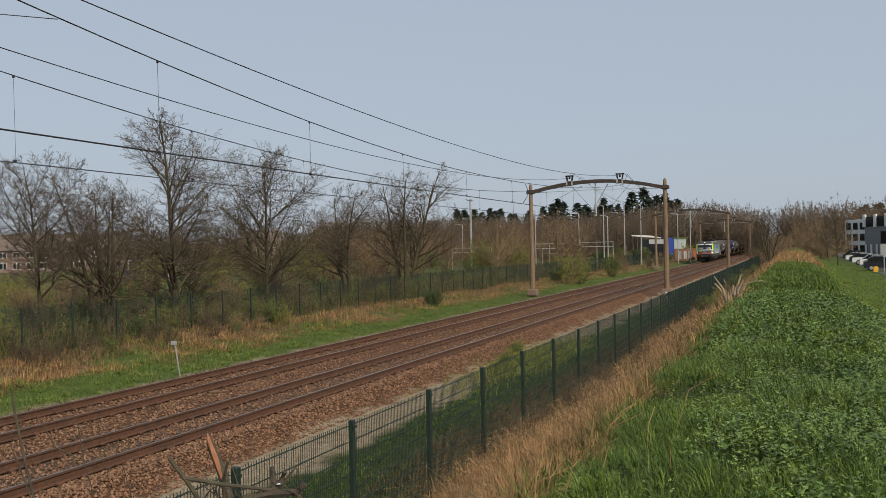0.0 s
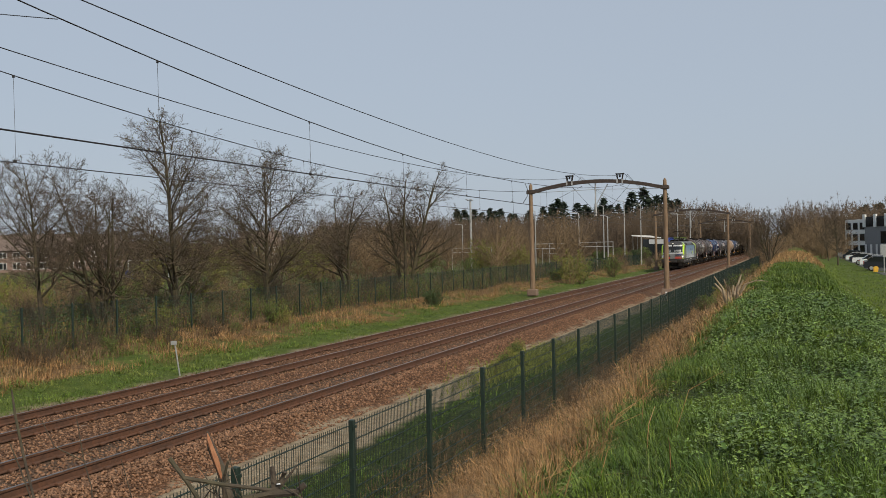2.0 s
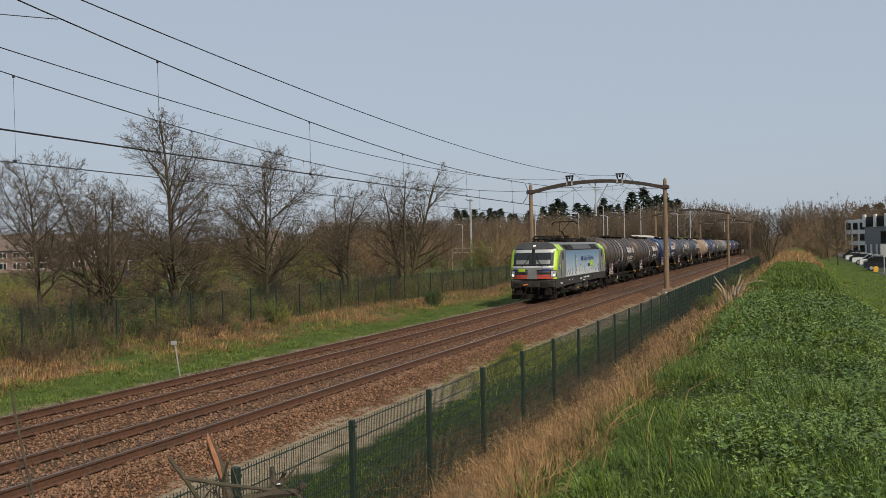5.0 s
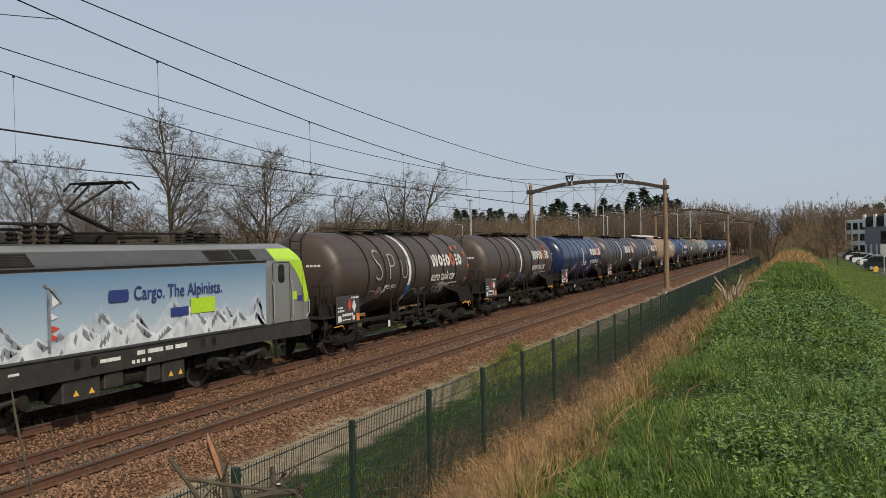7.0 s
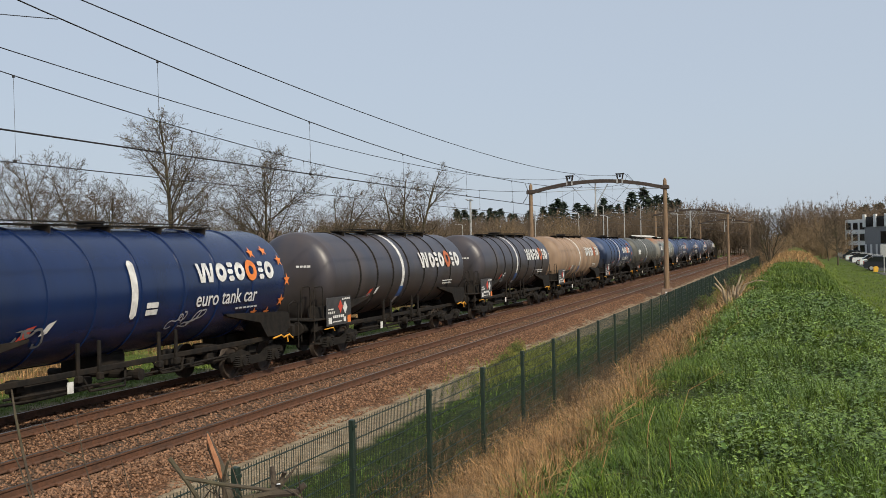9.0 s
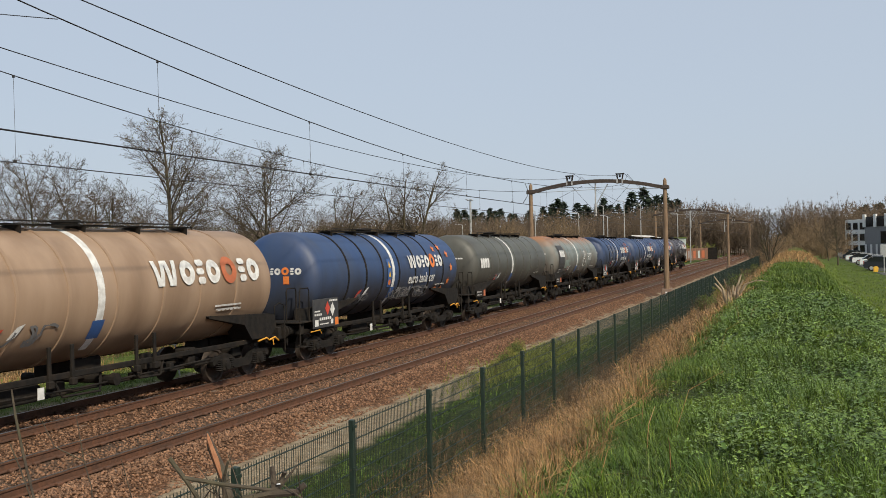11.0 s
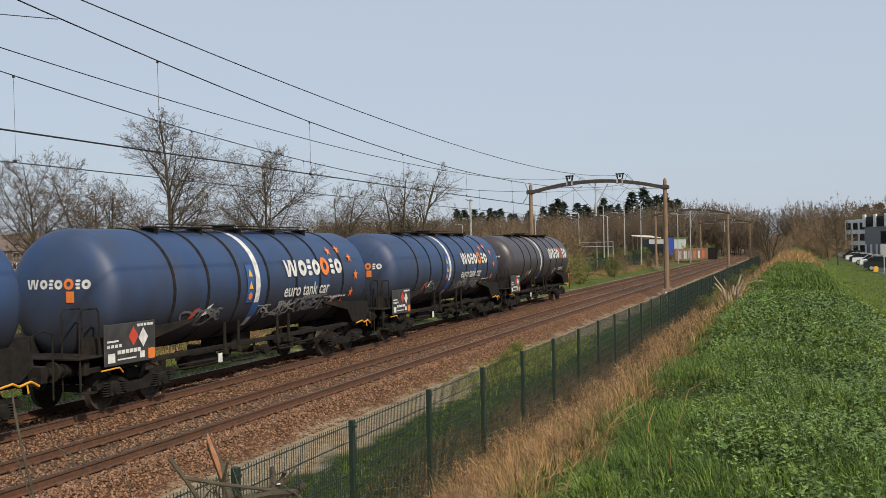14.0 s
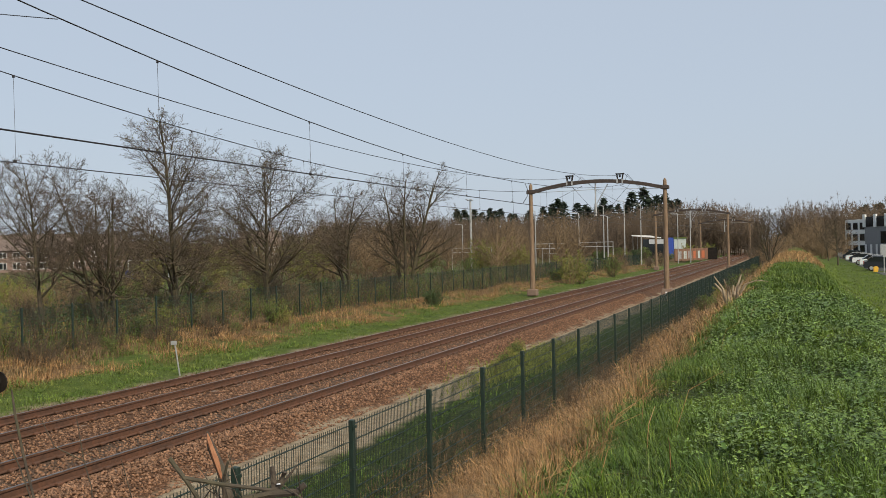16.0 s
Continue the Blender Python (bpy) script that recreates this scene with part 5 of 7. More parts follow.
    # the roof is flatter than the cab's curve: everything above the gutter comes down with it
    for p in lo.children_recursive:
        for v in p.data.vertices:
            if v.co.z > 3.24:
                v.co.z -= min(0.25 * (v.co.z - 3.24), 0.165)
    return lo


MURAL = mural_sky()
WHEELSETS = []
TRAIN = [(locomotive(), -15.85)]
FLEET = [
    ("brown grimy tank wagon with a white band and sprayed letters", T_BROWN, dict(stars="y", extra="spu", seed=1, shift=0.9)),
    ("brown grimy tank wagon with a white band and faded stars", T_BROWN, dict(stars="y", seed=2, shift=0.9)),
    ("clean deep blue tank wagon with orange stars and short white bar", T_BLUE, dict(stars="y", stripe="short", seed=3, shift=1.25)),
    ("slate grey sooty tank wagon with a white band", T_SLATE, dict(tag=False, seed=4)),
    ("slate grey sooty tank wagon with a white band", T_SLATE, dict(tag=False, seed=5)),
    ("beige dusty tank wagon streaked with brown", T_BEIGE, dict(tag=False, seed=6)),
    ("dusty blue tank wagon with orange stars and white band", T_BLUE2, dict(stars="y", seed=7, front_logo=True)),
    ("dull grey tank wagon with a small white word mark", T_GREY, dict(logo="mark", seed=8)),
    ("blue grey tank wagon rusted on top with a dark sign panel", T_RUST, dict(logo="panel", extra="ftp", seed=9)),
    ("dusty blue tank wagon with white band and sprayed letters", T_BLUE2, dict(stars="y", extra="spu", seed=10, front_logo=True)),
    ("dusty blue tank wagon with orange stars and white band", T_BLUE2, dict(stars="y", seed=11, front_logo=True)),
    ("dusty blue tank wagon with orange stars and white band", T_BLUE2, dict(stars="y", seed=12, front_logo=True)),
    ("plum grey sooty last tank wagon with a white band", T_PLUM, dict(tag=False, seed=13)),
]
SLACK = (0.0, 0.2, 0.4, 0.6, 0.75, 0.85, 0.95, 1.1, 1.25, 1.28, 1.22, 1.15, 1.1)
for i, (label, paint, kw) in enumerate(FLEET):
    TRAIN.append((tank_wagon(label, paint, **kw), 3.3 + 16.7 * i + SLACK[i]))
tail = part("tail_board", Mesh().box((1.15, 16.15, 1.5), (0.3, 0.03, 0.3), 0.01), ORANGE, TRAIN[-1][0], "orange tail board")
SPEED = 25.7126     # metres a second, towards -y


# ---- plants ----
BARK = mat("mossy_grey_bark", (0.045, 0.035, 0.022), (0.085, 0.066, 0.04), 6, 0.95, bump=0.5, dirt=(0.085, 0.085, 0.024), dscale=1.2, damt=0.5)
TWIG = mat("brown_bare_twigs", (0.057, 0.042, 0.025), (0.097, 0.071, 0.045), 3, 0.95)
TWIG_OCHRE = mat("ochre_bare_twigs", (0.17, 0.115, 0.06), (0.22, 0.15, 0.085), 3, 0.95)
BUD = mat("yellow_green_spring_leaf", (0.15, 0.17, 0.025), (0.19, 0.2, 0.035), 5, 0.8, per_island=0.3)
LEAF = mat("fresh_green_leaf", (0.08, 0.12, 0.018), (0.12, 0.16, 0.026), 5, 0.7, per_island=0.35)
LEAF_DARK = mat("dark_green_leaf", (0.036, 0.066, 0.015), (0.06, 0.095, 0.022), 5, 0.6, per_island=0.35)
GRASS = mat("green_grass_blade", (0.082, 0.14, 0.014), (0.15, 0.205, 0.026), 1.7, 0.5, dirt=(0.19, 0.2, 0.045), dscale=0.7, damt=0.45, per_island=0.55, spec=0.3)
GRASS_D = mat("deep_green_grass_blade", (0.042, 0.085, 0.011), (0.085, 0.13, 0.02), 2.2, 0.6, per_island=0.5, spec=0.3)
STRAW = mat("dry_straw_blade", (0.25, 0.132, 0.048), (0.385, 0.235, 0.102), 2.5, 0.85, dirt=(0.15, 0.085, 0.038), dscale=1.1, damt=0.65, per_island=0.6)
STRAW_DARK = mat("dark_dead_stalk", (0.11, 0.07, 0.034), (0.18, 0.12, 0.06), 4, 0.9, per_island=0.4)
CONIFER = mat("dark_conifer_needles", (0.016, 0.028, 0.014), (0.024, 0.04, 0.02), 1.5, 0.9, per_island=0.3)
FARWOOD = mat("far_brown_wood", (0.078, 0.056, 0.037), (0.12, 0.085, 0.054), 0.12, 0.95, per_island=0.3)
FARWOOD2 = mat("far_ochre_wood", (0.13, 0.088, 0.046), (0.175, 0.12, 0.064), 0.25, 0.95, per_island=0.3)


def bearing(deg, d, z=0.0):
    """A place at d metres from the origin, deg degrees east of the line's direction."""
    return (d * math.sin(radians(deg)), d * math.cos(radians(deg)), z)


def grow(rs, height, spread, stems=1, base=0.25, levels=4, thin=0.0086, wide=0.5, kids=(9, 7, 5, 4), trunk_r=None, up=0.25):
    """Trunk and bare twigs of a tree, as two meshes: limbs that rise and straighten, twigs that run on forwards."""
    thick, fine = Mesh(), Mesh()

    def branch(p, d, length, r, lv):
        if lv >= max(3, levels):       # last twigs: slender three-sided points
            a = d.cross(Vector((rs.uniform(-1, 1), rs.uniform(-1, 1), rs.uniform(-1, 1)))).normalized() * r
            b = d.cross(a)
            fine.add([p + a, p - 0.5 * a + 0.87 * b, p - 0.5 * a - 0.87 * b, p + d * length], [(0, 1, 3), (1, 2, 3), (2, 0, 3)])
            return
        n = (6, 4, 2, 1)[lv]
        pts, rad, q, v = [p], [r], p, d
        for i in range(n):
            v = (v + Vector((rs.uniform(-1, 1), rs.uniform(-1, 1), rs.uniform(-0.7, 0.7) + up * (0 if lv == 0 else 1.5))) * (0.07, 0.15, 0.2, 0.1)[lv]).normalized()
            q = q + v * (length / n)
            pts.append(q)
            rad.append(max(r * (1 - 0.85 * (i + 1) / n), thin * 0.6))
        (thick if lv < 2 else fine).tube(pts, rad, ((8, 5, 3, 3) if trunk_r is None or trunk_r > 0.05 else (4, 3, 3, 3))[lv], False)
        if lv >= levels:
            return
        k = kids[lv] if lv != 1 else max(2, round(kids[1] * min(1.3, 0.15 + 1.1 * length / spread)))
        lo = base if lv == 0 else 0.15
        for j in range(k):
            t = lo + (1 - lo) * ((j + rs.random()) / k) ** (1.25 if lv == 0 else 1.0)
            i = min(int(t * n), n - 1)
            o = pts[i].lerp(pts[i + 1], t * n - i)
            dv = (pts[i + 1] - pts[i]).normalized()
            side = Vector((rs.uniform(-1, 1), rs.uniform(-1, 1), rs.uniform(-0.3, 0.4)))
            side = (side - dv * side.dot(dv)).normalized()
            w = wide * rs.uniform(0.75, 1.2) * (1.1 - 0.3 * t if lv == 0 else 1.0)
            nd = (dv * (1 - w) + side * w * 1.25).normalized()
            if lv == 0:
                ln = spread * (0.12 + 0.95 * math.sin(math.pi * min(1.0, 0.28 + 0.7 * t)) ** 0.9) * rs.uniform(0.75, 1.15)
            else:
                ln = length * (rs.uniform(0.3, 0.58) if lv < 2 else rs.uniform(0.4, 0.7)) * (1.15 - 0.5 * t)
            branch(o, nd, ln, max(rad[i] * 0.5, thin * (1.0 if lv < 2 else 0.72)), lv + 1)

    for s in range(stems):
        a = math.tau * s / stems + rs.random()
        lean = 0.0 if stems == 1 else rs.uniform(0.12, 0.38)
        d = Vector((math.cos(a) * lean, math.sin(a) * lean, 1)).normalized()
        branch(Vector((0.12 * math.cos(a) * (stems > 1), 0.12 * math.sin(a) * (stems > 1), -0.25)), d, height * (1 if stems == 1 else rs.uniform(0.75, 1.0)), trunk_r or height * 0.017, 0)
    return thick, fine


def leaf_cloud(rs, pts, n, size, jitter):
    """Small leaves scattered round points."""
    P = np.array(pts)
    c = P[RNG.integers(0, len(P), n)] + RNG.normal(0, jitter, (n, 3))
    return leaf_quads(c, size)


def leaf_quads(c, size, flat=0.0):
    n = len(c)
    a = RNG.normal(0, 1, (n, 3))
    a[:, 2] *= 1 - flat
    a /= np.linalg.norm(a, axis=1)[:, None]
    b = np.cross(a, RNG.normal(0, 1, (n, 3)) * (1 - flat) + np.array([0, 0, 1.0]) * flat)
    b /= np.linalg.norm(b, axis=1)[:, None] + 1e-9
    s = size * RNG.uniform(0.6, 1.4, (n, 1))
    v = np.stack([c - a * s, c - b * s * 0.45, c + a * s, c + b * s * 0.45], 1).reshape(-1, 3)
    return v, np.arange(4 * n).reshape(n, 4)


def bare_tree(name, label, at, rs_seed, buds=0, **kw):
    rs = random.Random(rs_seed)
    thick, fine = grow(rs, **kw)
    t = thing(name, label, "tree", "bare trees behind the fence", at=at)
    t.rotation_euler = (0, 0, rs.uniform(0, 6))
    part("trunk", thick, BARK, t, "mossy trunk and limbs", smooth=True)
    tagged(part("crown", fine, TWIG, t, "fine bare twigs"), kind="stuff")
    if buds:
        v, f = leaf_cloud(rs, fine.v, buds, 0.035, 0.05)
        tagged(part("bud_growth", np_mesh("bud_growth", v, f, BUD), None, t, "sparse yellow-green buds"), kind="stuff")
    return t


LBL = "bare mossy tree with fine twigs behind the green fence"
bare_tree("tree", LBL, (-28.0, 32.3, 0), 11, height=7.1, spread=3.3, base=0.28, wide=0.52, kids=(22, 9, 6, 4))
bare_tree("tree", LBL, (-28.2, 36.3, 0), 12, height=7.2, spread=3.2, stems=4, base=0.26, wide=0.5, kids=(10, 9, 6, 4), trunk_r=0.13)
bare_tree("tree", "tall bare tree with a single straight trunk", (-28.0, 41.2, 0), 13, height=10.1, spread=3.4, base=0.18, wide=0.5, kids=(32, 10, 7, 4), buds=900)
bare_tree("tree", LBL, (-28.0, 50.1, 0), 14, height=8.7, spread=4.1, base=0.2, wide=0.52, kids=(29, 11, 7, 4), buds=900)
bare_tree("tree", LBL, (-28.5, 62.0, 0), 15, height=8.0, spread=3.7, stems=2, base=0.2, wide=0.5, kids=(15, 9, 5, 4), trunk_r=0.15)
bare_tree("tree", LBL, (-28.0, 71.3, 0), 16, height=10.4, spread=4.1, stems=4, base=0.2, wide=0.5, kids=(11, 9, 5, 4), trunk_r=0.17, buds=500)
bare_tree("tree", LBL, (-31.0, 46.5, 0), 18, height=5.0, spread=2.8, stems=3, base=0.15, wide=0.5, kids=(11, 9, 5, 4), trunk_r=0.09, buds=1500)
bare_tree("tree", LBL, (-31.5, 57.0, 0), 19, height=6.2, spread=3.0, stems=3, base=0.15, wide=0.5, kids=(11, 9, 5, 4), trunk_r=0.1, buds=700)


# shrubs: a few kinds, each copied
def shrub(seed, height, twig, leaf=None, n=0, size=0.05, name="shrub", label="", stems=6):
    rs = random.Random(seed)
    thick, fine = grow(rs, height, height * 0.42, stems, 0.1, 3, 0.0085, 0.42, (6, 6, 4, 3), 0.024, 0.1)
    t = thing(name, label, "shrub", "shrubs along the line")
    tagged(part("woody_base", thick, twig, t), kind="stuff")
    tagged(part("crown", fine, twig, t), kind="stuff")
    if n:
        v, f = leaf_cloud(rs, fine.v, n, size, 0.06)
        tagged(part("foliage", np_mesh("foliage", v, f, leaf), None, t), kind="stuff")
    return t


KINDS = [shrub(31, 2.6, TWIG, label="brown bare shrub with tangled thin stems"),
         shrub(32, 2.4, TWIG_OCHRE, label="ochre bare shrub with upright thin stems", stems=8),
         shrub(33, 2.3, TWIG, LEAF, 2600, 0.045, label="shrub coming into fresh green leaf"),
         shrub(34, 2.0, TWIG, LEAF_DARK, 4200, 0.05, label="dense dark green leafy shrub", stems=8),
         shrub(35, 2.2, TWIG_OCHRE, BUD, 2200, 0.045, label="shrub with yellow-green spring buds")]


def put_shrub(kind, x, y, s, rs, sz=1.0):
    m = Matrix.Translation((x, y, float(ground_z(np.array(x), np.array(y))) - 0.05)) @ Matrix.Rotation(rs.uniform(0, 6.28), 4, "Z")
    c = copy_thing(KINDS[kind], m)
    c.scale = (s, s, s * sz)
    return c


rs = random.Random(77)
spots = [(4, -20.9, 97.5, 1.7), (2, -20.5, 101.0, 1.2), (3, -21.9, 60.4, 0.62), (3, -22.2, 62.0, 0.45), (4, -23.6, 44.0, 0.5), (3, -23.0, 101, 0.8)]
for i in range(46):
    spots.append((rs.choice((0, 0, 1, 1, 4, 2)), rs.uniform(-32.5, -26.2), 21 + 2.3 * i + rs.uniform(-1, 1), rs.uniform(0.4, 0.75)))
for i in range(40):
    spots.append((rs.choice((0, 1, 1, 2, 4, 0)), rs.uniform(-58, -36), 40 + 3.2 * i + rs.uniform(-2, 2), rs.uniform(0.4, 0.75) * (1 if i < 18 else 2)))
for i in range(8):
    spots.append((rs.choice((1, 2, 4)), rs.uniform(-24.5, -23.3), 25 + 2.4 * i, rs.uniform(0.2, 0.34)))
for i in range(14):       # along the far part of the line
    spots.append((rs.choice((0, 1, 2)), rs.uniform(-24, -20.6), 112 + 9 * i, rs.uniform(0.7, 1.4)))
for i in range(16):       # on the dyke's slope by the fence
    spots.append((rs.choice((2, 3, 4, 0)), rs.uniform(-4.3, -3.0), 36 + 4.5 * i + rs.uniform(-2, 2), rs.uniform(0.3, 0.55)))
for i in range(26):       # tall thin growth where the dyke runs out
    spots.append((rs.choice((0, 0, 1)), rs.uniform(-6.5, -1.6), 135 + 7 * i + rs.uniform(-3, 3), rs.uniform(1.0, 2.1)))
for i in range(16):
    spots.append((rs.choice((0, 1, 1)), rs.uniform(2.5, 9), 190 + 7 * i, rs.uniform(1.1, 1.8)))
for i in range(5):
    spots.append((2 if i % 2 else 4, -8.9 - 0.25 * i, 30.5 + 1.6 * i, 0.28))
for i in range(34):
    spots.append((rs.choice((0, 1, 0, 4)), rs.uniform(-31, -26), 20 + 1.5 * i + rs.uniform(-1, 1), rs.uniform(0.6, 0.95)))
for i in range(5):
    spots.append((0, rs.uniform(-24.7, -23.6), 27 + 1.6 * i, rs.uniform(0.32, 0.55)))
for deg, d, s in ((-27.82, 112, 2.2), (-26.88, 118, 2.4), (-26.40, 110, 1.9), (-30.16, 150, 2.6), (-16.97, 140, 2.2), (-15.85, 150, 2.4), (-15.05, 138, 1.8), (-35.76, 84, 1.5), (-35.32, 88, 1.7), (-31.85, 100, 1.8)):
    x, y, _ = bearing(deg, d)
    spots.append((4, x, y, s))
for i in range(9):      # tangled twigs against the fence
    spots.append((0, rs.uniform(-4.5, -3.7), 15 + 1.5 * i, rs.uniform(0.25, 0.42)))
for i in range(13):     # green growth before the station building and the sprayed wall
    x, y, _ = bearing(-10.6 + 0.36 * i + rs.uniform(-0.1, 0.1), rs.uniform(196, 224))
    spots.append((rs.choice((2, 3, 4, 2)), x, y, rs.uniform(0.9, 1.5) if i < 9 else rs.uniform(0.5, 0.7)))
for i in range(10):
    spots.append((rs.choice((2, 4, 0)), rs.uniform(-24, -21), 225 + 8 * i, rs.uniform(1.2, 2.0)))
for i in range(16):     # brush between the trees and the houses
    x, y, _ = bearing(-44.5 + 0.62 * i + rs.uniform(-0.2, 0.2), rs.uniform(62, 84))
    spots.append((rs.choice((0, 1, 0, 4)), x, y, rs.uniform(0.75, 1.15)))
for i in range(20):     # thin brush before and behind the far fence
    spots.append((rs.choice((0, 0, 1, 2)), rs.uniform(-24.7, -23.0) if i % 3 else rs.uniform(-26.4, -25.4), 22 + 1.15 * i + rs.uniform(-0.6, 0.6), rs.uniform(0.34, 0.62)))
for k, x, y, s in spots:
    put_shrub(k, x, y, s, rs)
for i, k in enumerate(KINDS):
    k.location = (-34.0 - i, 30 + 9 * i, 0.05)


# ---- grass, stalks, leaves ----
def blades(name, label, category, n, place, h, w, material, lean=0.35, parent=None):
    """Many thin bent blades, as one object. place(n) gives x and y."""
    x, y = place(n)
    x, y = np.asarray(x), np.asarray(y)
    n = len(x)
    z = ground_z(x, y) - 0.02
    hh = RNG.uniform(h[0], h[1], n) * (0.7 + 0.6 * RNG.random(n))
    ww = RNG.uniform(w[0], w[1], n) * np.clip(np.hypot(x, y) / 10, 1, 3.6)
    a, b = RNG.uniform(0, 6.283, n), RNG.uniform(0, 6.283, n)
    l = np.abs(RNG.normal(0, lean, n))
    dx, dy = np.cos(a) * l, np.sin(a) * l
    sx, sy = np.cos(b) * ww, np.sin(b) * ww
    P = np.stack([x, y, z], 1)
    mid = P + np.stack([dx * 0.35 * hh, dy * 0.35 * hh, 0.6 * hh], 1)
    tip = P + np.stack([dx * hh, dy * hh, hh * np.clip(1.05 - 0.5 * l, 0.3, 1)], 1)
    S = np.stack([sx, sy, 0 * sx], 1)
    v = np.stack([P - S, P + S, mid - 0.75 * S, mid + 0.75 * S, tip], 1).reshape(-1, 3)
    k = np.arange(n)[:, None] * 5
    f = np.concatenate([k + [0, 1, 2], k + [1, 3, 2], k + [2, 3, 4]])
    return tagged(new(name, np_mesh(name, v, f, material)), label, category, kind="stuff")


def strip(x0, x1, y0, y1, clump=0.0):
    """Places in a strip along the line, denser nearby, in clumps where asked."""
    def fn(n):
        y = y0 * (y1 / y0) ** RNG.random(n)
        x = RNG.uniform(x0, x1, n)
        if clump:
            m = np.sin(x * 2.3 + 1.3 * np.sin(y * 0.7)) * np.sin(y * 1.1 + 2 * np.sin(x * 1.2)) + RNG.normal(0, 0.45, n)
            keep = m > clump - 0.6
            x, y = x[keep], y[keep]
        return x, y
    return fn


def patch_noise(x, y, k, ph):
    """Smooth patches between 0 and 1 over the ground."""
    a = np.sin(k * (x + 0.6 * np.sin(0.7 * k * y + ph)) + ph) * np.sin(0.9 * k * (y + 0.5 * np.sin(1.1 * k * x + 2 * ph)) + 1.7 * ph)
    b = np.sin(2.3 * k * x - 1.1 * k * y + 3 * ph) * np.sin(1.9 * k * y + 0.7 * k * x + ph)
    return np.clip(0.5 + 0.36 * a + 0.24 * b, 0, 1)


def tussocks(name, label, category, n, per, place, h, w, material, radius=0.07, arch=0.9, drift=(0.0, 0.0), lift=0.7, rough=0.35):
    """Tufts of arching blades that spread from their middles, as one object; taller where the patches are."""
    cx, cy = place(n)
    n = len(cx)
    far_ = np.clip(np.hypot(cx, cy) / 9, 1, 4)
    tall = RNG.uniform(h[0], h[1], n) * (lift + (1.6 - lift) * patch_noise(cx, cy, 1.9, 0.8))
    i = np.repeat(np.arange(n), per)
    m = len(i)
    a = RNG.uniform(0, 6.283, m)
    r = radius * np.sqrt(RNG.random(m)) * (0.7 + 0.3 * far_[i])
    x, y = cx[i] + r * np.cos(a), cy[i] + r * np.sin(a)
    z = ground_z(x, y) - 0.02
    a = a + RNG.normal(0, 0.7, m)
    L_ = tall[i] * RNG.uniform(0.55, 1.15, m)
    out = np.clip(RNG.normal(arch * 0.55, rough, m), 0.03, 1.25)
    dx, dy = np.cos(a) * out + drift[0], np.sin(a) * out + drift[1]
    ww = RNG.uniform(w[0], w[1], m) * far_[i] ** 0.9
    b = a + 1.57 + RNG.normal(0, 0.5, m)
    S = np.stack([np.cos(b) * ww, np.sin(b) * ww, 0 * ww], 1)
    P = np.stack([x, y, z], 1)

    def at(t):
        s = np.hypot(dx, dy)
        return P + np.stack([dx * L_ * t ** 1.7, dy * L_ * t ** 1.7, L_ * (t - 0.55 * np.clip(s, 0, 1.4) * t ** 2.2)], 1)
    p1, p2, p3 = at(0.42), at(0.76), at(1.0)
    v = np.stack([P - S, P + S, p1 - S, p1 + S, p2 - 0.7 * S, p2 + 0.7 * S, p3], 1).reshape(-1, 3)
    k = np.arange(m)[:, None] * 7
    f = np.concatenate([k + [0, 1, 2], k + [1, 3, 2], k + [2, 3, 4], k + [3, 5, 4], k + [4, 5, 6]])
    return tagged(new(name, np_mesh(name, v, f, material)), label, category, kind="stuff")


def herbs(name, label, n, place, h, size, material, tiers=5):
    """Leafy weeds: upright plants with crossed pairs of pointed, folded leaves, smaller to the top."""
    cx, cy = place(n)
    n = len(cx)
    hh = RNG.uniform(h[0], h[1], n) * (0.6 + 0.8 * patch_noise(cx, cy, 2.6, 2.2))
    turn = RNG.uniform(0, 6.283, n)
    lx, ly = RNG.normal(0, 0.12, n), RNG.normal(0, 0.12, n)
    far_ = np.clip(np.hypot(cx, cy) / 12, 1, 2.2)
    gz = ground_z(cx, cy)
    V = []
    for q in range(tiers):
        t = (q + 0.6) / tiers
        for e in range(2 if q < tiers - 1 else 3):
            a = turn + 1.57 * q + (3.1416 * e if q < tiers - 1 else 2.1 * e) + RNG.normal(0, 0.35, n)
            s = size * (1.25 - 0.75 * t) * RNG.uniform(0.7, 1.3, n) * far_
            d = np.stack([np.cos(a), np.sin(a), RNG.uniform(-0.45, 0.45, n) + 0.35 * (t > 0.85)], 1)
            sd = np.stack([-np.sin(a), np.cos(a), RNG.normal(0, 0.25, n)], 1)
            o = np.stack([cx + lx * t * hh * 2, cy + ly * t * hh * 2, gz + t * hh], 1)
            S_ = s[:, None]
            upv = np.array([0, 0, 1.0])
            V.append(np.stack([o, o + d * S_ * 0.42 + sd * S_ * 0.3 + upv * S_ * 0.1, o + d * S_ * 0.45 - upv * S_ * 0.02, o + d * S_ * 0.42 - sd * S_ * 0.3 + upv * S_ * 0.1, o + d * S_ - upv * S_ * 0.12], 1))
    v = np.concatenate(V).reshape(-1, 3)
    k = np.arange(len(v) // 5)[:, None] * 5
    f = np.concatenate([k + [0, 2, 1], k + [0, 3, 2], k + [1, 2, 4], k + [2, 3, 4]])
    return tagged(new(name, np_mesh(name, v, f, material)), label, "weeds", kind="stuff")


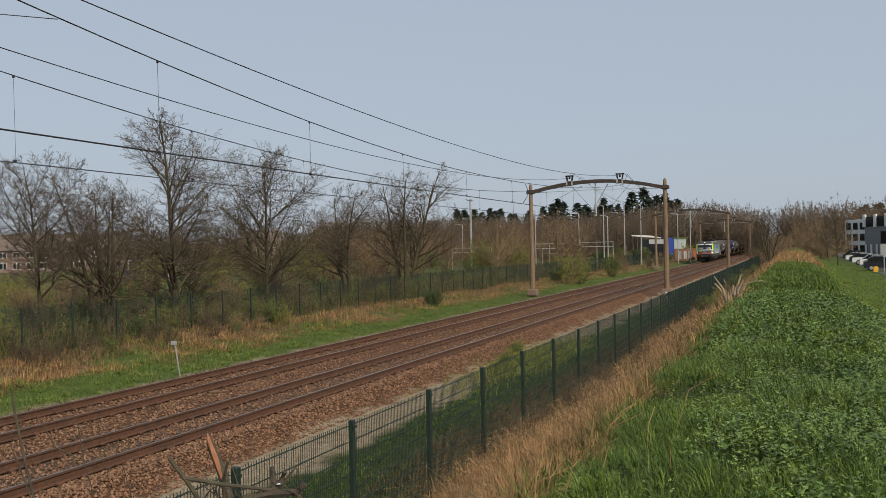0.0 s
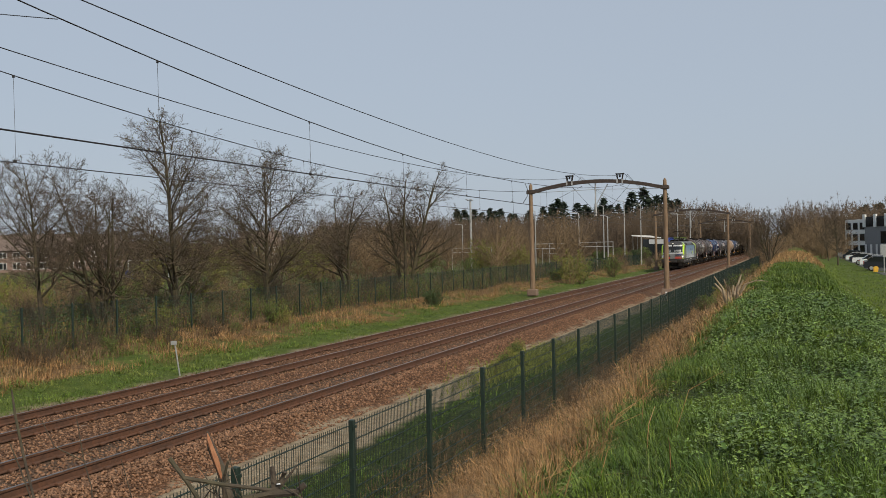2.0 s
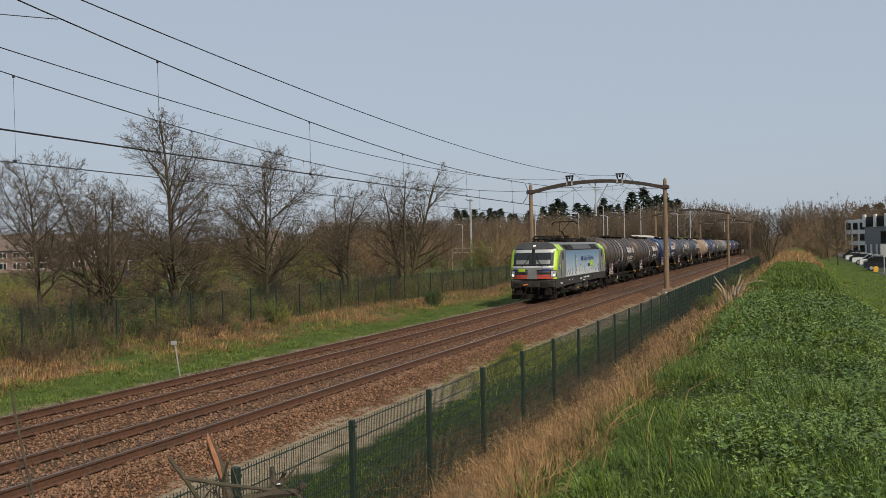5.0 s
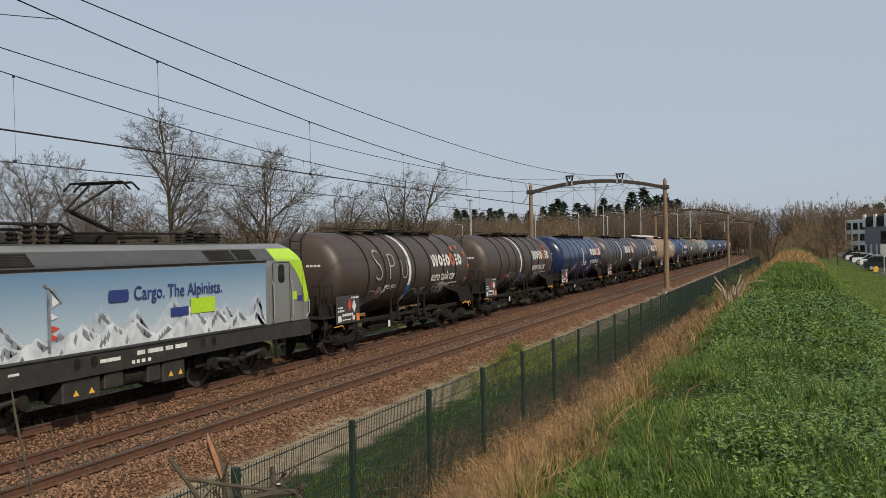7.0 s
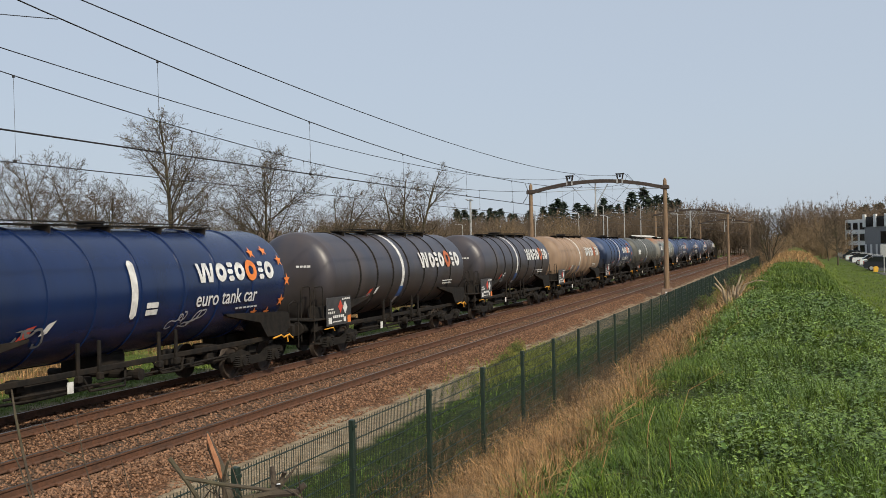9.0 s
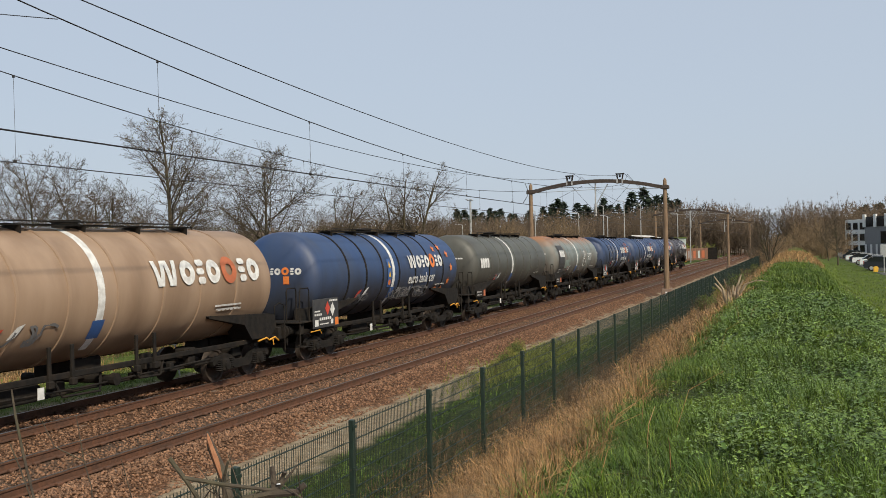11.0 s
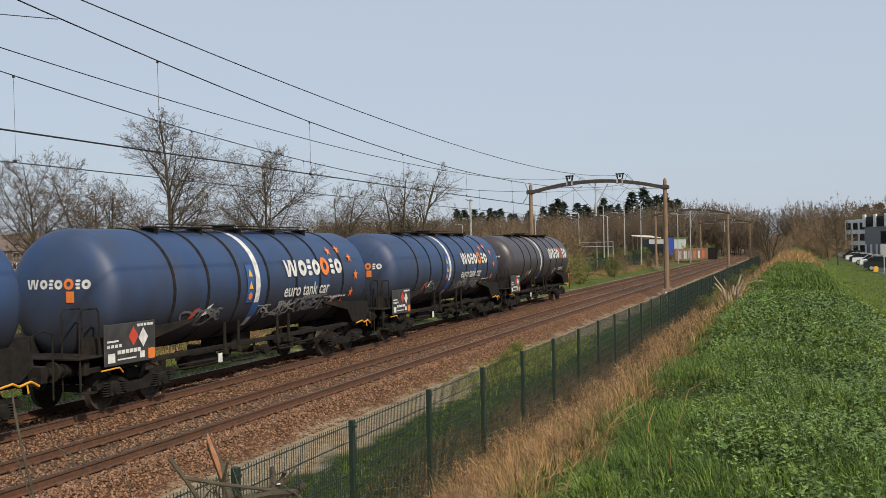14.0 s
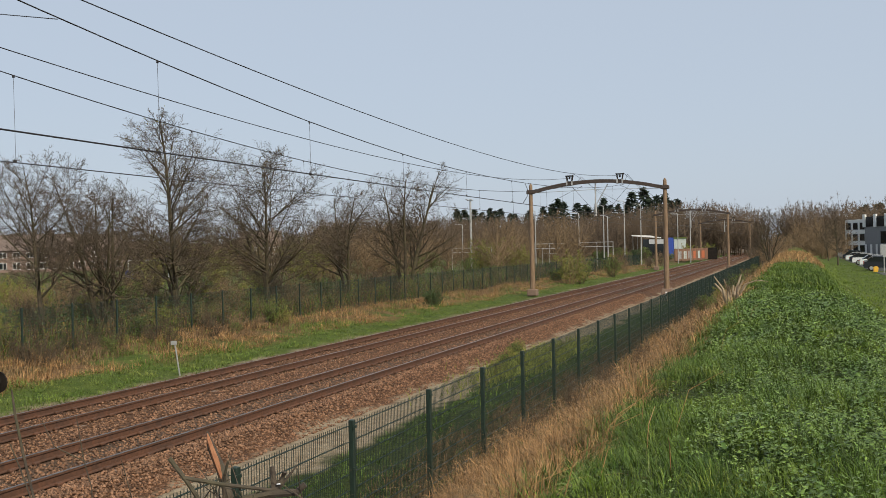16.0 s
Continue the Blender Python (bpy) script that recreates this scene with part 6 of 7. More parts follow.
def over(x0, x1, y0, y1, k, ph, least, most=1.1, edge=None):
    """Places in a strip, denser nearby, kept where the patches lie between two bounds; edge(y) bounds x from below."""
    def fn(n):
        y = y0 * (y1 / y0) ** RNG.random(n)
        x = RNG.uniform(x0, x1, n)
        q = patch_noise(x, y, k, ph) + RNG.normal(0, 0.1, n)
        keep = (q > least) & (q < most)
        if edge:
            keep &= x > edge(y) + RNG.normal(0, 0.25, n)
        return x[keep], y[keep]
    return fn


WEED = mat("mid_green_weed_leaf", (0.095, 0.17, 0.024), (0.17, 0.25, 0.045), 1.8, 0.4, dirt=(0.2, 0.26, 0.1), dscale=3, damt=0.4, per_island=0.5, spec=0.5)
NETTLE = mat("nettle_leaf", (0.06, 0.115, 0.018), (0.12, 0.18, 0.032), 2.2, 0.45, per_island=0.5, spec=0.5)
tussocks("dyke_grass", "fresh green grass on the dyke top", "grass", 5200, 20, over(-1.95, 1.8, 4.4, 75, 1.3, 0.4, 0.3), (0.08, 0.2), (0.0018, 0.0032), GRASS, 0.1, 1.1, (-0.12, -0.12), 0.5)
tussocks("dyke_grass", "long deep green grass tufts on the dyke", "grass", 3600, 20, over(-2.15, 1.6, 4.4, 60, 1.3, 2.9, 0.4), (0.12, 0.3), (0.0016, 0.003), GRASS_D, 0.09, 1.3, (-0.2, -0.12), 0.5, 0.45)
blades("dyke_grass", "short green grass on the dyke top", "grass", 50000, strip(-1.9, 1.8, 4.2, 80), (0.05, 0.13), (0.002, 0.0045), GRASS_D, 0.9)
herbs("nettles", "dark green nettles among the grass", 4200, over(-1.6, 2.4, 4.4, 30, 1.5, 1.9, 0.44, 1.1, lambda y: -0.35 - 0.06 * (y - 6)), (0.1, 0.24), 0.06, NETTLE)
herbs("weed_plants", "mid green leafy weeds among the grass", 7600, over(-1.5, 2.6, 4.4, 34, 2.1, 4.4, 0.42, 1.1, lambda y: -0.5 - 0.06 * (y - 6)), (0.07, 0.19), 0.045, WEED, 4)
blades("slope_grass", "green grass on the dyke's far slope and lawn", "grass", 26000, strip(1.5, 7.5, 8, 160), (0.06, 0.16), (0.004, 0.007), GRASS, 0.4)
tussocks("dry_grass", "dry straw-coloured grass on the slope by the fence", "dry grass", 2900, 24, over(-4.7, -1.65, 4.5, 110, 1.4, 0.9, 0.26), (0.2, 0.46), (0.0014, 0.0026), STRAW, 0.12, 1.7, (0.0, -0.15), 0.5, 0.6)
blades("dry_grass", "matted straw on the slope by the fence", "dry grass", 26000, strip(-4.7, -1.8, 4.5, 110), (0.12, 0.35), (0.0016, 0.0035), STRAW, 1.6)
blades("dead_stalks", "dark dead stalks tangled in the dry grass", "dry grass", 15000, strip(-4.75, -1.9, 4.5, 110, 0.3), (0.25, 0.65), (0.0014, 0.003), STRAW_DARK, 1.3)
tussocks("slope_tufts", "green grass between dry stalks on the slope", "grass", 900, 24, over(-4.7, -1.7, 5, 90, 1.2, 3.6, 0.66), (0.15, 0.36), (0.002, 0.004), GRASS_D, 0.1, 1.0)
blades("crest_stalks", "pale dry stalks at the far end of the dyke", "dry grass", 3500, lambda n: (RNG.uniform(-2.2, 2.2, n), RNG.uniform(80, 150, n)), (0.2, 0.6), (0.003, 0.005), STRAW, 0.3)
tussocks("trackside_grass", "green grass between the sand strip and the fence", "grass", 2000, 16, over(-8.4, -4.9, 9, 110, 0.9, 1.2, 0.36), (0.07, 0.17), (0.0018, 0.0034), GRASS_D, 0.14, 1.1)
blades("trackside_straw", "dry stalks at the foot of the green fence", "dry grass", 14000, strip(-6.6, -4.9, 9, 90, 0.2), (0.15, 0.45), (0.0016, 0.003), STRAW_DARK, 0.9)
blades("trackside_weeds", "yellow-green weeds at the edge of the sand", "weeds", 5000, lambda n: (RNG.normal(-8.6, 0.5, n), RNG.normal(34, 3.2, n)), (0.15, 0.42), (0.0022, 0.0045), BUD, 0.9)
VERGE_GRASS = mat("short_verge_grass", (0.075, 0.125, 0.016), (0.135, 0.185, 0.03), 1.2, 0.6, dirt=(0.15, 0.14, 0.04), dscale=0.6, damt=0.5, per_island=0.5, spec=0.3)
tussocks("verge_grass", "short lush green grass beside the far track", "grass", 5200, 11, over(-21.7, -18.75, 17, 170, 0.8, 0.6, 0.2), (0.06, 0.15), (0.002, 0.0034), VERGE_GRASS, 0.2, 1.3, (0.0, 0.0), 0.4)
tussocks("verge_dry_grass", "brown dry grass below the green fence", "dry grass", 3600, 16, over(-25.3, -21.0, 17, 170, 0.55, 1.4, 0.34), (0.14, 0.42), (0.0014, 0.0026), STRAW, 0.2, 1.5, (0.0, 0.0), 0.3, 0.6)
blades("verge_dead_stalks", "dark dead stalks in the verge below the fence", "dry grass", 15000, strip(-25.4, -22.2, 17, 170, 0.3), (0.2, 0.6), (0.0014, 0.0028), STRAW_DARK, 0.9)
tussocks("verge_tufts", "green tufts in the dry verge", "grass", 2600, 15, over(-25.2, -20.8, 17, 170, 0.55, 4.2, 0.5), (0.12, 0.3), (0.0018, 0.0032), VERGE_GRASS, 0.16, 1.0, (0.0, 0.0), 0.4, 0.5)
blades("undergrowth", "brown brambles and dead stalks behind the fence", "undergrowth", 24000, strip(-35, -25.2, 17, 190), (0.4, 1.3), (0.0022, 0.004), STRAW_DARK, 0.9)
blades("undergrowth", "straw-coloured stalks behind the fence", "undergrowth", 16000, strip(-35, -25.2, 17, 190, 0.5), (0.3, 1.0), (0.002, 0.0036), STRAW, 1.1)
blades("undergrowth_green", "olive green undergrowth behind the fence", "undergrowth", 34000, strip(-36, -25.2, 17, 190, 0.2), (0.3, 0.95), (0.003, 0.006), VERGE_GRASS, 0.9)
blades("meadow", "rough grass far behind the fence", "grass", 30000, strip(-120, -36, 40, 260), (0.3, 0.9), (0.003, 0.006), GRASS_D, 0.5)

cx, cy = RNG.uniform(-34, -25.4, 30000), 18 * (160 / 18) ** RNG.random(30000)
lv, lf = leaf_quads(np.stack([cx, cy, ground_z(cx, cy) + RNG.uniform(0.1, 1.3, len(cx))], 1), 0.05, 0.2)
tagged(new("ivy_undergrowth", np_mesh("ivy_undergrowth", lv, lf, LEAF_DARK)), "dark green leaves in the undergrowth behind the fence", "undergrowth", kind="stuff")


# ---- ballast stones ----
def stones(n):
    base = np.array([(1, 0, 0), (-1, 0, 0), (0, 1, 0), (0, -1, 0), (0, 0, 1), (0, 0, -1)], float)
    tri = np.array([(0, 2, 4), (2, 1, 4), (1, 3, 4), (3, 0, 4), (2, 0, 5), (1, 2, 5), (3, 1, 5), (0, 3, 5)])
    y = 11 * (75 / 11) ** RNG.random(n)
    x = np.where(RNG.random(n) < 0.22, RNG.uniform(-11.2, -9.95, n), RNG.uniform(-18.3, -10.2, n))
    for c in (FAR_X, NEAR_X):
        for s in (-0.7535, 0.7535):
            keep = np.abs(x - c - s) > 0.11
            x, y = x[keep], y[keep]
    n = len(x)
    s = RNG.uniform(0.02, 0.042, (n, 1, 1)) * RNG.uniform(0.6, 1.3, (n, 6, 1))
    p = base[None] * s * RNG.uniform(0.8, 1.2, (n, 6, 3)) + RNG.normal(0, 0.006, (n, 6, 3))
    a = RNG.uniform(0, 6.283, n)
    c, d = np.cos(a)[:, None], np.sin(a)[:, None]
    p = np.stack([p[..., 0] * c - p[..., 1] * d, p[..., 0] * d + p[..., 1] * c, p[..., 2] * 0.75], -1)
    p += np.stack([x, y, ground_z(x, y) + RNG.uniform(-0.005, 0.025, n)], 1)[:, None]
    f = (np.arange(n)[:, None, None] * 6 + tri[None]).reshape(-1, 3)
    return np_mesh("ballast_stones", p.reshape(-1, 3), f, STONE)


tagged(new("ballast_stones", stones(64000)), "brown broken ballast stones between and beside the rails", "ballast", kind="stuff")


# ---- far woods ----
def wood(name, label, material, variants, places):
    """Far trees joined into one object. places: x, y, height, girth."""
    V, F, off = [], [], 0
    for i, (x, y, z, h, g) in enumerate(places):
        v, f = variants[i % len(variants)]
        a = RNG.uniform(0, 6.283)
        c, s = math.cos(a), math.sin(a)
        w = np.stack([(v[:, 0] * c - v[:, 1] * s) * g + x, (v[:, 0] * s + v[:, 1] * c) * g + y, v[:, 2] * h + z], 1)
        V.append(w)
        F.append(f + off)
        off += len(v)
    return tagged(new(name, np_mesh(name, np.concatenate(V), np.concatenate(F), material)), label, "woodland", kind="stuff")


def far_tree(seed):
    """A rounded bare crown of height one: rising limbs that end in sprays of slender twigs."""
    r = np.random.default_rng(seed)
    V, F = [], []

    def spike(p, q, wid):
        d = q - p
        a = np.cross(d, r.normal(0, 1, 3))
        a *= wid / (np.linalg.norm(a) + 1e-9)
        b = np.cross(d / (np.linalg.norm(d) + 1e-9), a)
        i = len(V)
        V.extend([p + a, p - 0.5 * a + 0.87 * b, p - 0.5 * a - 0.87 * b, q])
        F.extend([(i, i + 1, i + 3), (i + 1, i + 2, i + 3), (i + 2, i, i + 3)])
    mid = np.array([0, 0, 0.53])
    spike(np.array([0, 0, -0.02]), np.array([0.02, 0.0, 0.9]), 0.015)
    for _ in range(56):
        u = r.normal(0, 1, 3)
        u[2] = u[2] * 0.9 + 0.15
        u /= np.linalg.norm(u)
        tip = mid + u * np.array([0.37, 0.37, 0.43]) * r.uniform(0.82, 1.0)
        root = np.array([0, 0, max(0.05, tip[2] * r.uniform(0.35, 0.6))])
        spike(root, tip, 0.005)
        for _ in range(13):
            t = 1.0 - 0.6 * r.random() ** 1.5
            o = root + (tip - root) * t
            d = (o - mid) * 0.7 + r.normal(0, 0.2, 3) + np.array([0, 0, 0.06])
            spike(o, o + d / np.linalg.norm(d) * r.uniform(0.025, 0.065), 0.0034)
    return np.array(V), np.array(F)


def conifer(seed):
    r = np.random.default_rng(seed)
    V, F = [], []
    for k in range(520):       # drooping sprays of needles through a rounded cone
        z = 0.1 + 0.88 * r.random() ** 0.85
        rad = 0.2 * (1 - z) ** 0.85 * min(1.0, (z - 0.04) * 5) + 0.01
        a, l = r.uniform(0, 6.283), rad * r.random() ** 0.4
        o = np.array([l * math.cos(a), l * math.sin(a), z])
        d = np.array([math.cos(a), math.sin(a), r.uniform(-0.7, 0.5)]) * r.uniform(0.02, 0.045)
        w_ = np.cross(d, r.normal(0, 1, 3))
        w_ *= 0.012 / (np.linalg.norm(w_) + 1e-9)
        i = len(V)
        V += [tuple(o - d), tuple(o + w_), tuple(o + d), tuple(o - w_)]
        F.append((i, i + 1, i + 2, i + 3))
    i = len(V)
    V += [(-0.012, 0, 0), (0.012, 0, 0), (0.004, 0, 1), (-0.004, 0, 1)]
    F.append((i, i + 1, i + 2, i + 3))
    return np.array(V), np.array(F)


FT = [far_tree(s) for s in (101, 102, 103, 104, 105)]
CT = [conifer(s) for s in (1, 2, 3, 4)]
rs = random.Random(5)
far = []
for i in range(150):
    deg = -26.40 + (-1.79 - -26.40) * i / 149
    for d0 in (262, 300):
        d = d0 + rs.uniform(0, 40)
        h = np.interp(deg, [-26.40, -18.73, -12.34, -6.12, -3.12, -1.79], [14.5, 14.5, 14.5, 17, 17, 14.0]) * (d / 320) ** 0.7 * rs.uniform(0.86, 1.06)
        far.append((*bearing(deg + rs.uniform(-0.1, 0.1), d), h, h * 0.85))
wood("far_wood", "brown leafless wood beyond the station", FARWOOD, FT, far)
far = []
for i in range(60):
    far.append((*bearing(-44.56 + (-25.77 - -44.56) * i / 59, rs.uniform(270, 320)), rs.uniform(9.5, 12.5), 13.0))
for i in range(54):
    far.append((*bearing(-0.63 + (5.33 - -0.63) * i / 53, rs.uniform(285, 350)), rs.uniform(14.5, 17.0), 14.0))
wood("far_wood", "brown leafless wood beyond houses and offices", FARWOOD, FT, far)
far = []
for i in range(36):
    far.append((*bearing(-28.29 + (-12.03 - -28.29) * i / 35, rs.uniform(100, 200)), rs.uniform(5.0, 8.0), 8.0))
for u in (-15.85, -16.17, -12.34, -12.82, -11.55, -15.37):
    far.append((*bearing(u, rs.uniform(120, 150)), rs.uniform(7.0, 9.0), 8.0))
for i in range(14):
    far.append((*bearing(-0.20 + (2.62 - -0.20) * i / 13, rs.uniform(200, 260)), rs.uniform(6.0, 11.0), 8.0))
for u in (-36.93, -35.55, -32.92, -31.85, -30.78, -39.66, -30.31, -29.85, -29.29, -28.85, -28.45, -31.15):
    far.append((*bearing(u, rs.uniform(130, 190)), rs.uniform(4.5, 7.5), 6.0))
wood("ochre_trees", "ochre bare young trees between fence and houses", FARWOOD2, FT, far)
far = []
for i in range(34):
    deg = -18.73 + (-5.97 - -18.73) * (i + rs.uniform(-0.9, 0.9)) / 33
    h = np.interp(deg, [-18.73, -15.53, -12.34, -9.20, -7.65, -5.97], [17.5, 18.0, 20.0, 20.5, 23.0, 21.0]) * rs.uniform(0.84, 1.04)
    far.append((*bearing(deg, rs.uniform(345, 375)), h, h * rs.uniform(1.25, 1.7)))
for i in range(8):
    far.append((*bearing(3.17 + 0.18 * i, 360), rs.uniform(13, 16), 24))
wood("conifers", "dark green conifers above the bare wood", CONIFER, CT, far)
# added banks behind the trees, in place of the woods' dark inside
bank = Mesh()
for deg0, deg1, d, h in ((-45.08, -25.77, 335, 9.0), (-27.03, -1.65, 345, 13.0), (-0.78, 5.86, 365, 13.5)):
    bank.grid(60, 3, lambda u, v: bearing(deg0 + (deg1 - deg0) * u, d + 50 * v, (0, 0.7, 1, 0.2)[round(v * 3)] * h * (0.75 + 0.25 * math.sin(u * 31) * math.sin(u * 13 + 1)) * min(1, 8 * u + 0.2, 8 * (1 - u) + 0.2)))
tagged(part("wooded_rise", bank, FARWOOD), "brown wooded rise on the horizon", "backdrop", kind="structure")


# ---- houses, station, car park ----
BRICK = mat("pale_red_brick_far", (0.19, 0.13, 0.105), (0.24, 0.17, 0.14), 3, 0.9)
TILE = mat("brown_roof_tiles", (0.12, 0.09, 0.075), (0.16, 0.12, 0.1), 4, 0.85, bump=0.3)
RENDERW = mat("white_render", (0.62, 0.62, 0.6), (0.7, 0.7, 0.68), 1, 0.8)
CLAD = mat("grey_metal_cladding", (0.16, 0.165, 0.175), (0.19, 0.195, 0.2), 2, 0.5, stretch=(6, 6, 0.4))
BLUEP = plain("blue_sheet", (0.025, 0.06, 0.3), 0.6)
CONC = mat("pale_concrete", (0.32, 0.31, 0.29), (0.4, 0.39, 0.36), 2, 0.9, bump=0.2)
RUSTW = mat("rusty_container_wall", (0.15, 0.08, 0.05), (0.21, 0.115, 0.07), 0.8, 0.8, dirt=(0.1, 0.06, 0.04), dscale=0.5)
MINT = plain("pale_mint_paint", (0.42, 0.47, 0.45), 0.7)
SHEET = plain("blue_tarpaulin", (0.02, 0.045, 0.2), 0.6)
TAR = mat("dark_asphalt", (0.05, 0.05, 0.052), (0.065, 0.064, 0.063), 20, 0.9)


def row_house(deg, d, width, turn, label, wall=None):
    h = thing("house", label, "house", "houses behind the trees", at=bearing(deg, d))
    h.rotation_euler = (0, 0, radians(turn))
    part("wall", Mesh().box((0, 0, 2.35), (width, 8, 4.9), 0.02), wall or BRICK, h)
    part("roof", Mesh().prism([(-4.5, 4.7), (0, 8.2), (4.5, 4.7), (4.3, 4.6), (0, 7.95), (-4.3, 4.6)], -width / 2 - 0.3, width / 2 + 0.3, "x"), TILE, h)
    part("gable", Mesh().prism([(-3.95, 4.75), (0, 7.9), (3.95, 4.75)], -width / 2 + 0.05, width / 2 - 0.05, "x"), wall or BRICK, h)
    part("chimney", Mesh().box((width * 0.3, 0.3, 8.3), (0.7, 0.7, 1.4), 0.05), BRICK, h)
    n = int(width / 2.6)
    for i in range(n):
        x = -width / 2 + (i + 0.5) * width / n
        for z, hh in ((1.5, 1.5), (3.75, 1.2)):
            w = part("window", Mesh().box((x, -4.02, z), (1.5, 0.12, hh), 0.02), RENDERW, h)
            for e in (-0.36, 0.36):
                part("pane", Mesh().box((x + e, -4.085, z), (0.6, 0.03, hh - 0.22)), GLASS_D, w)
    return h


row_house(-42.43, 232, 26, 38, "brick row house with brown tiled roof and white windows")
row_house(-38.38, 236, 11, 60, "brick house with a brown tiled roof")
row_house(-29.48, 236, 9, 30, "white house with a brown tiled roof", RENDERW)
row_house(-44.56, 240, 18, 38, "brick row house with brown tiled roof and white windows")

v = thing("sheeted_trailer", "trailer under a blue sheet behind the trees", "trailer", at=bearing(-36.20, 96, 0.75))
v.rotation_euler = (0, 0, radians(-40))
part("sheet", Mesh().prism([(-1.3, 0.5), (-1.25, 1.0), (-0.8, 1.3), (0.8, 1.25), (1.25, 0.95), (1.3, 0.5)], -0.7, 0.7), SHEET, v, "blue sheet cover")
for x in (-0.7, 0.7):
    part("wheel", Mesh().lathe([(-0.95, 0.0), (-0.95, 0.33), (-0.75, 0.33), (-0.75, 0.0)], 14, "y", (x, 0, 0.35)), BLACK, v)
part("strap", Mesh().box((0.15, -0.72, 0.9), (0.22, 0.02, 0.75)), WHITE, v)
g = thing("goal_frame", "pale steel goal frame beside the sheeted trailer", "goal frame", at=bearing(-35.55, 97, 0.3))
for x in (-2.2, 2.2):
    part("upright", Mesh().tube([(x, 0, 0), (x, 0, 2.6)], 0.06, 6), RENDERW, g)
part("crossbar", Mesh().tube([(-2.2, 0, 2.6), (2.2, 0, 2.6)], 0.06, 6), RENDERW, g)


def lamp_post(deg, d, top, r=0.07, flood=False, label="grey steel lamp post with a short arm"):
    p = thing("lamp_post", label, "lamp post", "lamp posts of the station", at=bearing(deg, d))
    part("pole", Mesh().tube([(0, 0, -0.2), (0, 0, top * 0.5), (0, 0, top)], [r * 1.3, r * 1.1, r], 8), GALV, p)
    if flood:
        part("bracket", Mesh().box((-0.1, 0, top), (0.9, 0.12, 0.1), 0.02), GALV, p)
        for x in (-0.5, 0.2):
            part("floodlight", Mesh().box((x, -0.1, top + 0.12), (0.6, 0.4, 0.16), 0.03, ry=0.35), GALV, p, "grey floodlight head")
    else:
        part("arm", Mesh().tube([(0, 0, top - 0.1), (-0.25, 0, top + 0.1), (-0.8, 0, top + 0.14)], 0.05, 6), GALV, p)
        part("lantern", Mesh().box((-0.95, 0, top + 0.14), (0.6, 0.22, 0.12), 0.03), GALV, p)
    return p


lamp_post(-17.64, 170, 11.4, 0.17, True, "tall white mast with two floodlights")
for u_deg, d, top in ((-18.12, 165, 7.2), (-13.99, 165, 9.2), (-11.55, 165, 8.7), (-10.17, 168, 9.9), (-9.95, 170, 8.2), (-9.02, 170, 10.6), (-8.12, 175, 10.2), (-6.12, 190, 8.9), (-5.45, 195, 9.8)):
    lamp_post(u_deg, d, top)


def railing(deg0, deg1, d, z, label):
    a, b = Vector(bearing(deg0, d, z)), Vector(bearing(deg1, d, z))
    r = thing("railing", label, "railing", "station railings", at=a)
    n = max(2, int((b - a).length / 2.2))
    for i in range(n + 1):
        q = (b - a) * i / n
        part("post", Mesh().tube([(q.x, q.y, -z), (q.x, q.y, 1.25)], 0.05, 5), GALV, r)
    for h in (0.55, 1.2):
        part("rail", Mesh().tube([(0, 0, h), tuple((b - a) + Vector((0, 0, h)))], 0.045, 5), GALV, r)


railing(-14.09, -12.34, 150, 2.6, "pale grey tubular railing at the station")
railing(-13.61, -12.82, 143, 1.9, "pale grey tubular railing at the station")
railing(-11.46, -9.67, 150, 2.7, "pale grey tubular railing at the station")
railing(-18.73, -16.49, 150, 2.2, "pale grey tubular railing at the station")
railing(-28.29, -27.03, 150, 1.6, "pale grey tubular railing at the station")

s = thing("station_shelter", "white-roofed station building with a blue end wall", "station building", at=bearing(-7.81, 250))
s.rotation_euler = (0, 0, radians(8))
part("canopy", Mesh().prism([(-3.6, 5.7), (0.8, 5.5), (3.4, 5.0), (3.4, 4.8), (-3.6, 5.45)], -2, 2), RENDERW, s, "thin white canopy roof")
part("wall", Mesh().box((1.9, 0, 2.3), (5.8, 3.4, 4.6), 0.03), GLASS_D, s, "glazed wall")
part("fascia", Mesh().box((2.6, -1.74, 4.0), (4.2, 0.08, 1.1), 0.02), L_SILVER, s, "pale fascia")
part("end_wall", Mesh().box((5.6, 0, 2.45), (1.4, 3.6, 4.9), 0.03), BLUEP, s, "blue end wall")
part("kiosk", Mesh().box((7.8, 0, 2.3), (2.8, 3.2, 4.6), 0.03), MINT, s, "pale annex")
part("kiosk_roof", Mesh().box((7.8, 0, 4.75), (3.1, 3.6, 0.3), 0.03), LEAF, s, "mossy flat roof")
for x in (-3.3, -2.2, -1.2):
    part("column", Mesh().tube([(x, 0, 0), (x, 0, 5.5)], 0.07, 6), GALV, s)

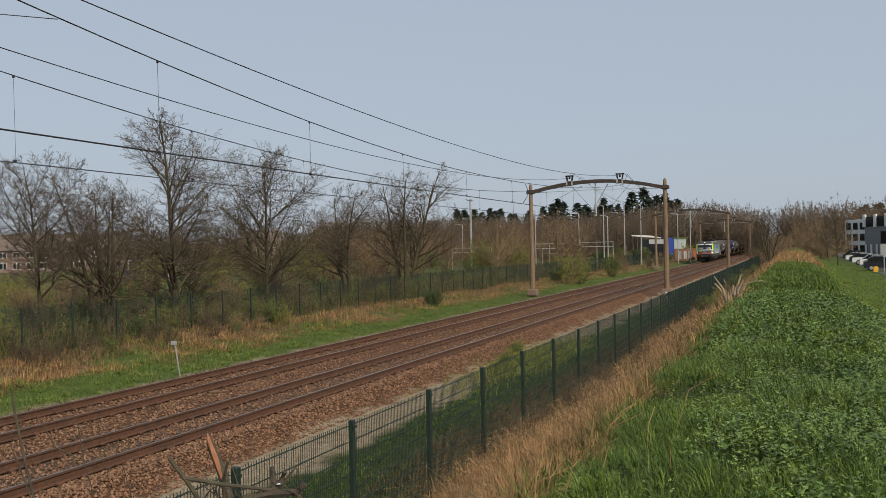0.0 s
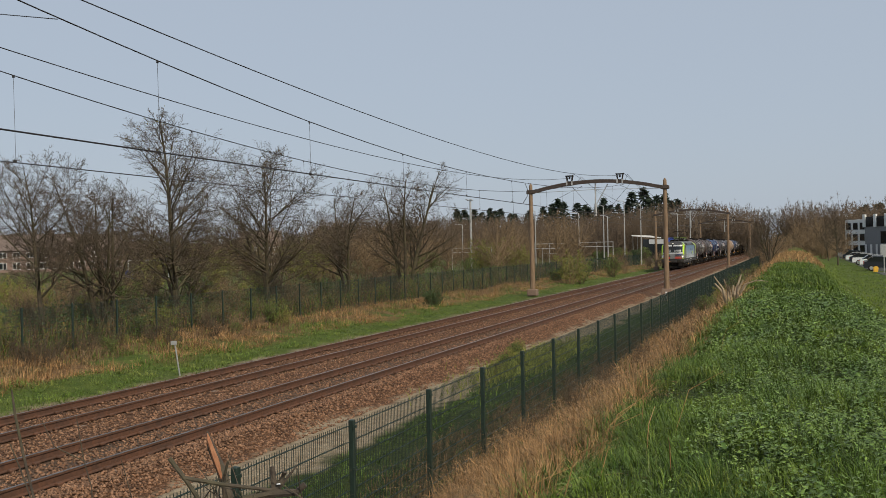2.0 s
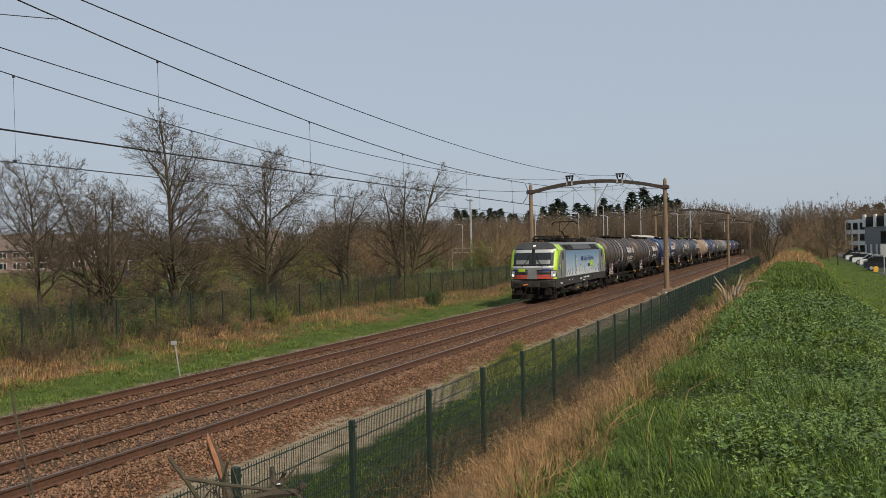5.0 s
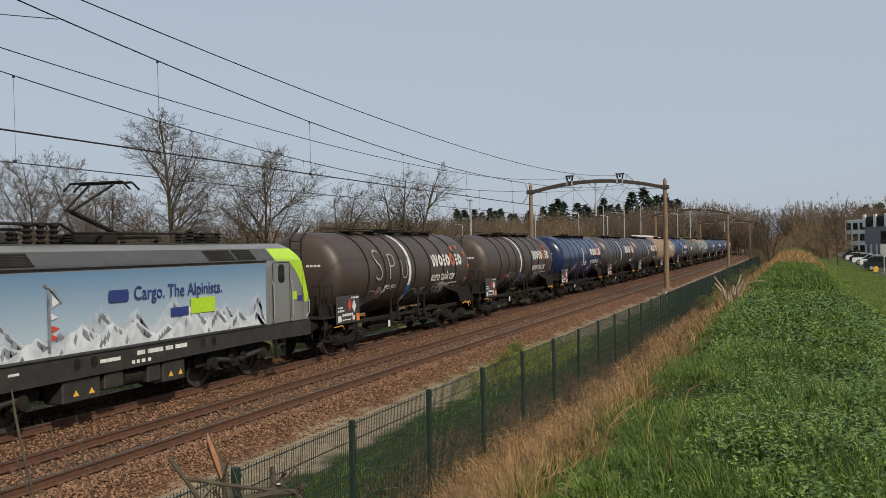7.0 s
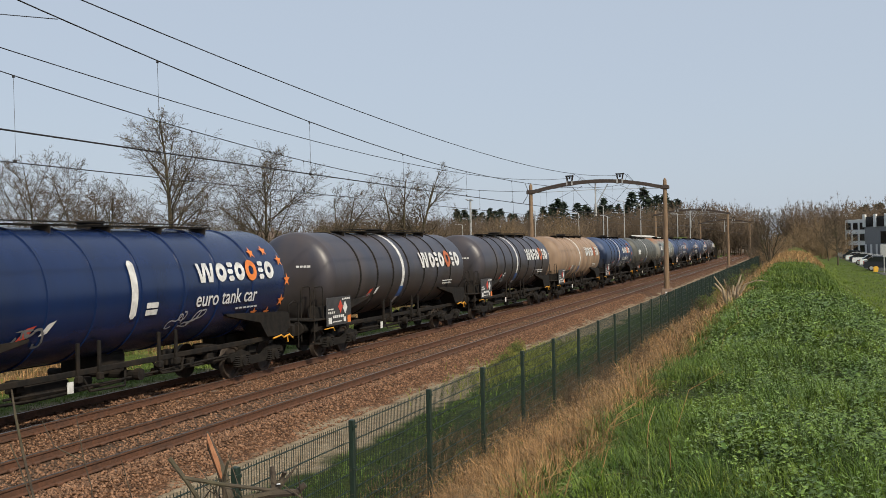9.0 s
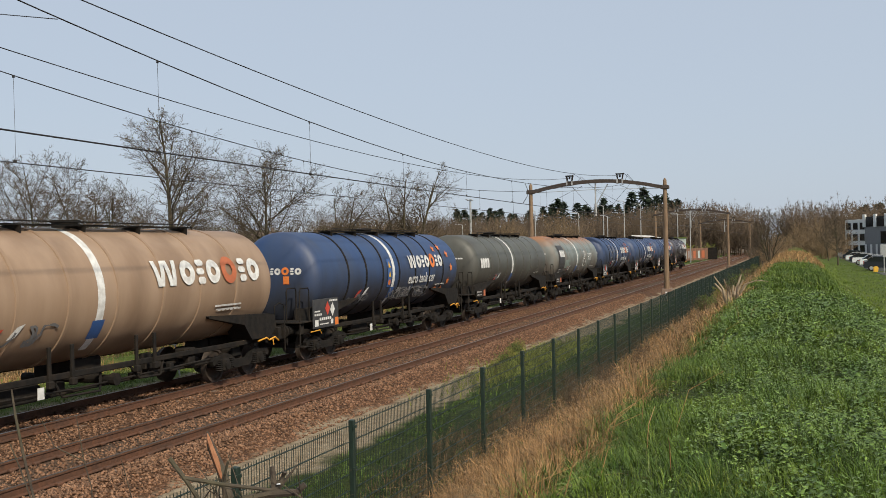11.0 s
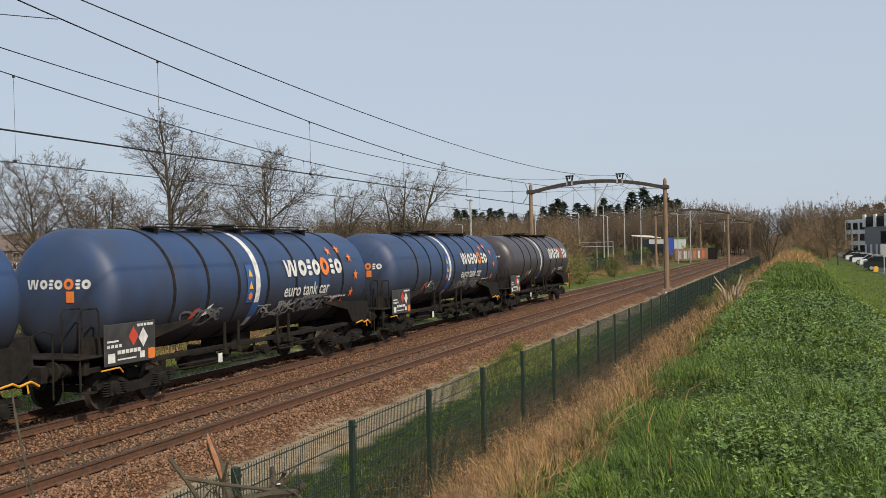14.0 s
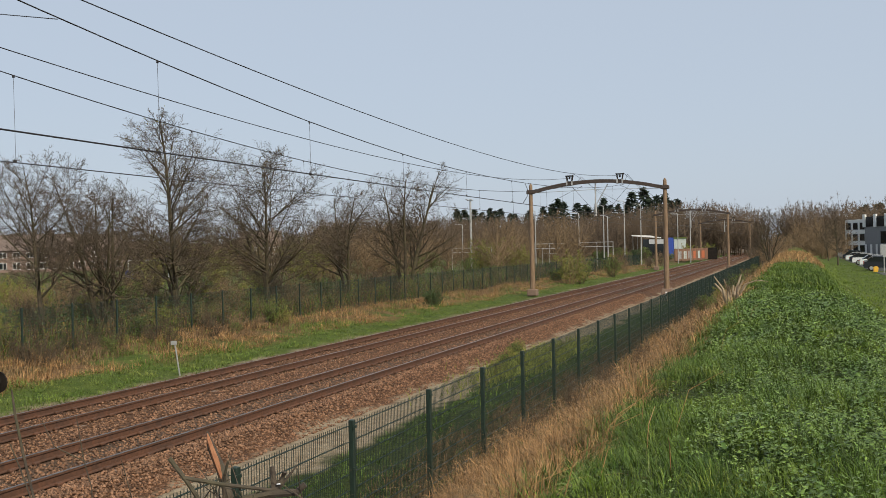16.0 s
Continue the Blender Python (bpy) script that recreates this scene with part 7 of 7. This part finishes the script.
gw = thing("graffiti_wall", "rusty container wall sprayed with pale graffiti", "wall", at=(-19.6, 209, 0))
part("sheet", Mesh().box((0, 0, 1.2), (0.3, 21.5, 2.4), 0.04, rz=-0.218), RUSTW, gw)
part("end_sheet", Mesh().box((2.9, 9.7, 1.2), (2.6, 0.3, 2.5), 0.04), BLACK, gw, "dark end")
for i, (c, w_) in enumerate(((CHALK, 1.8), (MINT, 1.7), (CHALK, 2.0), (PALEORANGE, 1.6), (MINT, 1.2), (PALEORANGE, 2.2))):
    t = -8 + 2.9 * i
    part("graffiti", Mesh().box((t * 0.2165 + 0.17, t * 0.976, 1.15), (0.03, w_, 1.5), 0.01, rz=-0.218), c, gw, "sprayed colour patch")
for i in range(9):
    t = -10 + 2.5 * i
    part("rib", Mesh().box((t * 0.2165 + 0.16, t * 0.976, 1.2), (0.08, 0.1, 2.4), 0.01, rz=-0.218), RUSTW, gw)

# white and grey office block by the car park
ob = thing("office_block", "white and grey three-storey office block with dark windows", "office building", at=(12.9, 244, 0))
ob.rotation_euler = (0, 0, radians(-51))
part("wall", Mesh().box((0, 4, 4.0), (6.6, 8, 8.0), 0.03), RENDERW, ob, "white facade")
for r in range(3):
    for c in range(3):
        w_ = part("window", Mesh().box((-2.1 + 2.1 * c, -0.02, 1.5 + 2.5 * r), (1.5, 0.16, 1.6), 0.02), CLAD, ob)
        part("pane", Mesh().box((-2.1 + 2.1 * c, -0.12, 1.5 + 2.5 * r), (1.3, 0.04, 1.4)), GLASS_D, w_)
part("end_pier", Mesh().box((3.6, 0.6, 4.2), (0.9, 1.6, 8.6), 0.03), RENDERW, ob, "tall white pier")
og = thing("office_block", "grey clad office block with dark upper windows", "office building", at=(17.6, 237.0, 0))
og.rotation_euler = (0, 0, radians(-51))
part("wall", Mesh().box((0, 4, 4.0), (9.5, 8, 8.0), 0.03), CLAD, og, "grey cladding")
for c in range(3):
    part("window", Mesh().box((-3.2 + 3.2 * c, -0.03, 7.4), (2.3, 0.2, 2.2), 0.02), GLASS_D, og)
    part("pier", Mesh().box((-4.7 + 3.2 * c, -0.1, 7.6), (0.8, 0.5, 2.8), 0.05), RENDERW, og)
for c in range(6):
    part("column", Mesh().box((-4.3 + 1.6 * c, -0.2, 1.2), (0.35, 0.3, 2.4), 0.03), RENDERW, og)
part("entrance", Mesh().box((1.6, -0.05, 3.9), (3.2, 0.2, 2.6), 0.02), GLASS_D, og)

tagged(part("car_park", Mesh().box((17.0, 180, 0.02), (18, 150, 0.06)), TAR), "dark asphalt car park", "pavement", kind="structure")


def car(x, y, paint, turn, label, tall=0.0):
    c = thing("car", label, "car", "parked cars", at=(x, y, 0.05))
    c.rotation_euler = (0, 0, radians(turn))
    low = [(-2.15, 0.35), (-2.2, 0.62), (-2.1, 0.85), (-1.25, 0.98), (1.5, 1.02), (2.05, 0.98), (2.15, 0.7), (2.1, 0.35)]
    part("body", Mesh().prism(low, -0.88, 0.88), paint, c)
    top = [(-1.15, 0.97), (-0.45, 1.42 + tall), (1.1, 1.46 + tall), (1.85, 1.0)]
    part("cabin", Mesh().prism(top, -0.76, 0.76), GLASS_D, c, "dark glazed cabin")
    part("roof", Mesh().prism([(-0.5, 1.4 + tall), (-0.4, 1.46 + tall), (1.1, 1.49 + tall), (1.2, 1.42 + tall)], -0.74, 0.74), paint, c)
    for px in (-1.35, 1.35):
        for s_ in (-1, 1):
            w_ = part("wheel", Mesh().lathe([(s_ * 0.7, 0.0), (s_ * 0.7, 0.31), (s_ * 0.72, 0.33), (s_ * 0.88, 0.33), (s_ * 0.9, 0.3), (s_ * 0.9, 0.2)], 16, "y", (px, 0, 0.33)), BLACK, c)
            part("rim", Mesh().lathe([(s_ * 0.89, 0.2), (s_ * 0.905, 0.05), (s_ * 0.905, 0.0)], 10, "y", (px, 0, 0.33)), GALV, w_)
    for s_ in (-0.62, 0.62):
        part("headlight", Mesh().box((-2.13, s_, 0.74), (0.1, 0.35, 0.14), 0.03), L_SILVER, c)
        part("tail_light", Mesh().box((2.1, s_, 0.82), (0.08, 0.3, 0.16), 0.03), RED, c)
    part("bumper", Mesh().box((-2.16, 0, 0.45), (0.12, 1.6, 0.16), 0.04), BLACK, c)
    return c


CARW, CARD, CARG = plain("white_car_paint", (0.65, 0.66, 0.66), 0.25), plain("dark_car_paint", (0.02, 0.023, 0.03), 0.2), plain("silver_car_paint", (0.3, 0.31, 0.32), 0.25, 0.5)
for i, (x, y, pt, lb, tl) in enumerate(((9.9, 104, CARD, "dark car parked by the lawn", 0.1), (10.3, 111, CARG, "grey estate car parked by the lawn", 0.1), (10.3, 118.5, CARW, "white car parked by the lawn", 0.05), (10.2, 130, CARW, "white car parked by the lawn", 0.1), (10.3, 139, CARD, "dark car parked by the lawn", 0.0),
                                        (10.3, 149, CARW, "white car parked by the lawn", 0.0), (10.4, 160, CARD, "dark car parked by the lawn", 0.2), (10.3, 171, CARG, "silver car parked by the lawn", 0.0), (10.4, 184, CARG, "silver car parked by the lawn", 0.2), (10.3, 196, CARD, "dark car parked by the lawn", 0.2),
                                        (14.5, 135, CARG, "silver car in the second row", 0.3), (16.0, 160, CARW, "white car in the second row", 0.3))):
    car((x - 1.9) * 1.15, y * 1.15, pt, 176 + 3 * (i % 3), lb, tl)
yb = thing("grit_bin", "yellow grit bin between parked cars", "grit bin", at=(8.0, 115.5, 0.05))
part("body", Mesh().prism([(-0.22, 0.0), (0.22, 0.0), (0.27, 0.45), (0.1, 0.62), (-0.22, 0.52)], -0.2, 0.2), YELLOW, yb, "yellow plastic body")
for x, y in ((7.9, 100), (8.6, 112.5)):
    p = thing("notice_post", "thin grey post with a pale board by the lawn", "sign post", at=(x, y, 0))
    part("pole", Mesh().tube([(0, 0, 0), (0, 0, 2.9)], 0.05, 6), GALV, p)
    part("board", Mesh().box((0, -0.05, 2.4), (0.7, 0.04, 1.1), 0.02), GALV, p)
for x, y in ((17.5, 205), (20.0, 195)):
    p = thing("lamp_post", "curved pale lamp post in the car park", "lamp post", at=(x, y, 0))
    part("pole", Mesh().tube([(0, 0, 0), (0, 0, 5.3), (0.3, 0, 5.8), (1.0, 0, 6.0), (2.4, 0, 6.0)], 0.09, 7), GALV, p)
    part("lantern", Mesh().box((2.7, 0, 5.98), (0.7, 0.25, 0.12), 0.03), GALV, p)
# young trees with stakes at the edge of the lawn
for i, (x, y) in enumerate(((5.6, 150), (6.2, 165), (5.3, 182))):
    bare_tree("tree", "bare young tree at the edge of the lawn", (x, y, 0), 60 + i, height=6.5, spread=3.0, base=0.3, wide=0.48, kids=(14, 7, 5, 3), thin=0.012)
bare_tree("tree", "thin bare tree beside the dyke's end", (-2.6, 118, 0.9), 70, height=7.2, spread=2.6, stems=4, base=0.2, wide=0.36, kids=(10, 7, 5, 3), thin=0.01, trunk_r=0.09)

# ---- small things by the line ----
sg = thing("track_marker", "small white marker plate on a leaning post", "marker post", at=(-18.95, 28.09, -0.5))
part("post", Mesh().tube([(0, 0, 0), (-0.1, -0.12, 1.16)], 0.025, 6), GALV, sg)
part("plate", Mesh().box((-0.1, -0.16, 1.1), (0.2, 0.02, 0.13), 0.005, rz=0.3), GALV, sg)
for x, y in ((-8.9, 74.5), (-6.0, 82.0)):
    m_ = thing("cable_marker", "short white marker peg beside the ballast", "marker peg", at=(x, y, -0.5))
    part("peg", Mesh().box((0, 0, 0.25), (0.12, 0.08, 0.5), 0.02), RENDERW, m_)

WOODCUT = mat("split_orange_wood", (0.25, 0.1, 0.045), (0.34, 0.155, 0.075), 9, 0.8, stretch=(6, 6, 1))
DARKBARK = mat("dark_wet_bark", (0.04, 0.03, 0.022), (0.075, 0.058, 0.04), 14, 0.9, bump=0.6, dirt=(0.07, 0.07, 0.03), dscale=4, damt=0.5)
DEADW = mat("pale_dead_wood", (0.24, 0.18, 0.115), (0.33, 0.26, 0.175), 6, 0.9, bump=0.4)
br = thing("broken_branch", "split branch stub with orange torn wood", "branch", at=(0, 0, 0))
part("bark", Mesh().tube([(-3.44, 5.83, 1.05), (-3.55, 5.81, 1.85), (-3.62, 5.815, 2.06), (-3.69, 5.815, 2.2), (-3.72, 5.815, 2.31)], [0.035, 0.032, 0.034, 0.028, 0.006], 7), DARKBARK, br)
part("torn_wood", Mesh().tube([(-3.595, 5.79, 2.0), (-3.64, 5.785, 2.13), (-3.695, 5.79, 2.26), (-3.708, 5.8, 2.3)], [0.012, 0.02, 0.014, 0.003], 6), WOODCUT, br, "torn orange wood")
st = thing("cut_bush", "pruned bush of thick mossy sticks by the fence", "bush", at=(0, 0, 0))
for pts, r in ((((-3.55, 5.27, 2.13), (-3.33, 5.4, 2.07), (-2.96, 5.59, 2.0)), 0.014), (((-3.63, 5.25, 2.25), (-3.53, 5.28, 2.11), (-3.4, 5.32, 1.9), (-3.3, 5.4, 1.2)), 0.015), (((-3.1, 5.5, 1.1), (-3.1, 5.53, 1.9), (-3.085, 5.56, 2.05), (-3.1, 5.57, 2.16)), 0.022),
               (((-3.09, 5.55, 2.0), (-3.05, 5.58, 2.06), (-3.02, 5.58, 2.13)), 0.024), (((-3.25, 5.45, 1.97), (-3.1, 5.52, 2.0), (-2.95, 5.6, 2.0), (-2.9, 5.62, 2.05)), 0.026), (((-3.5, 5.6, 1.2), (-3.45, 5.55, 1.8), (-3.4, 5.5, 2.1), (-3.36, 5.48, 2.2)), 0.01), (((-3.1, 5.53, 1.95), (-3.02, 5.6, 2.08), (-2.96, 5.63, 2.16)), 0.008)):
    part("stick", Mesh().tube(pts, [r] + [r * 0.95] * (len(pts) - 2) + [r * 0.75], 7), DARKBARK, st)
r_ = random.Random(21)
for i in range(14):
    x, y, z = -3.2 + r_.uniform(-0.35, 0.3), 5.5 + r_.uniform(-0.1, 0.15), 1.85 + r_.uniform(-0.1, 0.15)
    a = r_.uniform(0, 6.28)
    part("twig", Mesh().tube([(x, y, z), (x + 0.08 * math.cos(a), y + 0.05 * math.sin(a), z + r_.uniform(0.05, 0.15)), (x + 0.22 * math.cos(a), y + 0.1 * math.sin(a), z + r_.uniform(0.05, 0.3))], [0.006, 0.004, 0.002], 5), DARKBARK, st)
part("cut_face", Mesh().lathe([(0, 0.0), (0.004, 0.018), (0.01, 0.0)], 8, "z", (-3.045, 5.55, 2.055)), RENDERW, st, "pale cut wood")
for pts, r in ((((-5.37, 5.85, 2.54), (-5.34, 5.85, 2.35), (-5.28, 5.85, 2.09), (-5.18, 5.84, 1.76), (-5.0, 5.8, 0.2)), 0.013), (((-5.35, 5.8, 2.16), (-5.28, 5.82, 1.98), (-5.2, 5.83, 1.77), (-5.1, 5.8, 0.3)), 0.008),
               (((-5.2, 5.96, 2.3), (-5.12, 5.99, 2.11), (-4.95, 6.1, 1.99), (-4.89, 6.1, 1.81), (-4.8, 6.1, 0.2)), 0.006), (((-5.02, 6.11, 2.32), (-4.95, 6.1, 1.99)), 0.006), (((-4.55, 6.0, 2.05), (-4.5, 6.05, 1.75), (-4.45, 6.1, 0.3)), 0.005)):
    t = tagged(part("sapling", Mesh().tube(pts, [r * 0.45] + [r * 0.75] * (len(pts) - 1), 6), DARKBARK), "thin bare sapling by the fence", "sapling", "saplings by the fence")
dt = thing("dead_bush", "pale dead bush with broken stubs on the slope", "bush", at=(-1.9, 33.0, 1.42))
r_ = random.Random(8)
for i in range(11):
    a, l = r_.uniform(0, 6.28), r_.uniform(0.25, 0.7)
    hgt = r_.uniform(0.6, 1.05)
    part("stub", Mesh().tube([(0.2 * math.cos(a), 0.2 * math.sin(a), 0), (l * 0.5 * math.cos(a), l * 0.5 * math.sin(a), hgt * 0.6), (l * math.cos(a), l * math.sin(a), hgt)], [0.05, 0.038, 0.02], 6), DEADW, dt)
part("long_stub", Mesh().tube([(0.1, 0, 0.2), (0.4, -0.1, 0.75), (0.75, -0.15, 0.88), (1.1, -0.2, 0.84)], [0.045, 0.03, 0.02, 0.008], 6), DEADW, dt)
for i in range(16):
    x, y = r_.uniform(-2.2, -0.6), 5.5 * (24 / 5.5) ** r_.random()
    z = float(ground_z(np.array(x), np.array(y)))
    a = r_.uniform(0, 6.28)
    h_ = r_.uniform(0.3, 0.6)
    tagged(part("dry_stalk", Mesh().tube([(x, y, z), (x + 0.12 * math.cos(a), y + 0.12 * math.sin(a), z + h_ * 0.7), (x + 0.4 * math.cos(a), y + 0.4 * math.sin(a), z + h_)], [0.004, 0.003, 0.002], 4), STRAW), "long pale dry stalk leaning in the grass", "dry stalk", "dry stalks")


def motions():
    """The train runs by at one even speed; the locomotive's wheels turn."""
    for ob, s8 in TRAIN:
        walk(ob, [(t, pose(FAR_X, s8 - SPEED * (t - 8), 0)) for t in (0.0, 16.0)])
    for ob in WHEELSETS:
        y, z = ob.location.y, ob.location.z
        walk(ob, [(k / 30, pose(0, y, z, math.degrees(SPEED / 0.625 * k / 30) % 360, 0, 0)) for k in range(481)])


motions()
